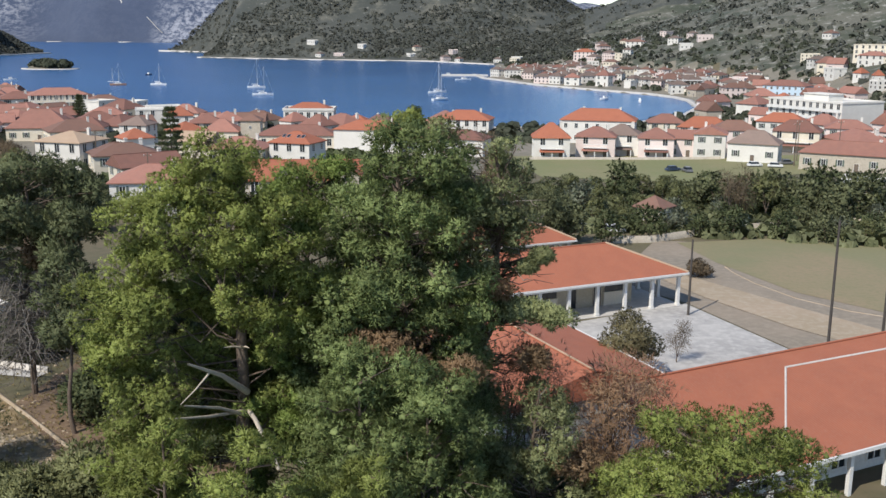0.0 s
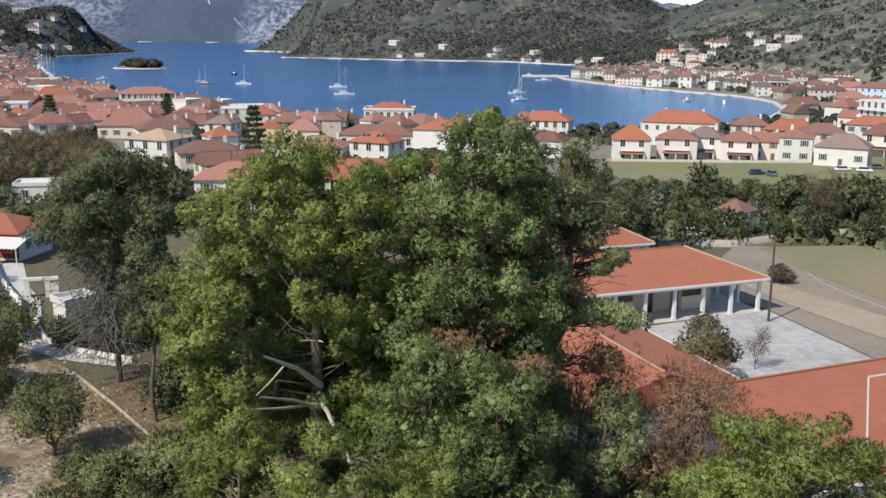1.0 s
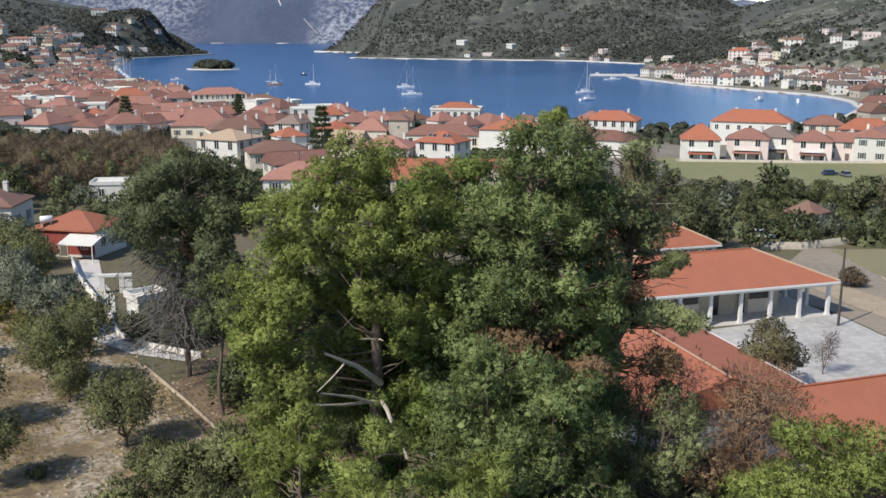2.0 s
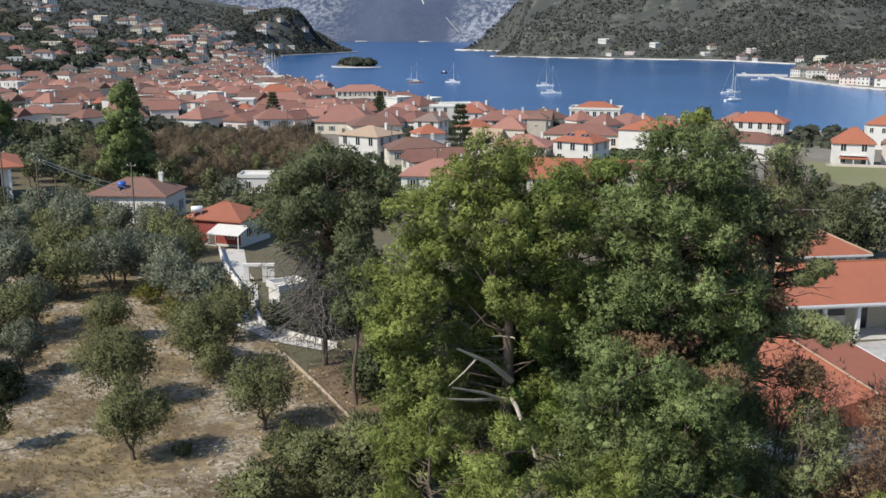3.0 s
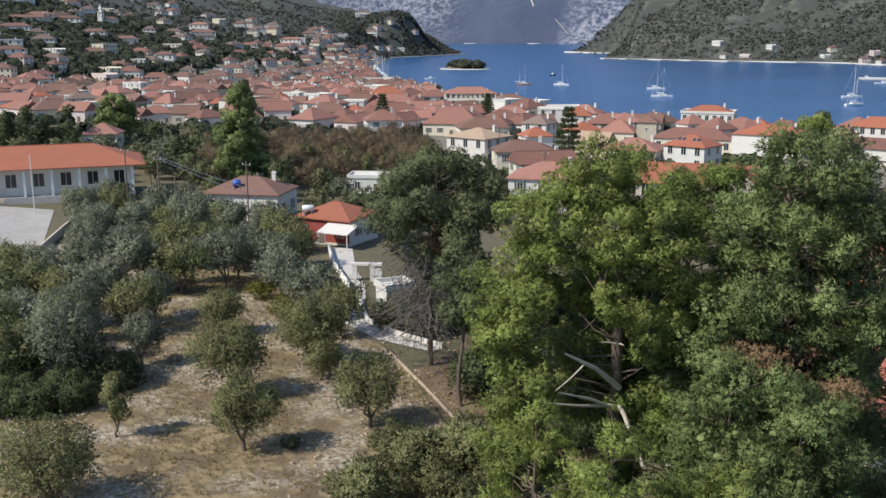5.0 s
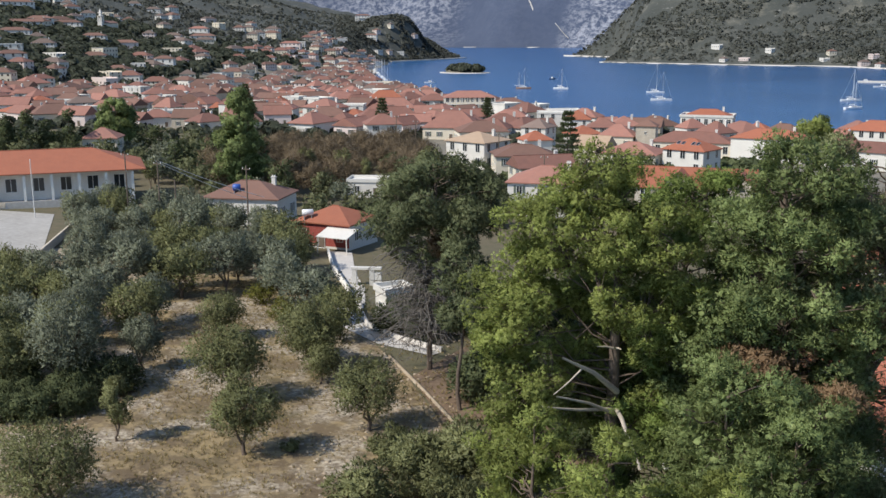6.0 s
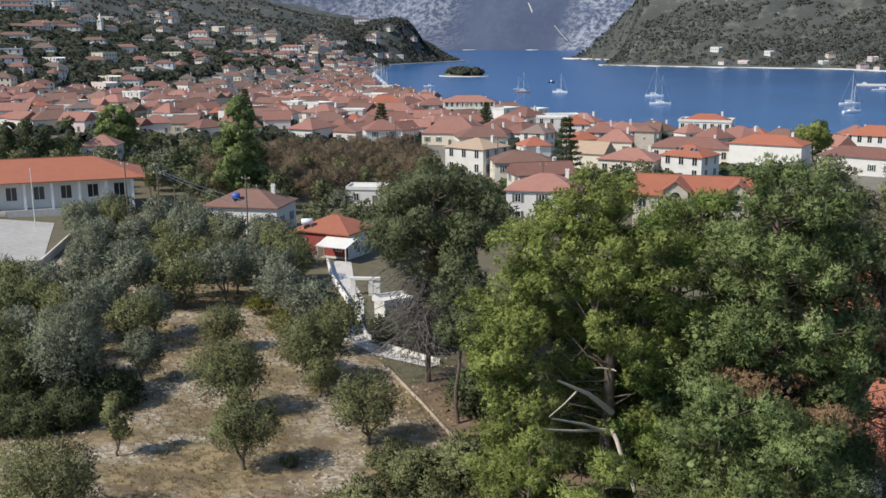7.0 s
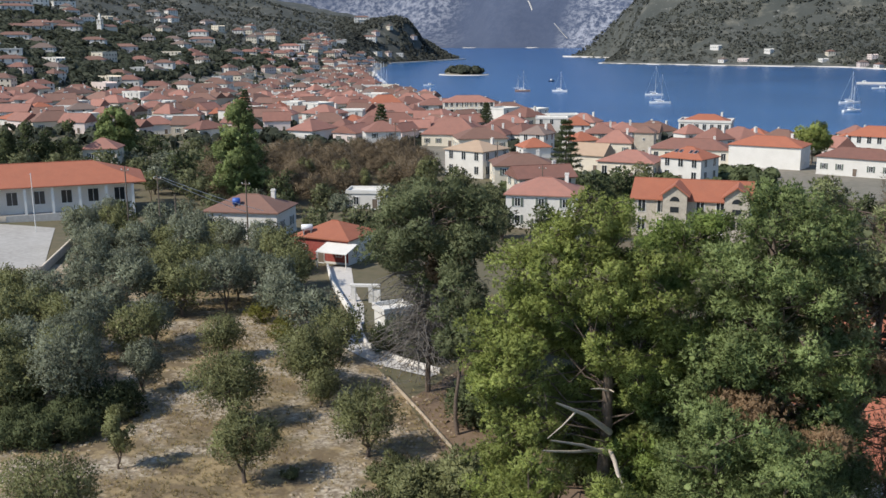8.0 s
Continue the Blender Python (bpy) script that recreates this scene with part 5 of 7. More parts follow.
# the darker open pines beside it
pine("tall dark green open-crowned pine", -2.2, 47.2, 26.0,
     [(0.24, 4.0, 0.3, -1.0), (0.42, 4.0, -0.3, -0.8), (0.6, 4.0, -0.4, -0.4), (0.76, 4.0, 0.2, 0), (0.9, 2.6, 0.6, 0), (0.99, 1.0, 0.6, 0)], 1280, 0.56, 34, M_PINE_DARK, 5, 0.235, 0.034, 6, 0.36, (0.1, 0), 0.4, boughs=160, spread=0.95, twigs=26, dry_at=((-0.5, -3.6, 15.6, 1.3), (2.9, -3.4, 14.2, 1.0)))
pine("dark pine with wide ragged crown", 2.2, 50.2, 25.6,
     [(0.26, 2.4, -2.4, 0), (0.45, 2.5, -2.5, -0.4), (0.60, 2.6, -2.4, 0), (0.70, 3.2, -1.6, 0), (0.80, 3.4, -1.4, 0), (0.92, 2.5, -1.3, 0), (0.99, 1.0, -1.2, 0)], 900, 0.56, 34, M_PINE_OPEN, 8, 0.235, 0.034, 6, 0.36, (0.2, 0), 0.4, boughs=112, spread=0.95, twigs=60,
     dry_at=((-1.6, -2.4, 16.2, 0.9), (0.4, -2.2, 17.4, 1.0), (2.4, -2.2, 13.6, 0.9)), shoots=((2.9, -1.7, 18.9, 0.4), (2.2, -1.7, 18.3, 0.3), (3.5, -1.7, 15.7, 0.7), (1.7, -1.7, 16.0, 0.8), (2.6, -1.2, 15.9, 0.6)))
pine("lower dark pine with dry brown boughs", 4.7, 46.5, 12.9,
     [(0.08, 3.2, 0.6, 0), (0.5, 3.9, 0.5, 0), (0.75, 3.0, 0.2, 0), (0.97, 1.3, 0, 0)], 300, 0.56, 40, M_PINE_OPEN, 9, 0.235, 0.032, 6, 0.25, (0.3, 0), 0.3, boughs=48, spread=0.85, twigs=40, dry_at=((2.2, -1.6, 9.0, 1.4),))
# young pines at the foot of the slope
pine("bushy young green pine", -7.4, 34.2, 15.4, [(0.2, 3.2, 0, 0), (0.5, 3.4, 0, 0), (0.8, 2.6, 0, 0), (0.98, 0.8, 0, 0)], 320, 0.5, 38, M_PINE, 15, 0.24, 0.026, 7, 0.2, (0.2, 0.1), 0.35, boughs=60, spread=0.8)
pine("young dark pine with lit shoots", -3.9, 40.6, 16.4, [(0.3, 2.2, 0, 0), (0.6, 2.4, 0, 0), (0.85, 1.8, 0, 0), (0.99, 0.7, 0, 0)], 220, 0.66, 54, M_PINE_DARK, 18, 0.22, 0.028, 6, 0.2, (0.2, 0), 0.35, boughs=44, spread=1.0, twigs=10)
pine("young dark pine with lit shoots", -0.9, 40.4, 15.4, [(0.3, 2.8, 0, 0), (0.6, 3.2, 0, 0), (0.85, 2.4, 0, 0), (0.99, 0.7, 0, 0)], 220, 0.66, 54, M_PINE_DARK, 19, 0.22, 0.028, 6, 0.2, (0.2, 0), 0.35, boughs=44, spread=1.0, twigs=14)
pine("bushy young green pine", -2.6, 37.0, 12.8, [(0.2, 3.0, 0, 0), (0.5, 3.4, 0, 0), (0.8, 2.6, 0, 0), (0.98, 0.8, 0, 0)], 300, 0.5, 38, M_PINE, 16, 0.24, 0.026, 7, 0.2, (0.2, 0.1), 0.35, boughs=56, spread=0.8)
pine("bushy young green pine", -11.4, 37.6, 14.0, [(0.2, 2.8, 0, 0), (0.5, 3.2, 0, 0), (0.8, 2.2, 0, 0), (0.98, 0.7, 0, 0)], 280, 0.5, 38, M_PINE, 17, 0.24, 0.026, 7, 0.2, (-0.2, 0.1), 0.35, boughs=52, spread=0.8)
pine("rounded bright green pine crown beside the school", 13.2, 41.5, 12.9, [(0.3, 4.2, 0, 0), (0.55, 5.2, 0, 0), (0.78, 4.4, -0.2, 0), (0.93, 2.6, -0.6, 0), (0.99, 1.2, -0.8, 0)], 700, 0.5, 40, M_PINE, 21, 0.2, 0.026, 6, 0.3, (0.2, 0.1), 0.45, boughs=74, spread=1.1)
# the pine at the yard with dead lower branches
# its dry bough is made up, standing in for something red behind the crown
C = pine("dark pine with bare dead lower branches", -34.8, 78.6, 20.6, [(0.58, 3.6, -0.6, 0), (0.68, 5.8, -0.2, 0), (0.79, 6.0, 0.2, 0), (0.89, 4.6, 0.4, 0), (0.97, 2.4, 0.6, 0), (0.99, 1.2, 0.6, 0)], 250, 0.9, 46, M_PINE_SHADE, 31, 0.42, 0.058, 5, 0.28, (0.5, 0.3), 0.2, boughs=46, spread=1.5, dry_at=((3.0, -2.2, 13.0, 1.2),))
rng = np.random.RandomState(40)
pieces = []
for i in range(420):
    a, zz = rng.uniform(0, 6.28), rng.uniform(3.6, 12.8)
    ln = rng.uniform(1.6, 6.4) * rng.uniform(0.7, 1.0)
    mid = np.array([0.5 * ln * math.cos(a), 0.5 * ln * math.sin(a), zz + rng.uniform(0.0, 0.7)]) + rng.normal(0, 0.25, 3)
    end = np.array([ln * math.cos(a), ln * math.sin(a), zz - rng.uniform(0.2, 1.8)]) + rng.normal(0, 0.3, 3)
    p = np.concatenate([bent((0.2, 0.1, zz), mid, rng, 3, 0.1), bent(mid, end, rng, 3, 0.14)[1:]])
    pieces.append(tube_np(p, np.linspace(0.06, 0.022, 5), 4))
    for j in range(6):
        o = p[2 + j % 3]
        e2 = o + unit(rng.normal(0, 1, 3) - np.array([0, 0, 0.5])) * rng.uniform(0.4, 1.3)
        pieces.append(tube_np(bent(o, e2, rng, 3, 0.16), [0.024, 0.018, 0.01], 3))
part("dead_branch", mesh_np("dead_branch", *joined(pieces), two_scale("grey_twigs", (0.17, 0.155, 0.14), (0.13, 0.118, 0.105), (0.24, 0.22, 0.2), 0.8, 6.0, 0.9, 0.2, 0.02)), C, None, "grey leafless lower branches")
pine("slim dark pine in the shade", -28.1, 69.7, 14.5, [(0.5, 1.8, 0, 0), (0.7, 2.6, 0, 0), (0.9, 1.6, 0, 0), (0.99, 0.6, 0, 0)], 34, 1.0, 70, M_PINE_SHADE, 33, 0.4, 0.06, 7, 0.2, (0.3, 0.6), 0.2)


def broadleaf(label, x, y, h, spread, mat, seed, clumps=26, per=70, leaf=0.3, width=0.09, k=3, trunk=0.2, base=0.28, name="tree", group="", category="tree", z=None, squash=0.8, up=0.2, forks=3, size=None, shell=0.3):
    """A forked trunk carrying an uneven crown of leafy clumps."""
    rng = np.random.RandomState(seed)
    e = new(name)
    e.matrix_basis = pose(x, y, land1(x, y) - 0.1 if z is None else z)
    tagged(e, label, category, group)
    d = unit(rng.normal(0, 1, (clumps, 3)))
    q = rng.uniform(0.25, 1, (clumps, 1)) ** 0.5
    mid = h * (1 + base) / 2
    c = d * q * np.array([spread * 0.8, spread * 0.8, h * (1 - base) / 2 * 0.8]) + np.array([rng.normal(0, 0.1) * spread, rng.normal(0, 0.1) * spread, mid])
    r = (size or spread * 0.32) * rng.uniform(0.65, 1.25, clumps)
    pieces = []
    fork = np.array([rng.normal(0, 0.15), rng.normal(0, 0.15), h * base * 0.7])
    pieces.append(tube_np(bent((0, 0, -0.3), fork, rng, 4, 0.05), np.linspace(trunk * 1.25, trunk * 0.85, 4), 8))
    tops = []
    for i in range(forks):
        a = 2 * math.pi * i / forks + rng.uniform(-0.5, 0.5)
        tip = np.array([math.cos(a) * spread * 0.45, math.sin(a) * spread * 0.45, mid * rng.uniform(0.85, 1.1)])
        pieces.append(tube_np(bent(fork, tip, rng, 5, 0.06), np.linspace(trunk * 0.7, trunk * 0.2, 5), 6))
        tops.append(tip)
    for ci in c:
        o = tops[int(np.argmin([np.linalg.norm(ci - tp) for tp in tops]))]
        o = fork + (o - fork) * rng.uniform(0.4, 0.95)
        pieces.append(tube_np(bent(o, ci, rng, 3, 0.08), np.linspace(trunk * 0.25, trunk * 0.06, 3), 4))
    part("trunk", mesh_np("trunk", *joined(pieces), M_BARK, None, True), e)
    v, f, nm = foliage(c, r, per, leaf, width, k, 0.6, rng, squash, up, shell, np.tile([0.0, 0.0, mid * 0.8], (clumps, 1)))
    part("crown", mesh_np("crown", v, f, mat, normals=nm), e)
    return e


def copies(protos, spots, seed, lo=0.85, hi=1.15, group=""):
    """Set copies of the given trees on the ground at the spots, turned and sized unevenly."""
    rng = np.random.RandomState(seed)
    for i, (x, y) in enumerate(spots):
        s = rng.uniform(lo, hi)
        m = pose(x, y, land1(x, y) - 0.1, 0, 0, rng.uniform(0, 360)) @ Matrix.Diagonal((s * rng.uniform(0.9, 1.1), s * rng.uniform(0.9, 1.1), s, 1))
        t = copy_thing(protos[int(rng.randint(len(protos)))], m)
        if group:
            tagged(t, group=group)


# ---- the olive grove ----
OL = dict(leaf=0.25, width=0.042, k=4, per=74, base=0.2, name="olive_tree", group="olive grove", category="olive tree", squash=1.0, up=0.6)
olives = [
    broadleaf("olive tree with upright green crown on dry soil", -39.2, 54.5, 6.6, 2.6, M_OLIVE, 51, 46, trunk=0.17, **OL),
    broadleaf("olive tree with narrow crown and straight trunk", -59.3, 67.4, 5.6, 2.1, M_OLIVE_GREY, 52, 34, trunk=0.12, **OL),
    broadleaf("small rounded olive tree with forked trunk", -58.9, 79.1, 5.0, 2.7, M_OLIVE, 53, 40, trunk=0.15, **OL),
    broadleaf("broad olive tree with leaning trunk", -33.0, 62.5, 6.2, 3.2, M_OLIVE, 54, 52, trunk=0.18, **OL),
    broadleaf("wide low olive tree with several stems", -44.9, 41.7, 6.0, 4.0, M_OLIVE, 55, 64, trunk=0.2, forks=4, **OL),
    broadleaf("slender sparse olive tree", -49.6, 52.5, 5.6, 1.4, M_OLIVE, 56, 22, trunk=0.1, **OL),
    broadleaf("grey-green olive tree with dense crown", -69.8, 69.1, 6.6, 3.4, M_OLIVE_GREY, 57, 50, trunk=0.2, **OL),
]
copies([olives[3], olives[6]], [(-44.5, 73.8), (-64.8, 57.0)], 61, 1.0, 1.2)
EXTRA = [(-84.0, 102.7), (-75.9, 97.0), (-74.5, 103.7), (-67.6, 105.7), (-65.5, 100.8), (-60.5, 93.5), (-95.1, 110.4), (-76.9, 83.1),
         (-75.8, 74.5), (-70.9, 65.8), (-67.4, 75.9), (-82.4, 72.8), (-78.4, 65.3), (-93.9, 123.9), (-86.8, 119.8), (-69.8, 95.2), (-66.0, 99.5), (-73.5, 91.5), (-71.5, 100.5)]
GROVE = [(-46.8, 63.9), (-47.3, 83.7), (-52.8, 88.6), (-69.0, 110.4), (-75.4, 117.6), (-81.2, 122.1), (-74.2, 105.8), (-81.6, 110.3), (-80.8, 104.7),
         (-89.2, 113.3), (-94.2, 115.7), (-96.7, 125.2), (-89.3, 123.2), (-86.0, 128.1), (-68.6, 80.4), (-80.2, 93.5), (-88.6, 100.8), (-79.2, 87.7), (-90.8, 99.5),
         (-100.3, 107.8), (-108.8, 113.6), (-98.6, 113.3), (-98.6, 118.5), (-103.3, 128.2), (-117.5, 122.4), (-80.9, 75.7), (-74.5, 67.2), (-86.7, 84.1), (-86.8, 88.9),
         (-72.8, 76.0), (-73.5, 61.5), (-87.6, 72.7), (-91.5, 81.8), (-68.2, 53.8)] + EXTRA
copies([olives[2]], [(-42.2, 70.8), (-47.4, 77.0)], 66, 0.75, 0.95)
copies([olives[6], olives[3]], [(-66.3, 65.2), (-70.4, 60.2), (-62.5, 60.5), (-91.5, 82.2)], 62, 1.1, 1.3)
copies([olives[0], olives[2], olives[3], olives[6]], [p for p in GROVE if math.hypot(*p) < 96], 63, 1.0, 1.3)
FAR = dict(OL, leaf=0.42, width=0.07, k=3, per=38)
far_olives = [
    broadleaf("grey-green olive tree in the upper grove", -81.2, 122.1, 6.6, 3.0, M_OLIVE_GREY, 58, 40, trunk=0.17, **FAR),
    broadleaf("round green olive tree in the upper grove", -69.0, 110.4, 6.0, 3.2, M_OLIVE, 59, 40, trunk=0.17, **FAR),
    broadleaf("tall silvery olive tree in the upper grove", -92.0, 96.0, 7.2, 3.0, M_OLIVE_GREY, 60, 42, trunk=0.17, **FAR),
]
copies(far_olives, [(-113.9, 118.6), (-113.6, 125.7), (-118.4, 131.0)], 65, 1.0, 1.3)
copies(far_olives, [p for p in GROVE if math.hypot(*p) >= 96], 64, 0.9, 1.2)
bushes = [
    broadleaf("yellow-green bush in the grove", -56.5, 88.0, 2.6, 2.0, M_YELLOW, 71, 18, 60, 0.24, 0.05, 4, 0.06, 0.08, "bush", "grove bushes", "bush"),
    broadleaf("dark green bush under the pine", -24.1, 53.5, 4.2, 2.8, M_OLIVE, 72, 34, 60, 0.32, 0.06, 4, 0.1, 0.08, "bush", "grove bushes", "bush"),
    broadleaf("dark round bush at the wall", -28.5, 57.5, 3.2, 2.0, M_OLIVE, 73, 24, 60, 0.32, 0.06, 4, 0.1, 0.08, "bush", "grove bushes", "bush"),
]
copies(bushes[1:2], [(-24.0, 55.6), (-21.6, 56.2)], 84, 1.1, 1.25)
copies(bushes[1:], [(-20.5, 49.5), (-22, 45.5), (-17, 47), (-26, 49.5), (-19, 55), (-16, 41)], 74, 0.8, 1.2)
# dark bush added in place of the deep shade under the olives
thicket = broadleaf("dense dark thicket standing in for deep shade", -59.5, 58.5, 3.0, 2.8, M_LEAF, 77, 34, 60, 0.3, 0.06, 4, 0.08, 0.06, "bush", "grove bushes", "bush")
copies([thicket], [(-43.1, 88.9), (-42.3, 91.4), (-50, 113), (-47, 107), (-55, 119), (-60, 124), (-39, 88.6), (-38.1, 90.9), (-42, 96.8), (-38.7, 95.5), (-44.6, 99.5), (-35, 92), (-36, 98)], 80, 0.8, 1.2)
copies([thicket], [(9.5, 56.5), (12.8, 55.0), (7.5, 58.0), (10.8, 53.0), (6.0, 55.0), (14.5, 52.5)], 81, 0.9, 1.2)
# these dark bushes stand in for black shade below the pines
copies([thicket], [(5.5, 50.5), (8.0, 53.5), (2.5, 44.0), (7.0, 46.5), (3.0, 54.5), (-1.0, 53.0), (10.0, 49.5)], 79, 0.8, 1.1)
copies([thicket], [(-62.0, 55.5), (-57.0, 60.5), (-63.0, 62.5), (-66.5, 58.0)], 78, 0.8, 1.1)
# added to darken pale ground that shows through gaps between the pines
copies([thicket], [(-27, 74), (-24, 80), (-20, 72), (-17, 84), (-22, 92), (-28, 96), (-14, 76), (-11, 68), (-16, 66), (-9, 88), (-25, 104), (-33, 106), (-13, 98), (-18, 108), (-30, 86), (-7, 62)], 87, 1.1, 1.8)
copies(bushes[:1], [(-62.9, 93.2)], 83, 1.0, 1.2)
# more of them darken a pale strip in the grove
copies([thicket], [(-60.4, 52.6), (-58.8, 54.3), (-57.5, 56.4), (-62.5, 56.2)], 82, 0.8, 1.0)
copies(bushes[:1], [(-62, 100), (-98, 106), (-77, 92)], 75, 0.7, 1.1)
tagged(broadleaf("low tuft of green weeds", -36.5, 56.5, 1.0, 0.8, M_OLIVE, 76, 8, 50, 0.2, 0.04, 4, 0.03, 0.05, "weed_tuft", "", "weed"))

broadleaf("round brownish bush beside the hall", 34.1, 125.5, 2.6, 2.0, M_TWIG, 85, 24, 50, 0.3, 0.05, 4, 0.06, 0.05, "bush", "", "bush")
# ---- trees round the school, the meadow and the town edge ----
broadleaf("leafy grey-green tree at the court", 16.5, 80.8, 7.0, 3.2, leafy("bronzed_leaves", (0.17, 0.155, 0.085), (0.225, 0.205, 0.115), (0.30, 0.275, 0.165)), 81, 40, 80, 0.26, 0.05, 5, 0.15, 0.3)
broadleaf("half-bare tree with reddish brown twigs", 10.6, 52.0, 14.3, 4.0, M_RUST, 82, 78, 40, 0.5, 0.02, 4, 0.15, 0.2, shell=0.05, forks=5, squash=1.3, size=1.0)
broadleaf("young tree with sparse dry brown foliage", 4.9, 58.0, 12.9, 2.3, M_BROWN, 86, 40, 30, 0.42, 0.022, 4, 0.13, 0.25, shell=0.05, forks=4, squash=1.3, size=0.9)
broadleaf("slender half-bare tree with dry brown leaves", 7.0, 57.4, 11.6, 2.2, M_RUST, 88, 36, 26, 0.42, 0.02, 4, 0.12, 0.25, shell=0.05, forks=4, squash=1.3, size=0.9)
broadleaf("leafless shrub on the court edge", 22.5, 88.5, 4.6, 1.4, M_TWIG, 83, 16, 22, 0.6, 0.012, 4, 0.06, 0.2, name="bare_shrub", category="shrub", shell=0.1)
broadleaf("tall bare poplar with brown twigs", 7.0, 112.0, 21.5, 3.2, M_TWIG, 84, 44, 70, 0.8, 0.03, 4, 0.22, 0.3, squash=1.4, shell=0.1)
darks = [
    broadleaf("dense dark green broadleaf tree", 36, 196, 8.0, 4.4, M_LEAF, 91, 22, 19, 0.8, 0.24, 3, 0.2, 0.12, group="trees behind the school"),
    broadleaf("rounded olive-green evergreen tree", 52, 186, 7.0, 4.8, M_HEDGE, 92, 24, 19, 0.8, 0.24, 3, 0.2, 0.1, group="trees behind the school"),
    broadleaf("grey-green olive by the meadow", 26, 180, 6.4, 4.0, M_OLIVE_GREY, 93, 22, 18, 0.75, 0.2, 3, 0.2, 0.12, group="trees behind the school"),
    broadleaf("thin half-bare tree behind the pitch", 58, 172, 9.0, 3.0, M_OLIVE, 94, 20, 26, 0.6, 0.13, 3, 0.16, 0.3, group="trees behind the school"),
]
rng = np.random.RandomState(95)
spots = []
for i in range(700):
    az, r = rng.uniform(-30, 3), rng.uniform(160, 212)
    gx, gy = -math.sin(math.radians(az)) * r, math.cos(math.radians(az)) * r
    if all(math.hypot(gx - a, gy - b) > 4.9 for a, b in spots) and not (az < -19 and r > 215):
        spots.append((gx, gy))
copies(darks, spots, 96, 0.48, 0.7)
copies(darks[1:2], [(62.3, 180.7), (66, 176), (70.5, 170), (75, 176)], 98, 1.0, 1.2)
copies(darks[:1], [(57, 176), (80, 180), (72, 184)], 99, 0.9, 1.1)
broadleaf("pale bare tree with fine twigs behind the pitch", 49.5, 164.5, 11.5, 4.2, M_TWIG, 95, 34, 26, 0.9, 0.035, 4, 0.2, 0.2, group="trees behind the school", shell=0.1)
broadleaf("light olive-green tree behind the small hall", 15.6, 148.0, 9.0, 4.4, M_HEDGE, 87, 44, 60, 0.5, 0.10, 3, 0.2, 0.2, group="trees behind the school")
copies(darks[:3], [(20, 150), (26, 148), (33, 152), (12, 140), (4, 135), (-2, 128), (0, 150), (9, 158), (38, 158)], 97, 0.6, 0.95)
browns = [
    broadleaf("leafless brown thicket tree", -100, 215, 8.0, 4.6, M_TWIG, 101, 24, 26, 1.2, 0.06, 4, 0.16, 0.12, group="bare trees at the town edge", shell=0.1),
    broadleaf("bare brown tree with fine twigs", -112, 222, 7.0, 4.2, M_TWIG, 102, 22, 26, 1.2, 0.06, 4, 0.16, 0.12, group="bare trees at the town edge", shell=0.1),
]
rng = np.random.RandomState(103)
spots = []
for i in range(300):
    az, r = rng.uniform(24, 37), rng.uniform(205, 300)
    gx, gy = -math.sin(math.radians(az)) * r, math.cos(math.radians(az)) * r
    if all(math.hypot(gx - a, gy - b) > 6.5 for a, b in spots) and math.hypot(gx + 90, gy - 190) > 10:
        spots.append((gx, gy))
copies(browns, spots, 104, 0.8, 1.15)
rng = np.random.RandomState(105)
spots = []
for i in range(400):
    az, r = rng.uniform(10, 52), rng.uniform(158, 235)
    gx, gy = -math.sin(math.radians(az)) * r, math.cos(math.radians(az)) * r
    near = any(math.hypot(gx - a, gy - b) < c for a, b, c in ((-53, 176, 13), (-63, 205, 12), (-73, 222, 13), (-26, 178, 17), (-94, 181, 9), (-161.6, 174.7, 10), (-135, 150, 16), (-98, 143, 14), (-74, 131, 9)))
    if all(math.hypot(gx - a, gy - b) > 6.9 for a, b in spots) and not near and not (42 < az and r < 212):
        spots.append((gx, gy))
copies(darks, spots, 106, 0.6, 1.0)
spots = []
for i in range(200):
    az, r = rng.uniform(34, 54), rng.uniform(225, 300)
    gx, gy = -math.sin(math.radians(az)) * r, math.cos(math.radians(az)) * r
    if all(math.hypot(gx - a, gy - b) > 7 for a, b in spots):
        spots.append((gx, gy))
copies(darks[:3], spots, 107, 0.8, 1.2)
pine("tall dark conical pine behind the cottage", -120.1, 172.1, 23.5, [(0.15, 5.0, 0, 0), (0.45, 4.4, 0, 0), (0.7, 3.1, 0, 0), (0.9, 1.5, 0, 0), (0.99, 0.4, 0, 0)], 150, 1.0, 44, M_PINE_DARK, 111, 0.7, 0.13, 5, 0.3, (0.4, 0), 0.2)
pine("rounded dark green pine at the town edge", -187.3, 210.7, 16.4, [(0.35, 4.0, 0, 0), (0.6, 5.4, 0, 0), (0.85, 4.0, 0, 0), (0.99, 1.4, 0, 0)], 120, 1.2, 50, M_PINE_DARK, 112, 0.7, 0.14, 5, 0.3, (0.4, 0), 0.2)
for i, (gx, gy) in enumerate(((-196, 170), (-191.2, 176.2), (-189, 181), (-186.5, 184.2), (-200, 178), (-181, 187))):
    pine("dark narrow cypress in a row", gx, gy, 13.5 + (i % 3), [(0.08, 1.6, 0, 0), (0.4, 1.9, 0, 0), (0.75, 1.3, 0, 0), (0.98, 0.3, 0, 0)], 26, 1.1, 40, M_LEAF, 120 + i, 0.6, 0.13, 4, 0.18, (0, 0), 0.1, "cypress")


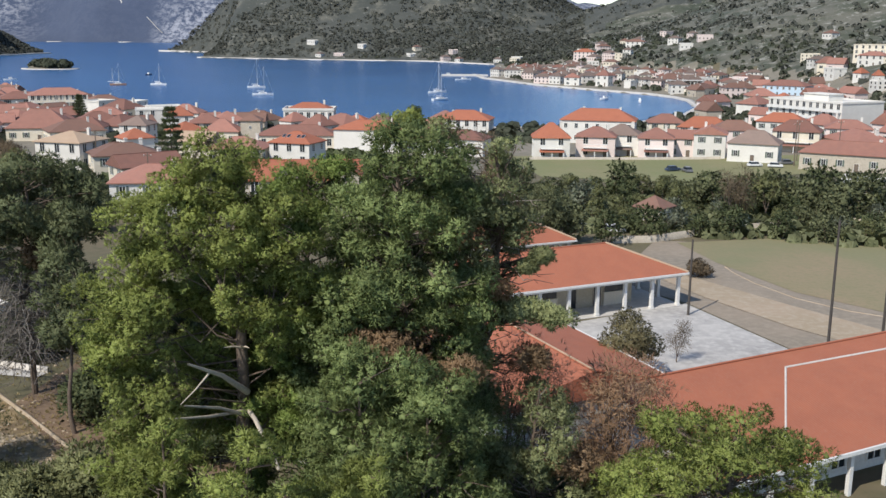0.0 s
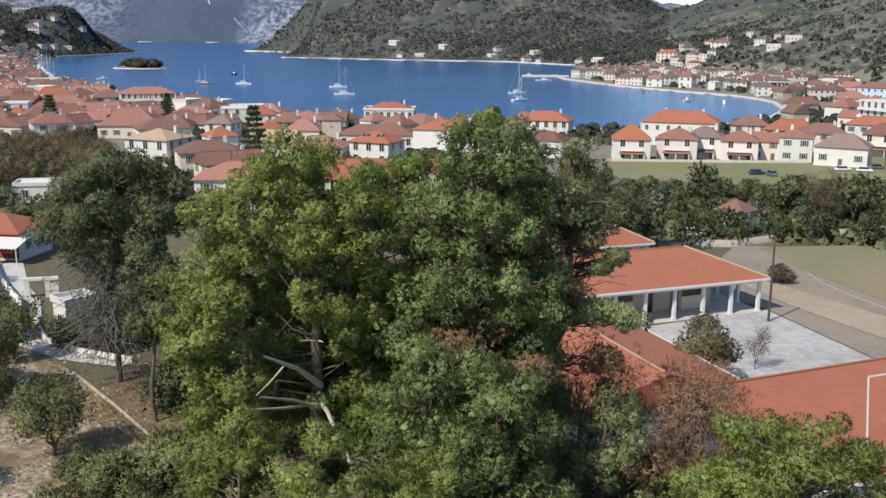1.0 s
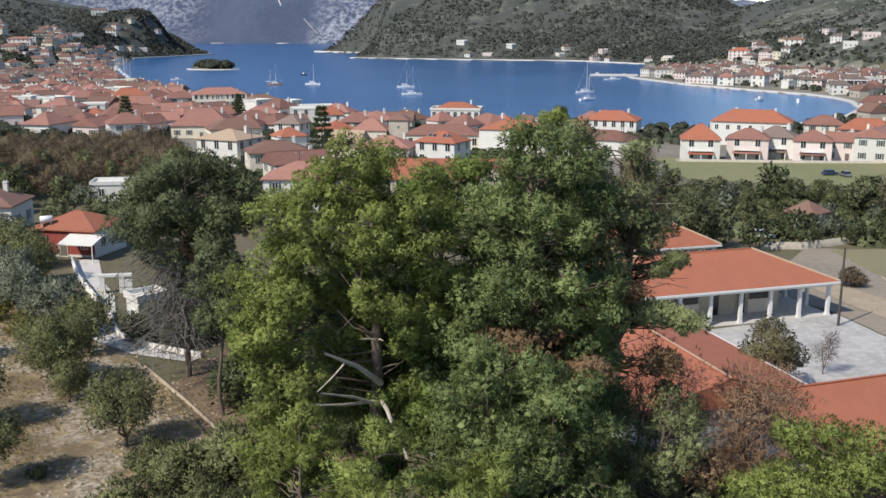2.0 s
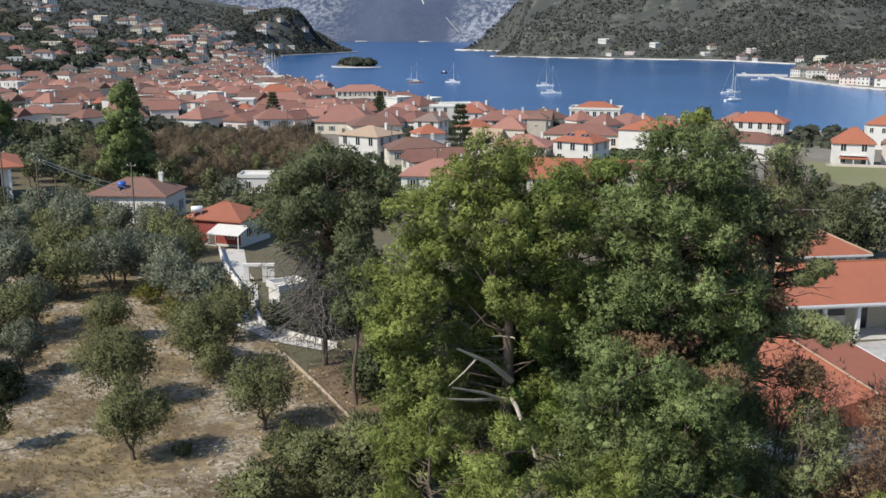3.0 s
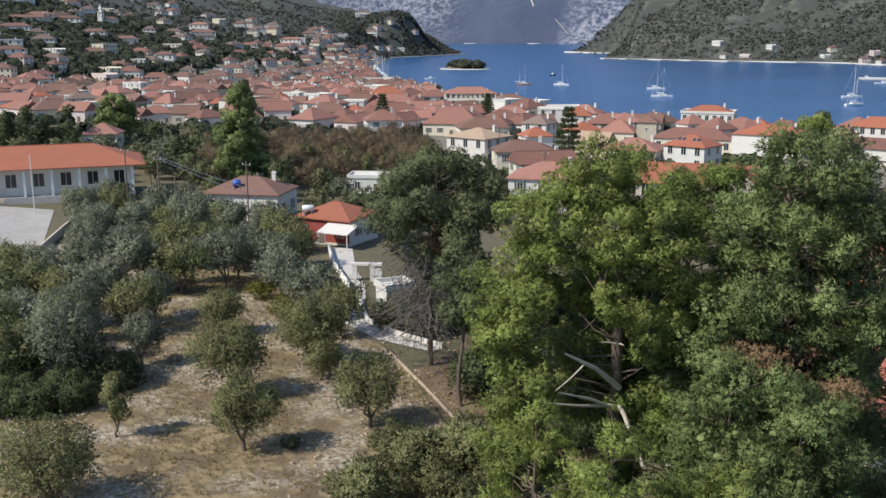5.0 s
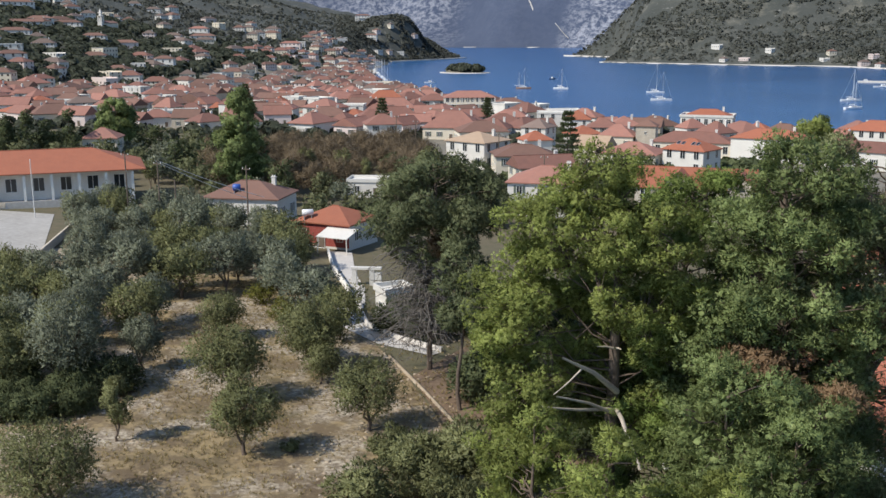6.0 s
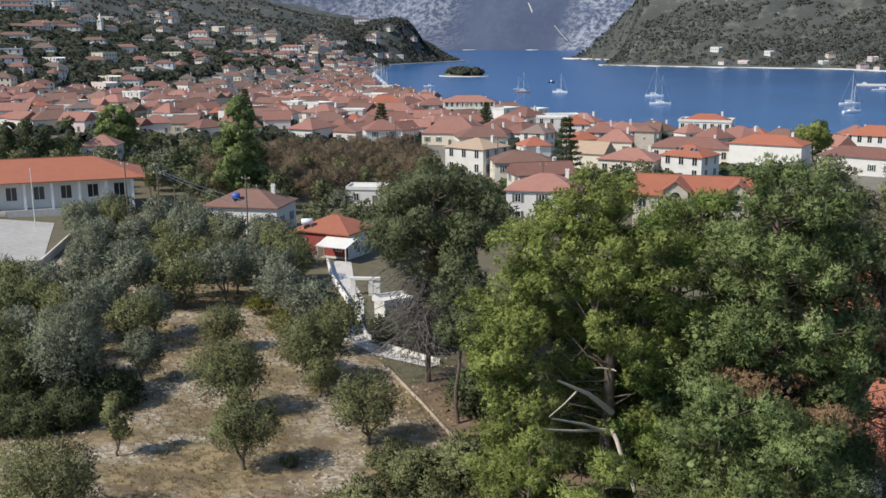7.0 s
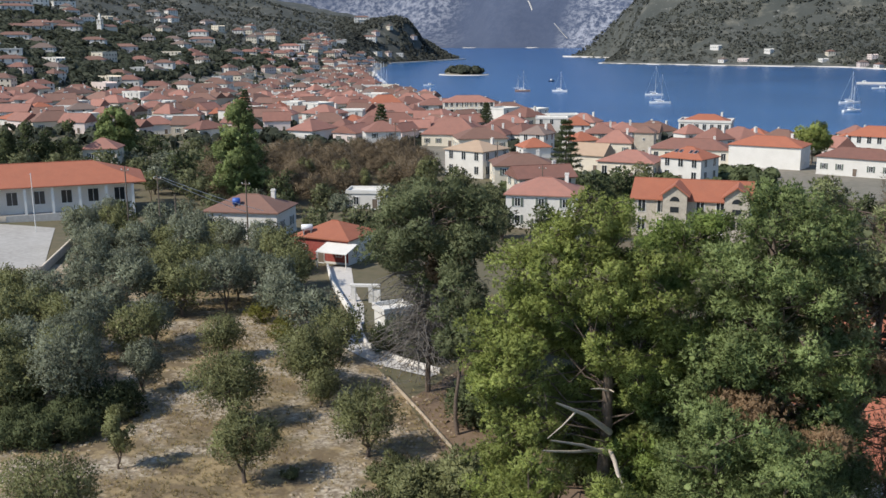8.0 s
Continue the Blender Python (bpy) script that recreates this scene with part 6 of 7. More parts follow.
pine("rounded green pine among the harbour roofs", -11, 318, 12.5, [(0.4, 3.6, 0, 0), (0.65, 5.0, 0, 0), (0.88, 3.6, 0, 0), (0.99, 1.2, 0, 0)], 40, 1.6, 50, M_PINE, 113, 0.8, 0.16, 5, 0.3, (0.2, 0), 0.2)


def tiered_pine(x, y, h, seed):
    """A tiered island pine: flat whorls of drooping boughs."""
    rng = np.random.RandomState(seed)
    e = new("island_pine")
    e.matrix_basis = pose(x, y, land1(x, y))
    tagged(e, "tiered dark island pine above the roofs", "tree", "island pines")
    pieces, at, way = [tube_np([(0, 0, 0), (0, 0, h)], [0.3, 0.03], 7)], [], []
    for lv in range(9):
        zz = h * (0.25 + 0.72 * lv / 8)
        ln = 0.24 * h * (1 - 0.85 * lv / 8) + 0.25
        for q in range(7):
            a = q * 0.897 + lv * 0.5
            end = np.array([ln * math.cos(a), ln * math.sin(a), zz + ln * 0.12])
            pieces.append(tube_np([(0, 0, zz), end], [0.07, 0.02], 4))
            for s in np.linspace(0.2, 1, 12):
                at.append(end * s + np.array([0, 0, zz * (1 - s)]))
                way.append([math.cos(a), math.sin(a), 0.5])
    part("trunk", mesh_np("trunk", *joined(pieces), M_BARK), e)
    v, f = blades(np.array(at), np.array(way), 0.9, 0.13, 6, 0.6, rng)
    part("crown", mesh_np("crown", v, f, M_LEAF), e)


tiered_pine(-66.6, 238, 16.0, 131)
tiered_pine(-165, 330, 13, 132)
tiered_pine(-143, 385, 12, 133)
tiered_pine(-260, 380, 14, 134)


# ---- the town ----
TAKEN = [(o.matrix_basis.translation.x, o.matrix_basis.translation.y, 14.0 if o.get("category") != "hotel" else 24.0) for o in scene.objects if o.parent is None and o.get("category") in ("house", "hotel", "hall", "tower", "school")]
protos = []
for i, (lab, w, d, h, st, rf, wm, rm, wn_, ch) in enumerate((
    ("white town house with red tiled hip roof", 12, 9.5, 4.4, 1, "hip", M_WHITE, M_TILE, W_PLAIN, 1),
    ("cream town house with faded red roof", 14, 11, 4.6, 1, "hip", M_CREAM, M_TILE, W_SHUT, 1),
    ("pink town house with tiled gable roof", 11, 9.5, 4.4, 1, "gable", M_PINK, M_TILE, W_SHUT, 1),
    ("long town house with weathered brown roof", 17, 11, 4.4, 1, "hip", M_CREAM, M_TILE_OLD, W_SHUT, 2),
    ("small white house with orange roof", 9, 8, 3.6, 1, "hip", M_WHITE, M_TILE_NEW, W_PLAIN, 0),
    ("white flat-roofed town house", 11, 9, 5.6, 2, "flat", M_WHITE, M_WHITE, W_PLAIN, 0),
    ("stone town house with old tiled roof", 11, 9.5, 4.6, 1, "gable", M_STONE, M_TILE_OLD, W_SHUT, 1),
    ("three-storey white house with red hip roof", 12, 10, 6.4, 2, "hip", M_WHITE, M_TILE, W_SHUT, 1),
)):
    x, y = ((-120, 330), (-150, 360), (-175, 395), (-200, 350), (-95, 300), (-215, 400), (-235, 360), (-150, 300))[i]
    protos.append(house(lab, x, y, facing(x, y, -15 + 9 * i % 40), w, d, h, st, rf, wm, rm, wn_, 4.2, rise=d * 0.33, chimneys=ch, group="town houses", sides=(0, 1) if i % 2 else (0, 3)))
    TAKEN.append((x, y, 9))
rng = np.random.RandomState(201)
FAR_HOUSES = []


def settle(n, az0, az1, r0, r1, s0, s1, zmax, gap, weights, tries=4000, keep=None, low=0.6, high=0.9, single=True, wide=1.0, roofs=(3, 4)):
    """Strew houses over a stretch of the town, clear of the water and of one another."""
    az, r = np.radians(rng.uniform(az0, az1, tries)), np.sqrt(rng.uniform(r0 * r0, r1 * r1, tries))
    x, y = -np.sin(az) * r, np.cos(az) * r
    d, z = shore(x, y), land(x, y)
    done = 0
    for xi, yi, di, zi in zip(x, y, d, z):
        if done >= n:
            break
        if not (s0 < di < s1 and zi < zmax and zi > 1) or (keep and not keep(xi, yi)):
            continue
        if any((xi - a) ** 2 + (yi - b) ** 2 < (gap * 0.5 + c * 0.55) ** 2 for a, b, c in TAKEN):
            continue
        TAKEN.append((xi, yi, gap))
        s = wide * rng.uniform(0.6, 1.15)
        k = int(rng.choice(len(protos), p=np.array(weights) / sum(weights)))
        turn = facing(xi, yi) + rng.choice((-50, -35, -15, 5, 30, 55)) + rng.uniform(-8, 8)
        if not single:
            FAR_HOUSES.append((xi, yi, zi - 0.1, turn, wide * rng.uniform(8, 15), math.sqrt(wide) * rng.uniform(7, 10), 6.2 * rng.uniform(low, high), int(rng.choice((0, 0, 1, 2))), int(rng.choice(roofs))))
            done += 1
            continue
        copy_thing(protos[k], pose(xi, yi, zi - 0.1, 0, 0, turn) @ Matrix.Diagonal((s * rng.uniform(0.95, 1.3), s * 1.05, rng.uniform(low, high), 1)))
        done += 1


RED = [4, 3, 4, 4, 3, 4, 4, 2]
PALE = [4, 3, 3, 1, 3, 2, 2, 2]
settle(165, 13.5, 48, 300, 640, 9, 400, 16, 10.6, RED, tries=7000, low=0.8, high=1.1, wide=1.05, keep=lambda x, y: math.hypot(x, y) > 325 and not (math.degrees(math.atan2(-x, y)) > 24 and math.hypot(x, y) < 345 + 2.2 * (math.degrees(math.atan2(-x, y)) - 24)))
settle(14, -1, 14, 318, 400, 8, 250, 14, 14, RED, low=0.8, high=1.05)
settle(40, -27, -4, 420, 760, 9, 200, 16, 16, PALE, low=0.9, high=1.3, keep=lambda x, y: x > 95)
settle(9, -30, -12, 290, 430, 30, 500, 14, 18, PALE, low=0.9, high=1.3, keep=lambda x, y: x > 125)
settle(115, 22, 48, 600, 1150, 9, 420, 26, 14, RED, low=0.5, high=0.8, single=False, wide=1.25, roofs=(3, 3, 4, 3, 4, 5, 0))
settle(60, 26, 50, 560, 1350, 60, 900, 95, 26, PALE, low=0.6, high=1.05, single=False, wide=1.4, roofs=(4, 5, 5, 0, 5, 4), keep=lambda x, y: waves2(np.array([x]), np.array([y]), 150, 41)[0] > -0.3)
settle(46, 22.5, 31, 1080, 1480, 8, 220, 45, 15, PALE, low=0.6, high=0.9, single=False, wide=1.2, roofs=(3, 4, 5, 4, 0))
settle(10, 20, 27, 1250, 1750, 25, 400, 60, 30, PALE, single=False, roofs=(5, 0, 4))
settle(95, -18, -2, 640, 1000, 8, 130, 22, 12, PALE, low=0.8, high=1.15, single=False, roofs=(4, 5, 5, 4, 3, 0))
settle(22, -30, -5, 560, 1250, 60, 400, 45, 26, PALE, low=0.6, high=0.95, single=False, roofs=(5, 4, 0, 5))
settle(12, -5, 9, 1250, 1600, 8, 60, 25, 26, PALE, low=0.6, high=0.9, single=False, roofs=(5, 0, 4))


def far_town():
    """The distant houses as one mesh: walls, hipped or flat roofs, windows and chimneys."""
    bm = bmesh.new()
    rs = np.random.RandomState(207)
    for x, y, z, turn, w, d, h, wall, kind in FAR_HOUSES:
        first = len(bm.verts)
        box(bm, -w / 2, w / 2, -d / 2, d / 2, -3, h, wall)
        if kind:
            a, b2, rise = w / 2 + 0.5, d / 2 + 0.5, min(w, d) * 0.31
            r = max(a - b2, 0.05)
            c = [bm.verts.new(p) for p in ((-a, -b2, h), (a, -b2, h), (a, b2, h), (-a, b2, h), (-r, 0, h + rise), (r, 0, h + rise))]
            for f in ((0, 1, 5, 4), (2, 3, 4, 5), (1, 2, 5), (3, 0, 4), (3, 2, 1, 0)):
                bm.faces.new([c[i] for i in f]).material_index = kind
            box(bm, w * 0.2, w * 0.2 + 0.7, 0.6, 1.3, h, h + rise + 0.7, 0)
        else:
            box(bm, -w / 2, w / 2, -d / 2, -d / 2 + 0.25, h, h + 0.8, wall)
            box(bm, -w / 2, w / 2, d / 2 - 0.25, d / 2, h, h + 0.8, wall)
        n = max(2, int(w / 3))
        for s in range(2 if h > 4.4 else 1):
            for i in range(n):
                u = (i - (n - 1) / 2) * w / n
                box(bm, u - 0.5, u + 0.5, -d / 2 - 0.06, -d / 2 + 0.05, s * h / 2 + 0.9, s * h / 2 + 2.2, 6)
            for i in range(2):
                u = (i - 0.5) * d / 2
                for sx in (-1, 1):
                    box(bm, sx * w / 2 - 0.06, sx * w / 2 + 0.06, u - 0.5, u + 0.5, s * h / 2 + 0.9, s * h / 2 + 2.2, 6)
        bm.verts.ensure_lookup_table()
        m = pose(x, y, z, 0, 0, turn)
        for i in range(first, len(bm.verts)):
            bm.verts[i].co = m @ bm.verts[i].co
    me = mesh_bm("far_town", bm, [M_WHITE, M_CREAM, M_PINK, M_TILE, M_TILE_OLD, M_TILE_GREY, M_GLASS])
    tagged(new("far_town", me), "distant pale houses with red roofs across the town slopes", "houses", kind="stuff")


far_town()

# church on the left hillside
cx, cy = -663, 748
ch = house("white hillside church with tiled roof", cx, cy, facing(cx, cy, 60), 20, 9, 8, 1, "gable", M_CREAM, M_TILE_OLD, W_TALL, 4.5, chimneys=0, name="church", category="church")
bm = bmesh.new()
box(bm, -2.2, 2.2, -2.2, 2.2, -3, 10)
bell = part("bell_tower", mesh_bm("bell_tower", bm, M_WHITE), ch, pose(-13, 0, 0))
for nm, a, z0, z1 in (("cornice", 2.5, 10, 10.5), ("cornice", 2.4, 14, 14.6), ("lantern", 1.1, 14.6, 17)):
    bm = bmesh.new()
    box(bm, -a, a, -a, a, z0, z1)
    part(nm, mesh_bm(nm, bm, M_WHITE), bell)
for sx in (-1.6, 1.6):
    for sy in (-1.6, 1.6):
        bm = bmesh.new()
        box(bm, sx - 0.5, sx + 0.5, sy - 0.5, sy + 0.5, 10.5, 14)
        part("pier", mesh_bm("pier", bm, M_WHITE), bell)
bm = bmesh.new()
v = [bm.verts.new((1.3 * sx, 1.3 * sy, 17)) for sx, sy in ((-1, -1), (1, -1), (1, 1), (-1, 1))]
p = bm.verts.new((0, 0, 21))
bm.faces.new(v[::-1])
for i in range(4):
    bm.faces.new((v[i], v[(i + 1) % 4], p))
part("spire", mesh_bm("spire", bm, M_WHITE), bell)

# ---- woods and scrub on the hills ----
def scrub(name, label, n, az0, az1, r0, r1, test, lo, hi, mat, seed, k=7):
    rs = np.random.RandomState(seed)
    az, r = np.radians(rs.uniform(az0, az1, n * 6)), rs.uniform(r0, r1, n * 6)
    x, y = -np.sin(az) * r, np.cos(az) * r
    d, z = shore(x, y), land(x, y)
    ok = test(x, y, d, z)
    for a, b, c in TAKEN:
        ok &= (x - a) ** 2 + (y - b) ** 2 > (c * 0.55) ** 2
    x, y, z = x[ok][:n], y[ok][:n], z[ok][:n]
    s = rs.uniform(lo, hi, len(x))
    c = np.column_stack([x, y, z + s * 0.12])
    dirs = unit(rs.normal(0, 1, (len(x) * k, 3)) * np.array([1, 1, 0.6]) + np.array([0, 0, 0.3]))
    at = np.repeat(c, k, 0) + dirs * np.repeat(s, k)[:, None] * 0.42
    side = unit(np.cross(dirs, rs.normal(0, 1, dirs.shape)))
    oth = np.cross(dirs, side)
    w = np.repeat(s, k)[:, None] * 0.34 * rs.uniform(0.7, 1.3, (len(at), 1))
    v = np.stack([at - side * w, at - oth * w * 0.8 + dirs * w * 0.3, at + side * w, at + oth * w * 0.8 + dirs * w * 0.3], 1).reshape(-1, 3)
    nrm = np.repeat(unit(dirs * 0.6 + np.array([0, 0, 0.55])), 4, 0)
    fc = np.arange(len(v)).reshape(-1, 4)
    back = np.einsum("ij,ij->i", np.cross(v[fc[:, 1]] - v[fc[:, 0]], v[fc[:, 2]] - v[fc[:, 0]]), nrm[::4]) < 0
    fc[back] = fc[back][:, ::-1]
    ob = new(name, mesh_np(name, v, fc, mat, normals=nrm))
    tagged(ob, label, "scrub", kind="stuff")


scrub("hillside_scrub", "dark green scrub and olive trees on limestone slopes", 8000, 18, 55, 540, 2000, lambda x, y, d, z: (z > 13) & (y < 2400) & (waves2(x, y, 120, 21) + 0.5 * waves2(x, y, 37, 22) > -0.9), 3.0, 7.0, M_SCRUB, 301)
scrub("right_hill_scrub", "dark green scrub on a rocky slope", 5000, -36, 2, 500, 2000, lambda x, y, d, z: (z > 11) & (waves2(x, y, 90, 23) + 0.6 * waves2(x, y, 31, 24) > -0.35), 2.6, 7.0, M_SCRUB, 302)
scrub("peninsula_scrub", "dense green scrub on the wooded peninsula", 11000, -8, 16, 1240, 2300, lambda x, y, d, z: (z > 3) & (waves2(x, y, 110, 25) + 0.5 * waves2(x, y, 33, 26) > -1.0 + 1.15 * smooth_step(20, 100, z)), 3.0, 6.5, M_SCRUB, 303)
scrub("headland_scrub", "dark dense scrub on the headland", 5200, 18, 29, 1250, 1900, lambda x, y, d, z: (z > 2.5) & (d > 3), 3.5, 8.0, M_SCRUB, 308)
scrub("town_trees", "garden trees between the town roofs", 3000, -27, 50, 330, 1450, lambda x, y, d, z: (d > 9) & (z < 45) & (z > 1), 2.6, 6.0, M_LEAF_FAR, 304, 16)
scrub("slope_trees", "dark evergreen trees among the hillside villas", 2300, 24, 50, 540, 1080, lambda x, y, d, z: (z > 12) & (z < 75) & (waves2(x, y, 80, 27) > -0.5), 5.0, 10.0, M_LEAF_FAR, 307, 18)
scrub("hedge_undergrowth", "dark low growth under the trees behind the pitch", 900, -30, 2, 160, 214, lambda x, y, d, z: y > 120, 1.6, 3.4, M_HEDGE, 311, 14)
scrub("garden_growth", "green garden shrubs between the houses", 420, 4, 20, 196, 285, lambda x, y, d, z: (waves2(x, y, 40, 28) > -0.6), 2.0, 4.6, M_LEAF, 312, 16)
scrub("islet_trees", "low green trees on the islet", 90, 20, 24, 1080, 1150, lambda x, y, d, z: (z > 3.0) & (d < 0), 4.0, 8.5, M_LEAF_FAR, 305, 24)
rs = np.random.RandomState(306)
az, r = np.radians(rs.uniform(18, 58, 21000)), np.sqrt(rs.uniform(38 ** 2, 125 ** 2, 21000))
x, y = -np.sin(az) * r, np.cos(az) * r
ok = (-x > 16) & (waves2(x, y, 16, 7) + rs.normal(0, 0.35, len(x)) > -0.1)
x, y = x[ok], y[ok]
tufts = blades(np.column_stack([x, y, land(x, y) + 0.03]), np.tile([0.0, 0.0, 1.0], (len(x), 1)), 0.30, 0.03, 7, 0.5, rs)
tagged(new("dry_grass", mesh_np("dry_grass", *tufts, M_STRAW)), "straw-coloured tufts of dry grass in the grove", "grass", kind="stuff")
rs = np.random.RandomState(310)
bmv, bmf = [], []
for i in range(3000):
    az, r = math.radians(rs.uniform(22, 55)), rs.uniform(42, 105)
    x, y = -math.sin(az) * r, math.cos(az) * r
    if -x < 16 or waves2(np.array([x]), np.array([y]), 14, 9)[0] < 0.1:
        continue
    s = rs.uniform(0.05, 0.19)
    z = land1(x, y) + 0.05
    n = len(bmv)
    bmv += [(x + s * rs.uniform(0.6, 1.3) * a, y + s * rs.uniform(0.6, 1.3) * b, z + s * c * 0.5) for a, b, c in ((-1, -1, -0.4), (1, -1, -0.4), (1, 1, -0.4), (-1, 1, -0.4), (-0.6, -0.6, 1), (0.6, -0.7, 0.9), (0.7, 0.6, 1), (-0.6, 0.7, 0.8))]
    bmf += [[n + q for q in f] for f in ((4, 5, 6, 7), (0, 1, 5, 4), (1, 2, 6, 5), (2, 3, 7, 6), (3, 0, 4, 7))]
tagged(new("field_stones", mesh_np("field_stones", bmv, bmf, M_DIRT)), "pale loose limestone on the grove soil", "stones", kind="stuff")

# ---- boats ----
def hull_mesh(L, beam, free, mats):
    """A boat's hull with flared bow, transom and deck."""
    bm = bmesh.new()
    rings = []
    for t, wd, kz in ((0.0, 0.62, 0.0), (0.18, 0.85, -0.05), (0.45, 1.0, -0.08), (0.7, 0.82, -0.02), (0.88, 0.45, 0.08), (1.0, 0.03, 0.2)):
        xx = (t - 0.5) * L
        rings.append([bm.verts.new((xx, s * beam / 2 * wd * q, zz)) for s, q, zz in ((-1, 1, free * (1 + kz)), (-1, 0.8, 0.1), (-1, 0.1, -0.35), (1, 0.1, -0.35), (1, 0.8, 0.1), (1, 1, free * (1 + kz)))])
    for a, b in zip(rings, rings[1:]):
        for i in range(6):
            bm.faces.new((a[i], a[(i + 1) % 6], b[(i + 1) % 6], b[i]))
    bm.faces.new(rings[0][::-1]), bm.faces.new(rings[-1])
    return mesh_bm("hull", bm, mats)


def sailboat(x, y, L, turn, mast, label, masts=1, mat=None):
    e = new("sailboat")
    e.matrix_basis = pose(x, y, 0, 0, 0, turn)
    tagged(e, label, "sailboat", "moored boats")
    part("hull", hull_mesh(L, L * 0.3, 1.25, mat or M_BOAT), e)
    bm = bmesh.new()
    v = box(bm, -L * 0.22, L * 0.2, -L * 0.09, L * 0.09, 1.1, 1.9)
    for q in v[4:]:
        q.co.x *= 0.86
        q.co.y *= 0.8
    part("cabin", mesh_bm("cabin", bm, M_BOAT), e)
    for s in (-1, 1):
        bm = bmesh.new()
        box(bm, -L * 0.15, L * 0.12, s * L * 0.088 - 0.02, s * L * 0.088 + 0.02, 1.4, 1.65)
        part("cabin_window", mesh_bm("cabin_window", bm, M_GLASS), e)
    for i in range(masts):
        mx = L * (0.06 - 0.36 * i)
        mh = mast * (1 - 0.22 * i)
        v, f = tube_np([(mx, 0, 1.0), (mx, 0, mh)], [0.12, 0.08], 6)
        part("mast", mesh_np("mast", v, f, M_BOAT), e)
        v, f = tube_np([(mx, 0, 2.6), (mx - L * 0.33, 0, 2.7)], [0.22, 0.16], 6)
        part("boom", mesh_np("boom", v, f, M_BOAT), e, None, "boom with furled white sail")
        for a in ((L * 0.48, 0), (-L * 0.48, 0), (mx, L * 0.13), (mx, -L * 0.13)):
            v, f = tube_np([(a[0], a[1], 1.2), (mx, 0, mh * 0.97)], [0.05, 0.05], 4)
            part("stay", mesh_np("stay", v, f, M_METAL), e)
    return e


sailboat(-116, 631, 13.5, 8, 18.5, "white sailing yacht at anchor on the bay")
sailboat(-136, 715, 13, 5, 21, "white sailing yacht at anchor on the bay")
sailboat(-2, 594, 12, 40, 15, "white catamaran-like yacht at anchor")
sailboat(-4, 667, 13, 20, 20, "tall-masted white yacht at anchor")
sailboat(-244, 738, 12, 10, 16, "wooden two-masted sailing boat at anchor", 2, two_scale("varnished_hull", (0.35, 0.16, 0.09), (0.42, 0.22, 0.13), (0.5, 0.4, 0.32), 0.5, 3.0, 0.5, 0.05, 0.01))
sailboat(-215, 743, 12.5, -10, 16, "white sailing boat at anchor on the bay")
for i in range(9):
    t = (i + 0.3 * (i % 3)) / 8
    sailboat(-395 - 150 * t + 6, 790 + 270 * t, 11 + (i * 7 % 4), 115 + (i * 13 % 17), 15 + (i * 5 % 6), "white yacht moored stern-to along the town quay")


def motorboat(x, y, L, turn, label, mat):
    e = new("motorboat")
    e.matrix_basis = pose(x, y, 0, 0, 0, turn)
    tagged(e, label, "motorboat", "moored boats")
    part("hull", hull_mesh(L, L * 0.32, 1.1, mat), e)
    bm = bmesh.new()
    v = box(bm, -L * 0.1, L * 0.2, -L * 0.11, L * 0.11, 0.9, 2.4)
    for q in v[4:]:
        q.co.x = q.co.x * 0.75 - 0.2
    part("cabin", mesh_bm("cabin", bm, M_BOAT), e)
    bm = bmesh.new()
    box(bm, -L * 0.06, L * 0.13, -L * 0.112, L * 0.112, 1.6, 2.05)
    part("windscreen", mesh_bm("windscreen", bm, M_GLASS), e)


motorboat(17, 855, 14, 10, "white motor cruiser at anchor", M_BOAT)
motorboat(-272, 910, 8, 60, "dark blue launch at anchor", two_scale("navy_paint", (0.02, 0.04, 0.10), (0.03, 0.05, 0.12), (0.05, 0.07, 0.12), 0.5, 3.0, 0.4, 0.02, 0.01))
motorboat(-352, 800, 10, 20, "white motor cruiser near the quay", M_BOAT)
motorboat(4, 950, 12, 0, "white boat lying at the pier", M_BOAT)
motorboat(118, 590, 6, 80, "small white boat near the quay", M_BOAT)
motorboat(100, 610, 6, 30, "small white boat near the quay", M_BOAT)

# ---- parked cars ----
def car(x, y, turn, paint, label):
    """A small parked hatchback: shell, glasshouse and four wheels."""
    e = new("car")
    e.matrix_basis = pose(x, y, land1(x, y) + 0.06, 0, 0, turn)
    tagged(e, label, "car", "parked cars")
    bm = bmesh.new()
    v = box(bm, -2.0, 2.0, -0.85, 0.85, 0.3, 0.85)
    for q in v[4:]:
        q.co.x *= 0.94
        q.co.y *= 0.95
    bmesh.ops.bevel(bm, geom=bm.edges[:], offset=0.08, segments=2, affect="EDGES")
    part("body", mesh_bm("body", bm, paint), e)
    bm = bmesh.new()
    v = box(bm, -1.55, 1.05, -0.76, 0.76, 0.84, 1.38)
    for q in v[4:]:
        q.co.x = q.co.x * 0.72 - 0.1
        q.co.y *= 0.84
    part("glasshouse", mesh_bm("glasshouse", bm, M_GLASS), e, None, "dark car windows")
    bm = bmesh.new()
    box(bm, -1.2, 0.66, -0.64, 0.64, 1.38, 1.45)
    part("roof", mesh_bm("roof", bm, paint), e)
    for wx in (-1.25, 1.25):
        for wy in (-0.8, 0.8):
            v, f = tube_np([(wx, wy - 0.1, 0.32), (wx, wy + 0.1, 0.32)], [0.32, 0.32], 12)
            part("wheel", mesh_np("wheel", v, f, M_SHUTTER), e)


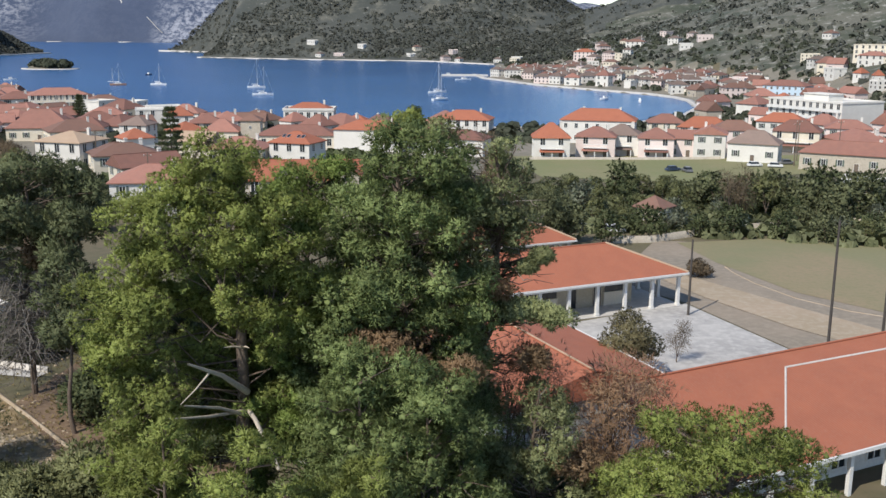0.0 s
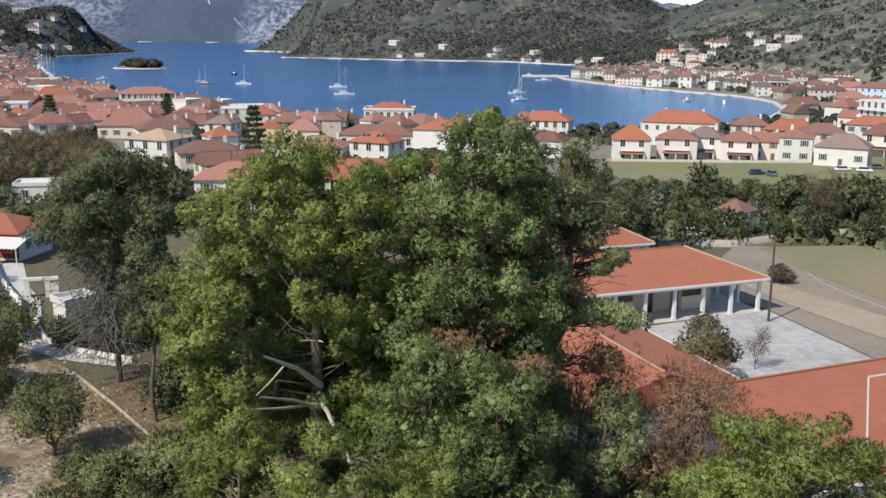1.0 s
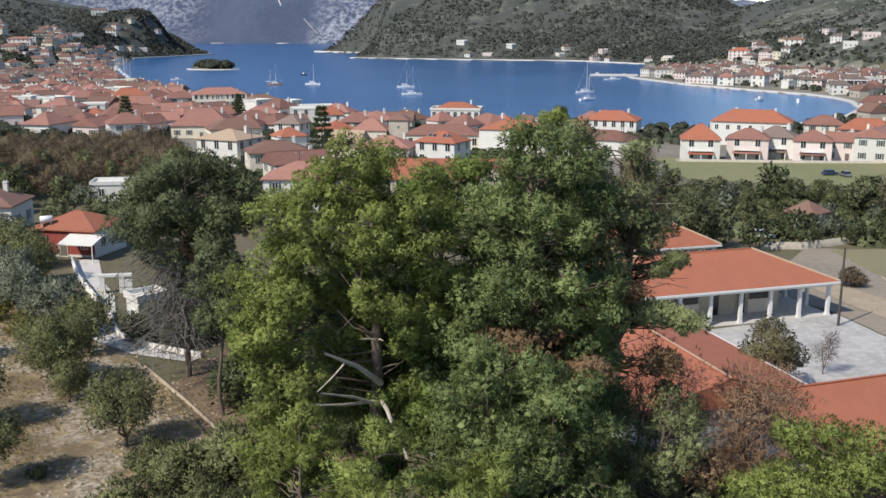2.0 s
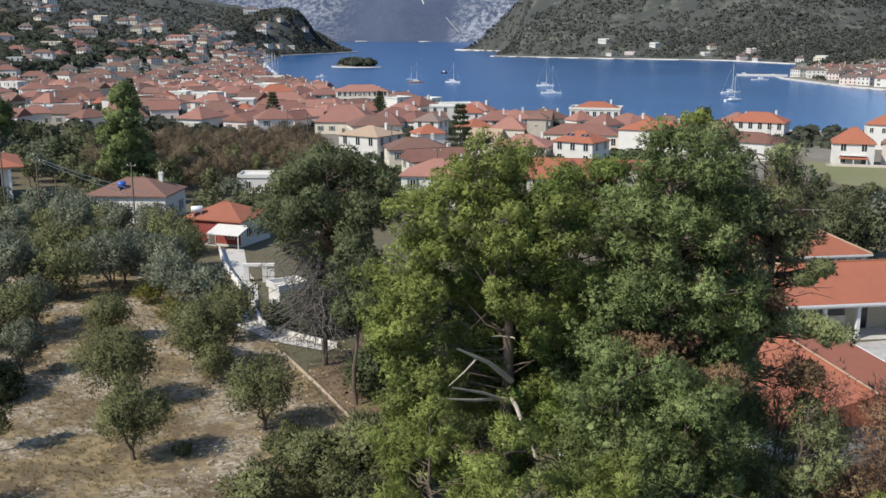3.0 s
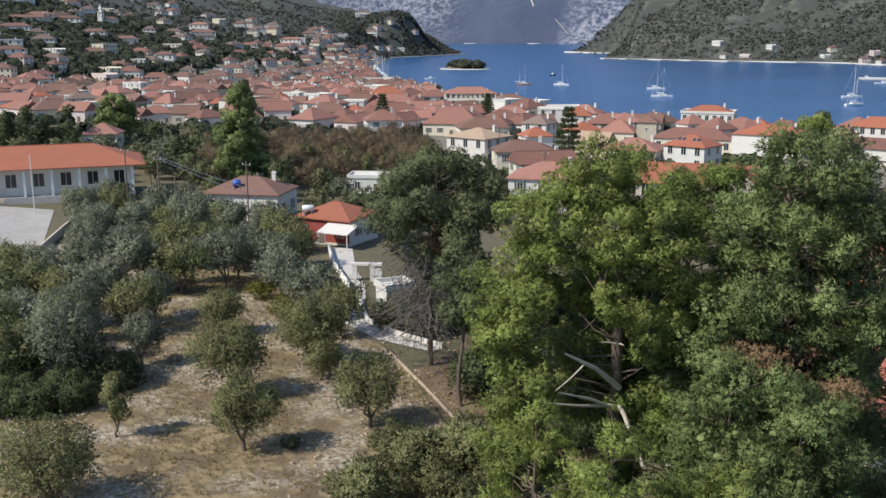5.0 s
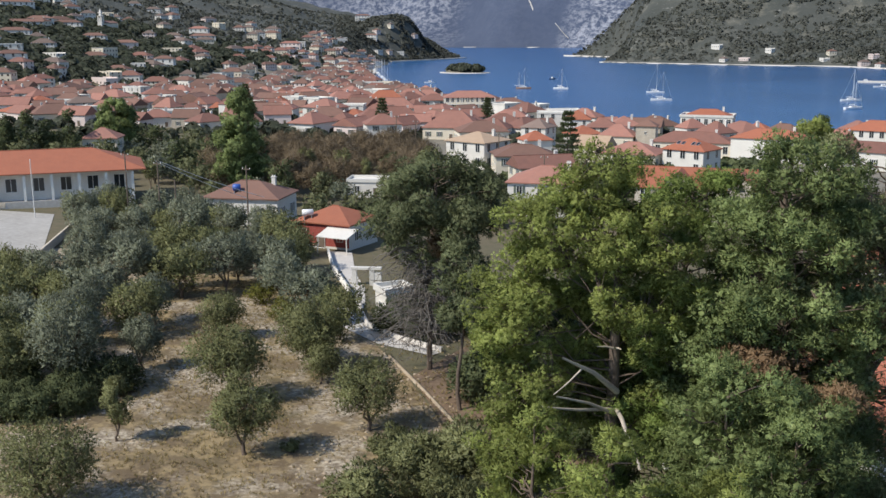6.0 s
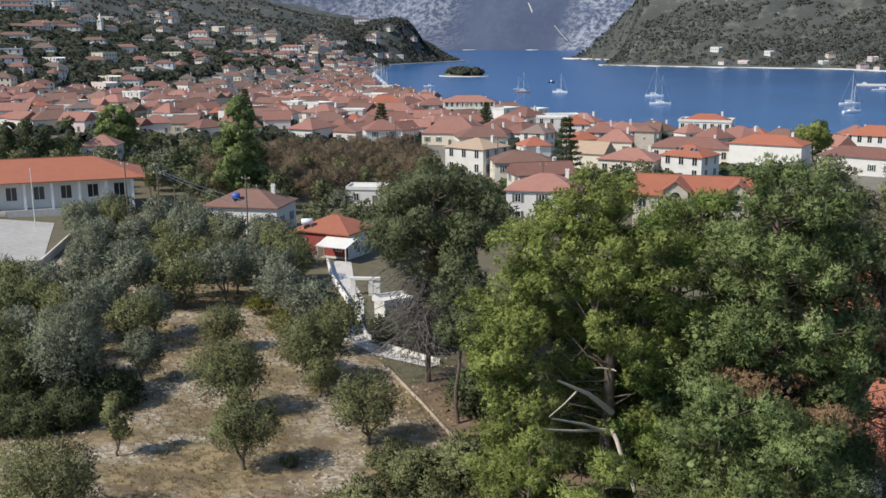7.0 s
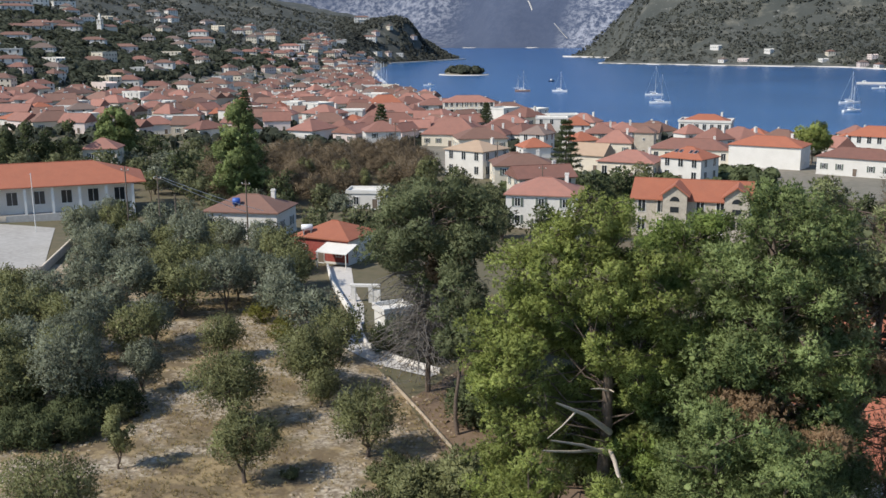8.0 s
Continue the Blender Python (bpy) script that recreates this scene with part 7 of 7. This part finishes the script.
P_WHITE = two_scale("white_car_paint", (0.75, 0.75, 0.75), (0.70, 0.70, 0.70), (0.62, 0.61, 0.60), 0.5, 3.0, 0.3, 0.02, 0.01)
P_BLUE = two_scale("blue_car_paint", (0.035, 0.055, 0.10), (0.03, 0.05, 0.09), (0.06, 0.08, 0.11), 0.5, 3.0, 0.3, 0.02, 0.01)
P_GREY = two_scale("grey_car_paint", (0.16, 0.16, 0.17), (0.13, 0.13, 0.14), (0.20, 0.20, 0.20), 0.5, 3.0, 0.3, 0.02, 0.01)
for x, y, turn, paint, lab in ((59.2, 249.1, 20, P_BLUE, "dark blue hatchback parked on the meadow edge"), (62.4, 247.0, 100, P_GREY, "dark grey car parked on the meadow edge"), (83.7, 259.9, 10, P_WHITE, "white car parked below the houses"),
                               (88.6, 258.0, -15, P_WHITE, "white car parked below the houses"), (94.2, 265.3, 5, P_GREY, "dark grey car parked below the houses"), (99.4, 262.6, 12, P_WHITE, "white car parked below the houses"),
                               (23.3, 159.3, 15, P_GREY, "dark grey car behind the school"), (28.4, 158.6, 5, P_WHITE, "white car behind the school")):
    car(x, y, turn, paint, lab)
house("long low shed with pale sheet roof", 93, 200, facing(93, 200, -10), 18, 8, 3.2, 1, "gable", M_WHITE, M_CONCRETE, W_SMALL, 4.0, 1.2, chimneys=0, name="shed", category="shed")

# ---- poles, wires and small things ----
def pole(x, y, h, label, mat=None, arms=True, z=None):
    e = new("utility_pole")
    z = land1(x, y) if z is None else z
    e.matrix_basis = pose(x, y, z - 0.2)
    tagged(e, label, "pole", "poles")
    v, f = tube_np([(0, 0, 0), (0, 0, h)], [0.15, 0.10], 8)
    part("shaft", mesh_np("shaft", v, f, mat or M_WOOD), e)
    if arms:
        bm = bmesh.new()
        box(bm, -0.8, 0.8, -0.06, 0.06, h - 0.7, h - 0.58)
        part("crossarm", mesh_bm("crossarm", bm, M_WOOD), e)
        for u in (-0.7, 0.0, 0.7):
            bm = bmesh.new()
            box(bm, u - 0.05, u + 0.05, -0.05, 0.05, h - 0.58, h - 0.36)
            part("insulator", mesh_bm("insulator", bm, M_FRAME), e)
    return e


P1, P2 = (-110.5, 125.5), (-90.5, 131.0)
pole(*P1, 13.6, "dark timber utility pole with crossarm")
pole(*P2, 11.8, "dark timber utility pole with crossarm")
pole(-103, 128.5, 9, "thin timber pole in the grove", None, False)
M_DARKPOLE = two_scale("dark_steel", (0.06, 0.055, 0.05), (0.05, 0.045, 0.04), (0.10, 0.08, 0.07), 1.0, 8.0, 0.6, 0.1, 0.01)
for x, y, h in ((27.9, 106.0, 9.0), (35.6, 85.6, 14.6), (42.8, 90.4, 11.5)):
    pole(x, y, h, "dark steel post by the sports pitch", M_DARKPOLE, False)
for x, y, h in ((-66, 238, 12), (-120, 262, 11), (-83, 232, 11), (95, 262, 12), (110, 270, 12), (100, 274, 12), (-150, 300, 11), (-58, 190, 10), (10, 290, 10), (-135, 280, 11)):
    pole(x, y, h, "timber utility pole among the houses")
P3 = (-105.8, 127.8)
pole(*P3, 12.2, "dark timber utility pole with crossarm")
for i, (qx, qy, qz) in enumerate(((-92.5, 138.2, 13.6), (-94.6, 137.4, 13.4))):
    t = np.linspace(0, 1, 14)
    za = land1(*P3) + 11.8
    p = np.column_stack([P3[0] + 0.5 - i + (qx - P3[0]) * t, P3[1] + (qy - P3[1]) * t, za + (qz - za) * t - 1.2 * t * (1 - t)])
    v, f = tube_np(p, [0.045] * 14, 4)
    tagged(new("power_line", mesh_np("power_line", v, f, M_METAL)), "sagging power line from the pole to the cottage", "cable")
e = new("flagpole")
e.matrix_basis = pose(-134, 128, land1(-134, 128))
tagged(e, "white flagpole before the long school", "pole")
v, f = tube_np([(0, 0, 0), (0, 0, 10.5)], [0.09, 0.06], 7)
part("shaft", mesh_np("shaft", v, f, M_FRAME), e)
v, f = tube_np([(0, 0, 10.5), (0, 0, 10.7)], [0.12, 0.05], 7)
part("finial", mesh_np("finial", v, f, M_METAL), e)


def tank(x, y, z, label, mat, r=0.5, ln=1.4):
    """A roof tank: a rounded barrel lying on a small frame."""
    e = new("water_tank")
    e.matrix_basis = pose(x, y, z, 0, 0, 35)
    tagged(e, label, "water tank")
    v, f = tube_np([(-ln / 2 - 0.1, 0, r + 0.3), (-ln / 2, 0, r + 0.3), (ln / 2, 0, r + 0.3), (ln / 2 + 0.1, 0, r + 0.3)], [r * 0.5, r, r, r * 0.5], 12)
    part("barrel", mesh_np("barrel", v, f, mat, None, True), e)
    bm = bmesh.new()
    for u in (-ln * 0.35, ln * 0.35):
        box(bm, u - 0.06, u + 0.06, -r, r, -0.9, 0.36)
    part("stand", mesh_bm("stand", bm, M_METAL), e)


M_BLUETANK = two_scale("blue_plastic", (0.03, 0.10, 0.42), (0.03, 0.09, 0.36), (0.06, 0.14, 0.4), 0.5, 4.0, 0.45, 0.02, 0.01)
zr = shack.matrix_basis.translation.z
tank(-98.5, 139.5, zr + 5.7, "blue plastic water tank on the cottage roof", M_BLUETANK, 0.6, 1.2)
tank(-77.0, 127.4, cottage.matrix_basis.translation.z + 4.6, "white water tank on the red house roof", M_BOAT, 0.5, 1.6)
# whitewashed gate and walls in the yard
gate = new("yard_gate")
gate.matrix_basis = pose(-56.8, 107.2, land1(-56.8, 107.2), 0, 0, 18)
tagged(gate, "whitewashed masonry gateway with a beam over the posts", "gate")
for u in (-1.15, 1.15):
    bm = bmesh.new()
    box(bm, u - 0.3, u + 0.3, -0.3, 0.3, -0.5, 2.1)
    part("gatepost", mesh_bm("gatepost", bm, M_WHITE), gate)
bm = bmesh.new()
box(bm, -1.6, 2.4, -0.34, 0.34, 2.1, 2.4)
part("beam", mesh_bm("beam", bm, M_WHITE), gate)
bm = bmesh.new()
box(bm, 1.45, 2.4, -0.25, 0.25, -0.5, 1.7)
part("wing_wall", mesh_bm("wing_wall", bm, M_WHITE), gate)
ribbon("yard_side_wall", [(-71, 123), (-64.5, 113), (-55.6, 101.4)], 0.3, 0.9, M_WHITE, "whitewashed yard wall")
hut = house("low white outbuilding in the shade", -46.6, 95.4, facing(-46.6, 95.4, 25), 3.4, 3.0, 2.9, 1, "flat", M_WHITE, M_WHITE, W_SMALL, 2.8, chimneys=0, category="outbuilding", name="outbuilding")
hut2 = house("white house wall behind the pines", -6, 70, SCH, 12, 7, 3.6, 1, "hip", M_WHITE, M_TILE, W_PLAIN, 2.8, chimneys=0)
house("small hut with faded terracotta roof among trees", 36.6, 165.8, facing(36.6, 165.8, -30), 4.8, 4.6, 3.6, 1, "hip", M_CREAM, M_TILE_OLD, W_SMALL, 3.0, 1.8, chimneys=0)
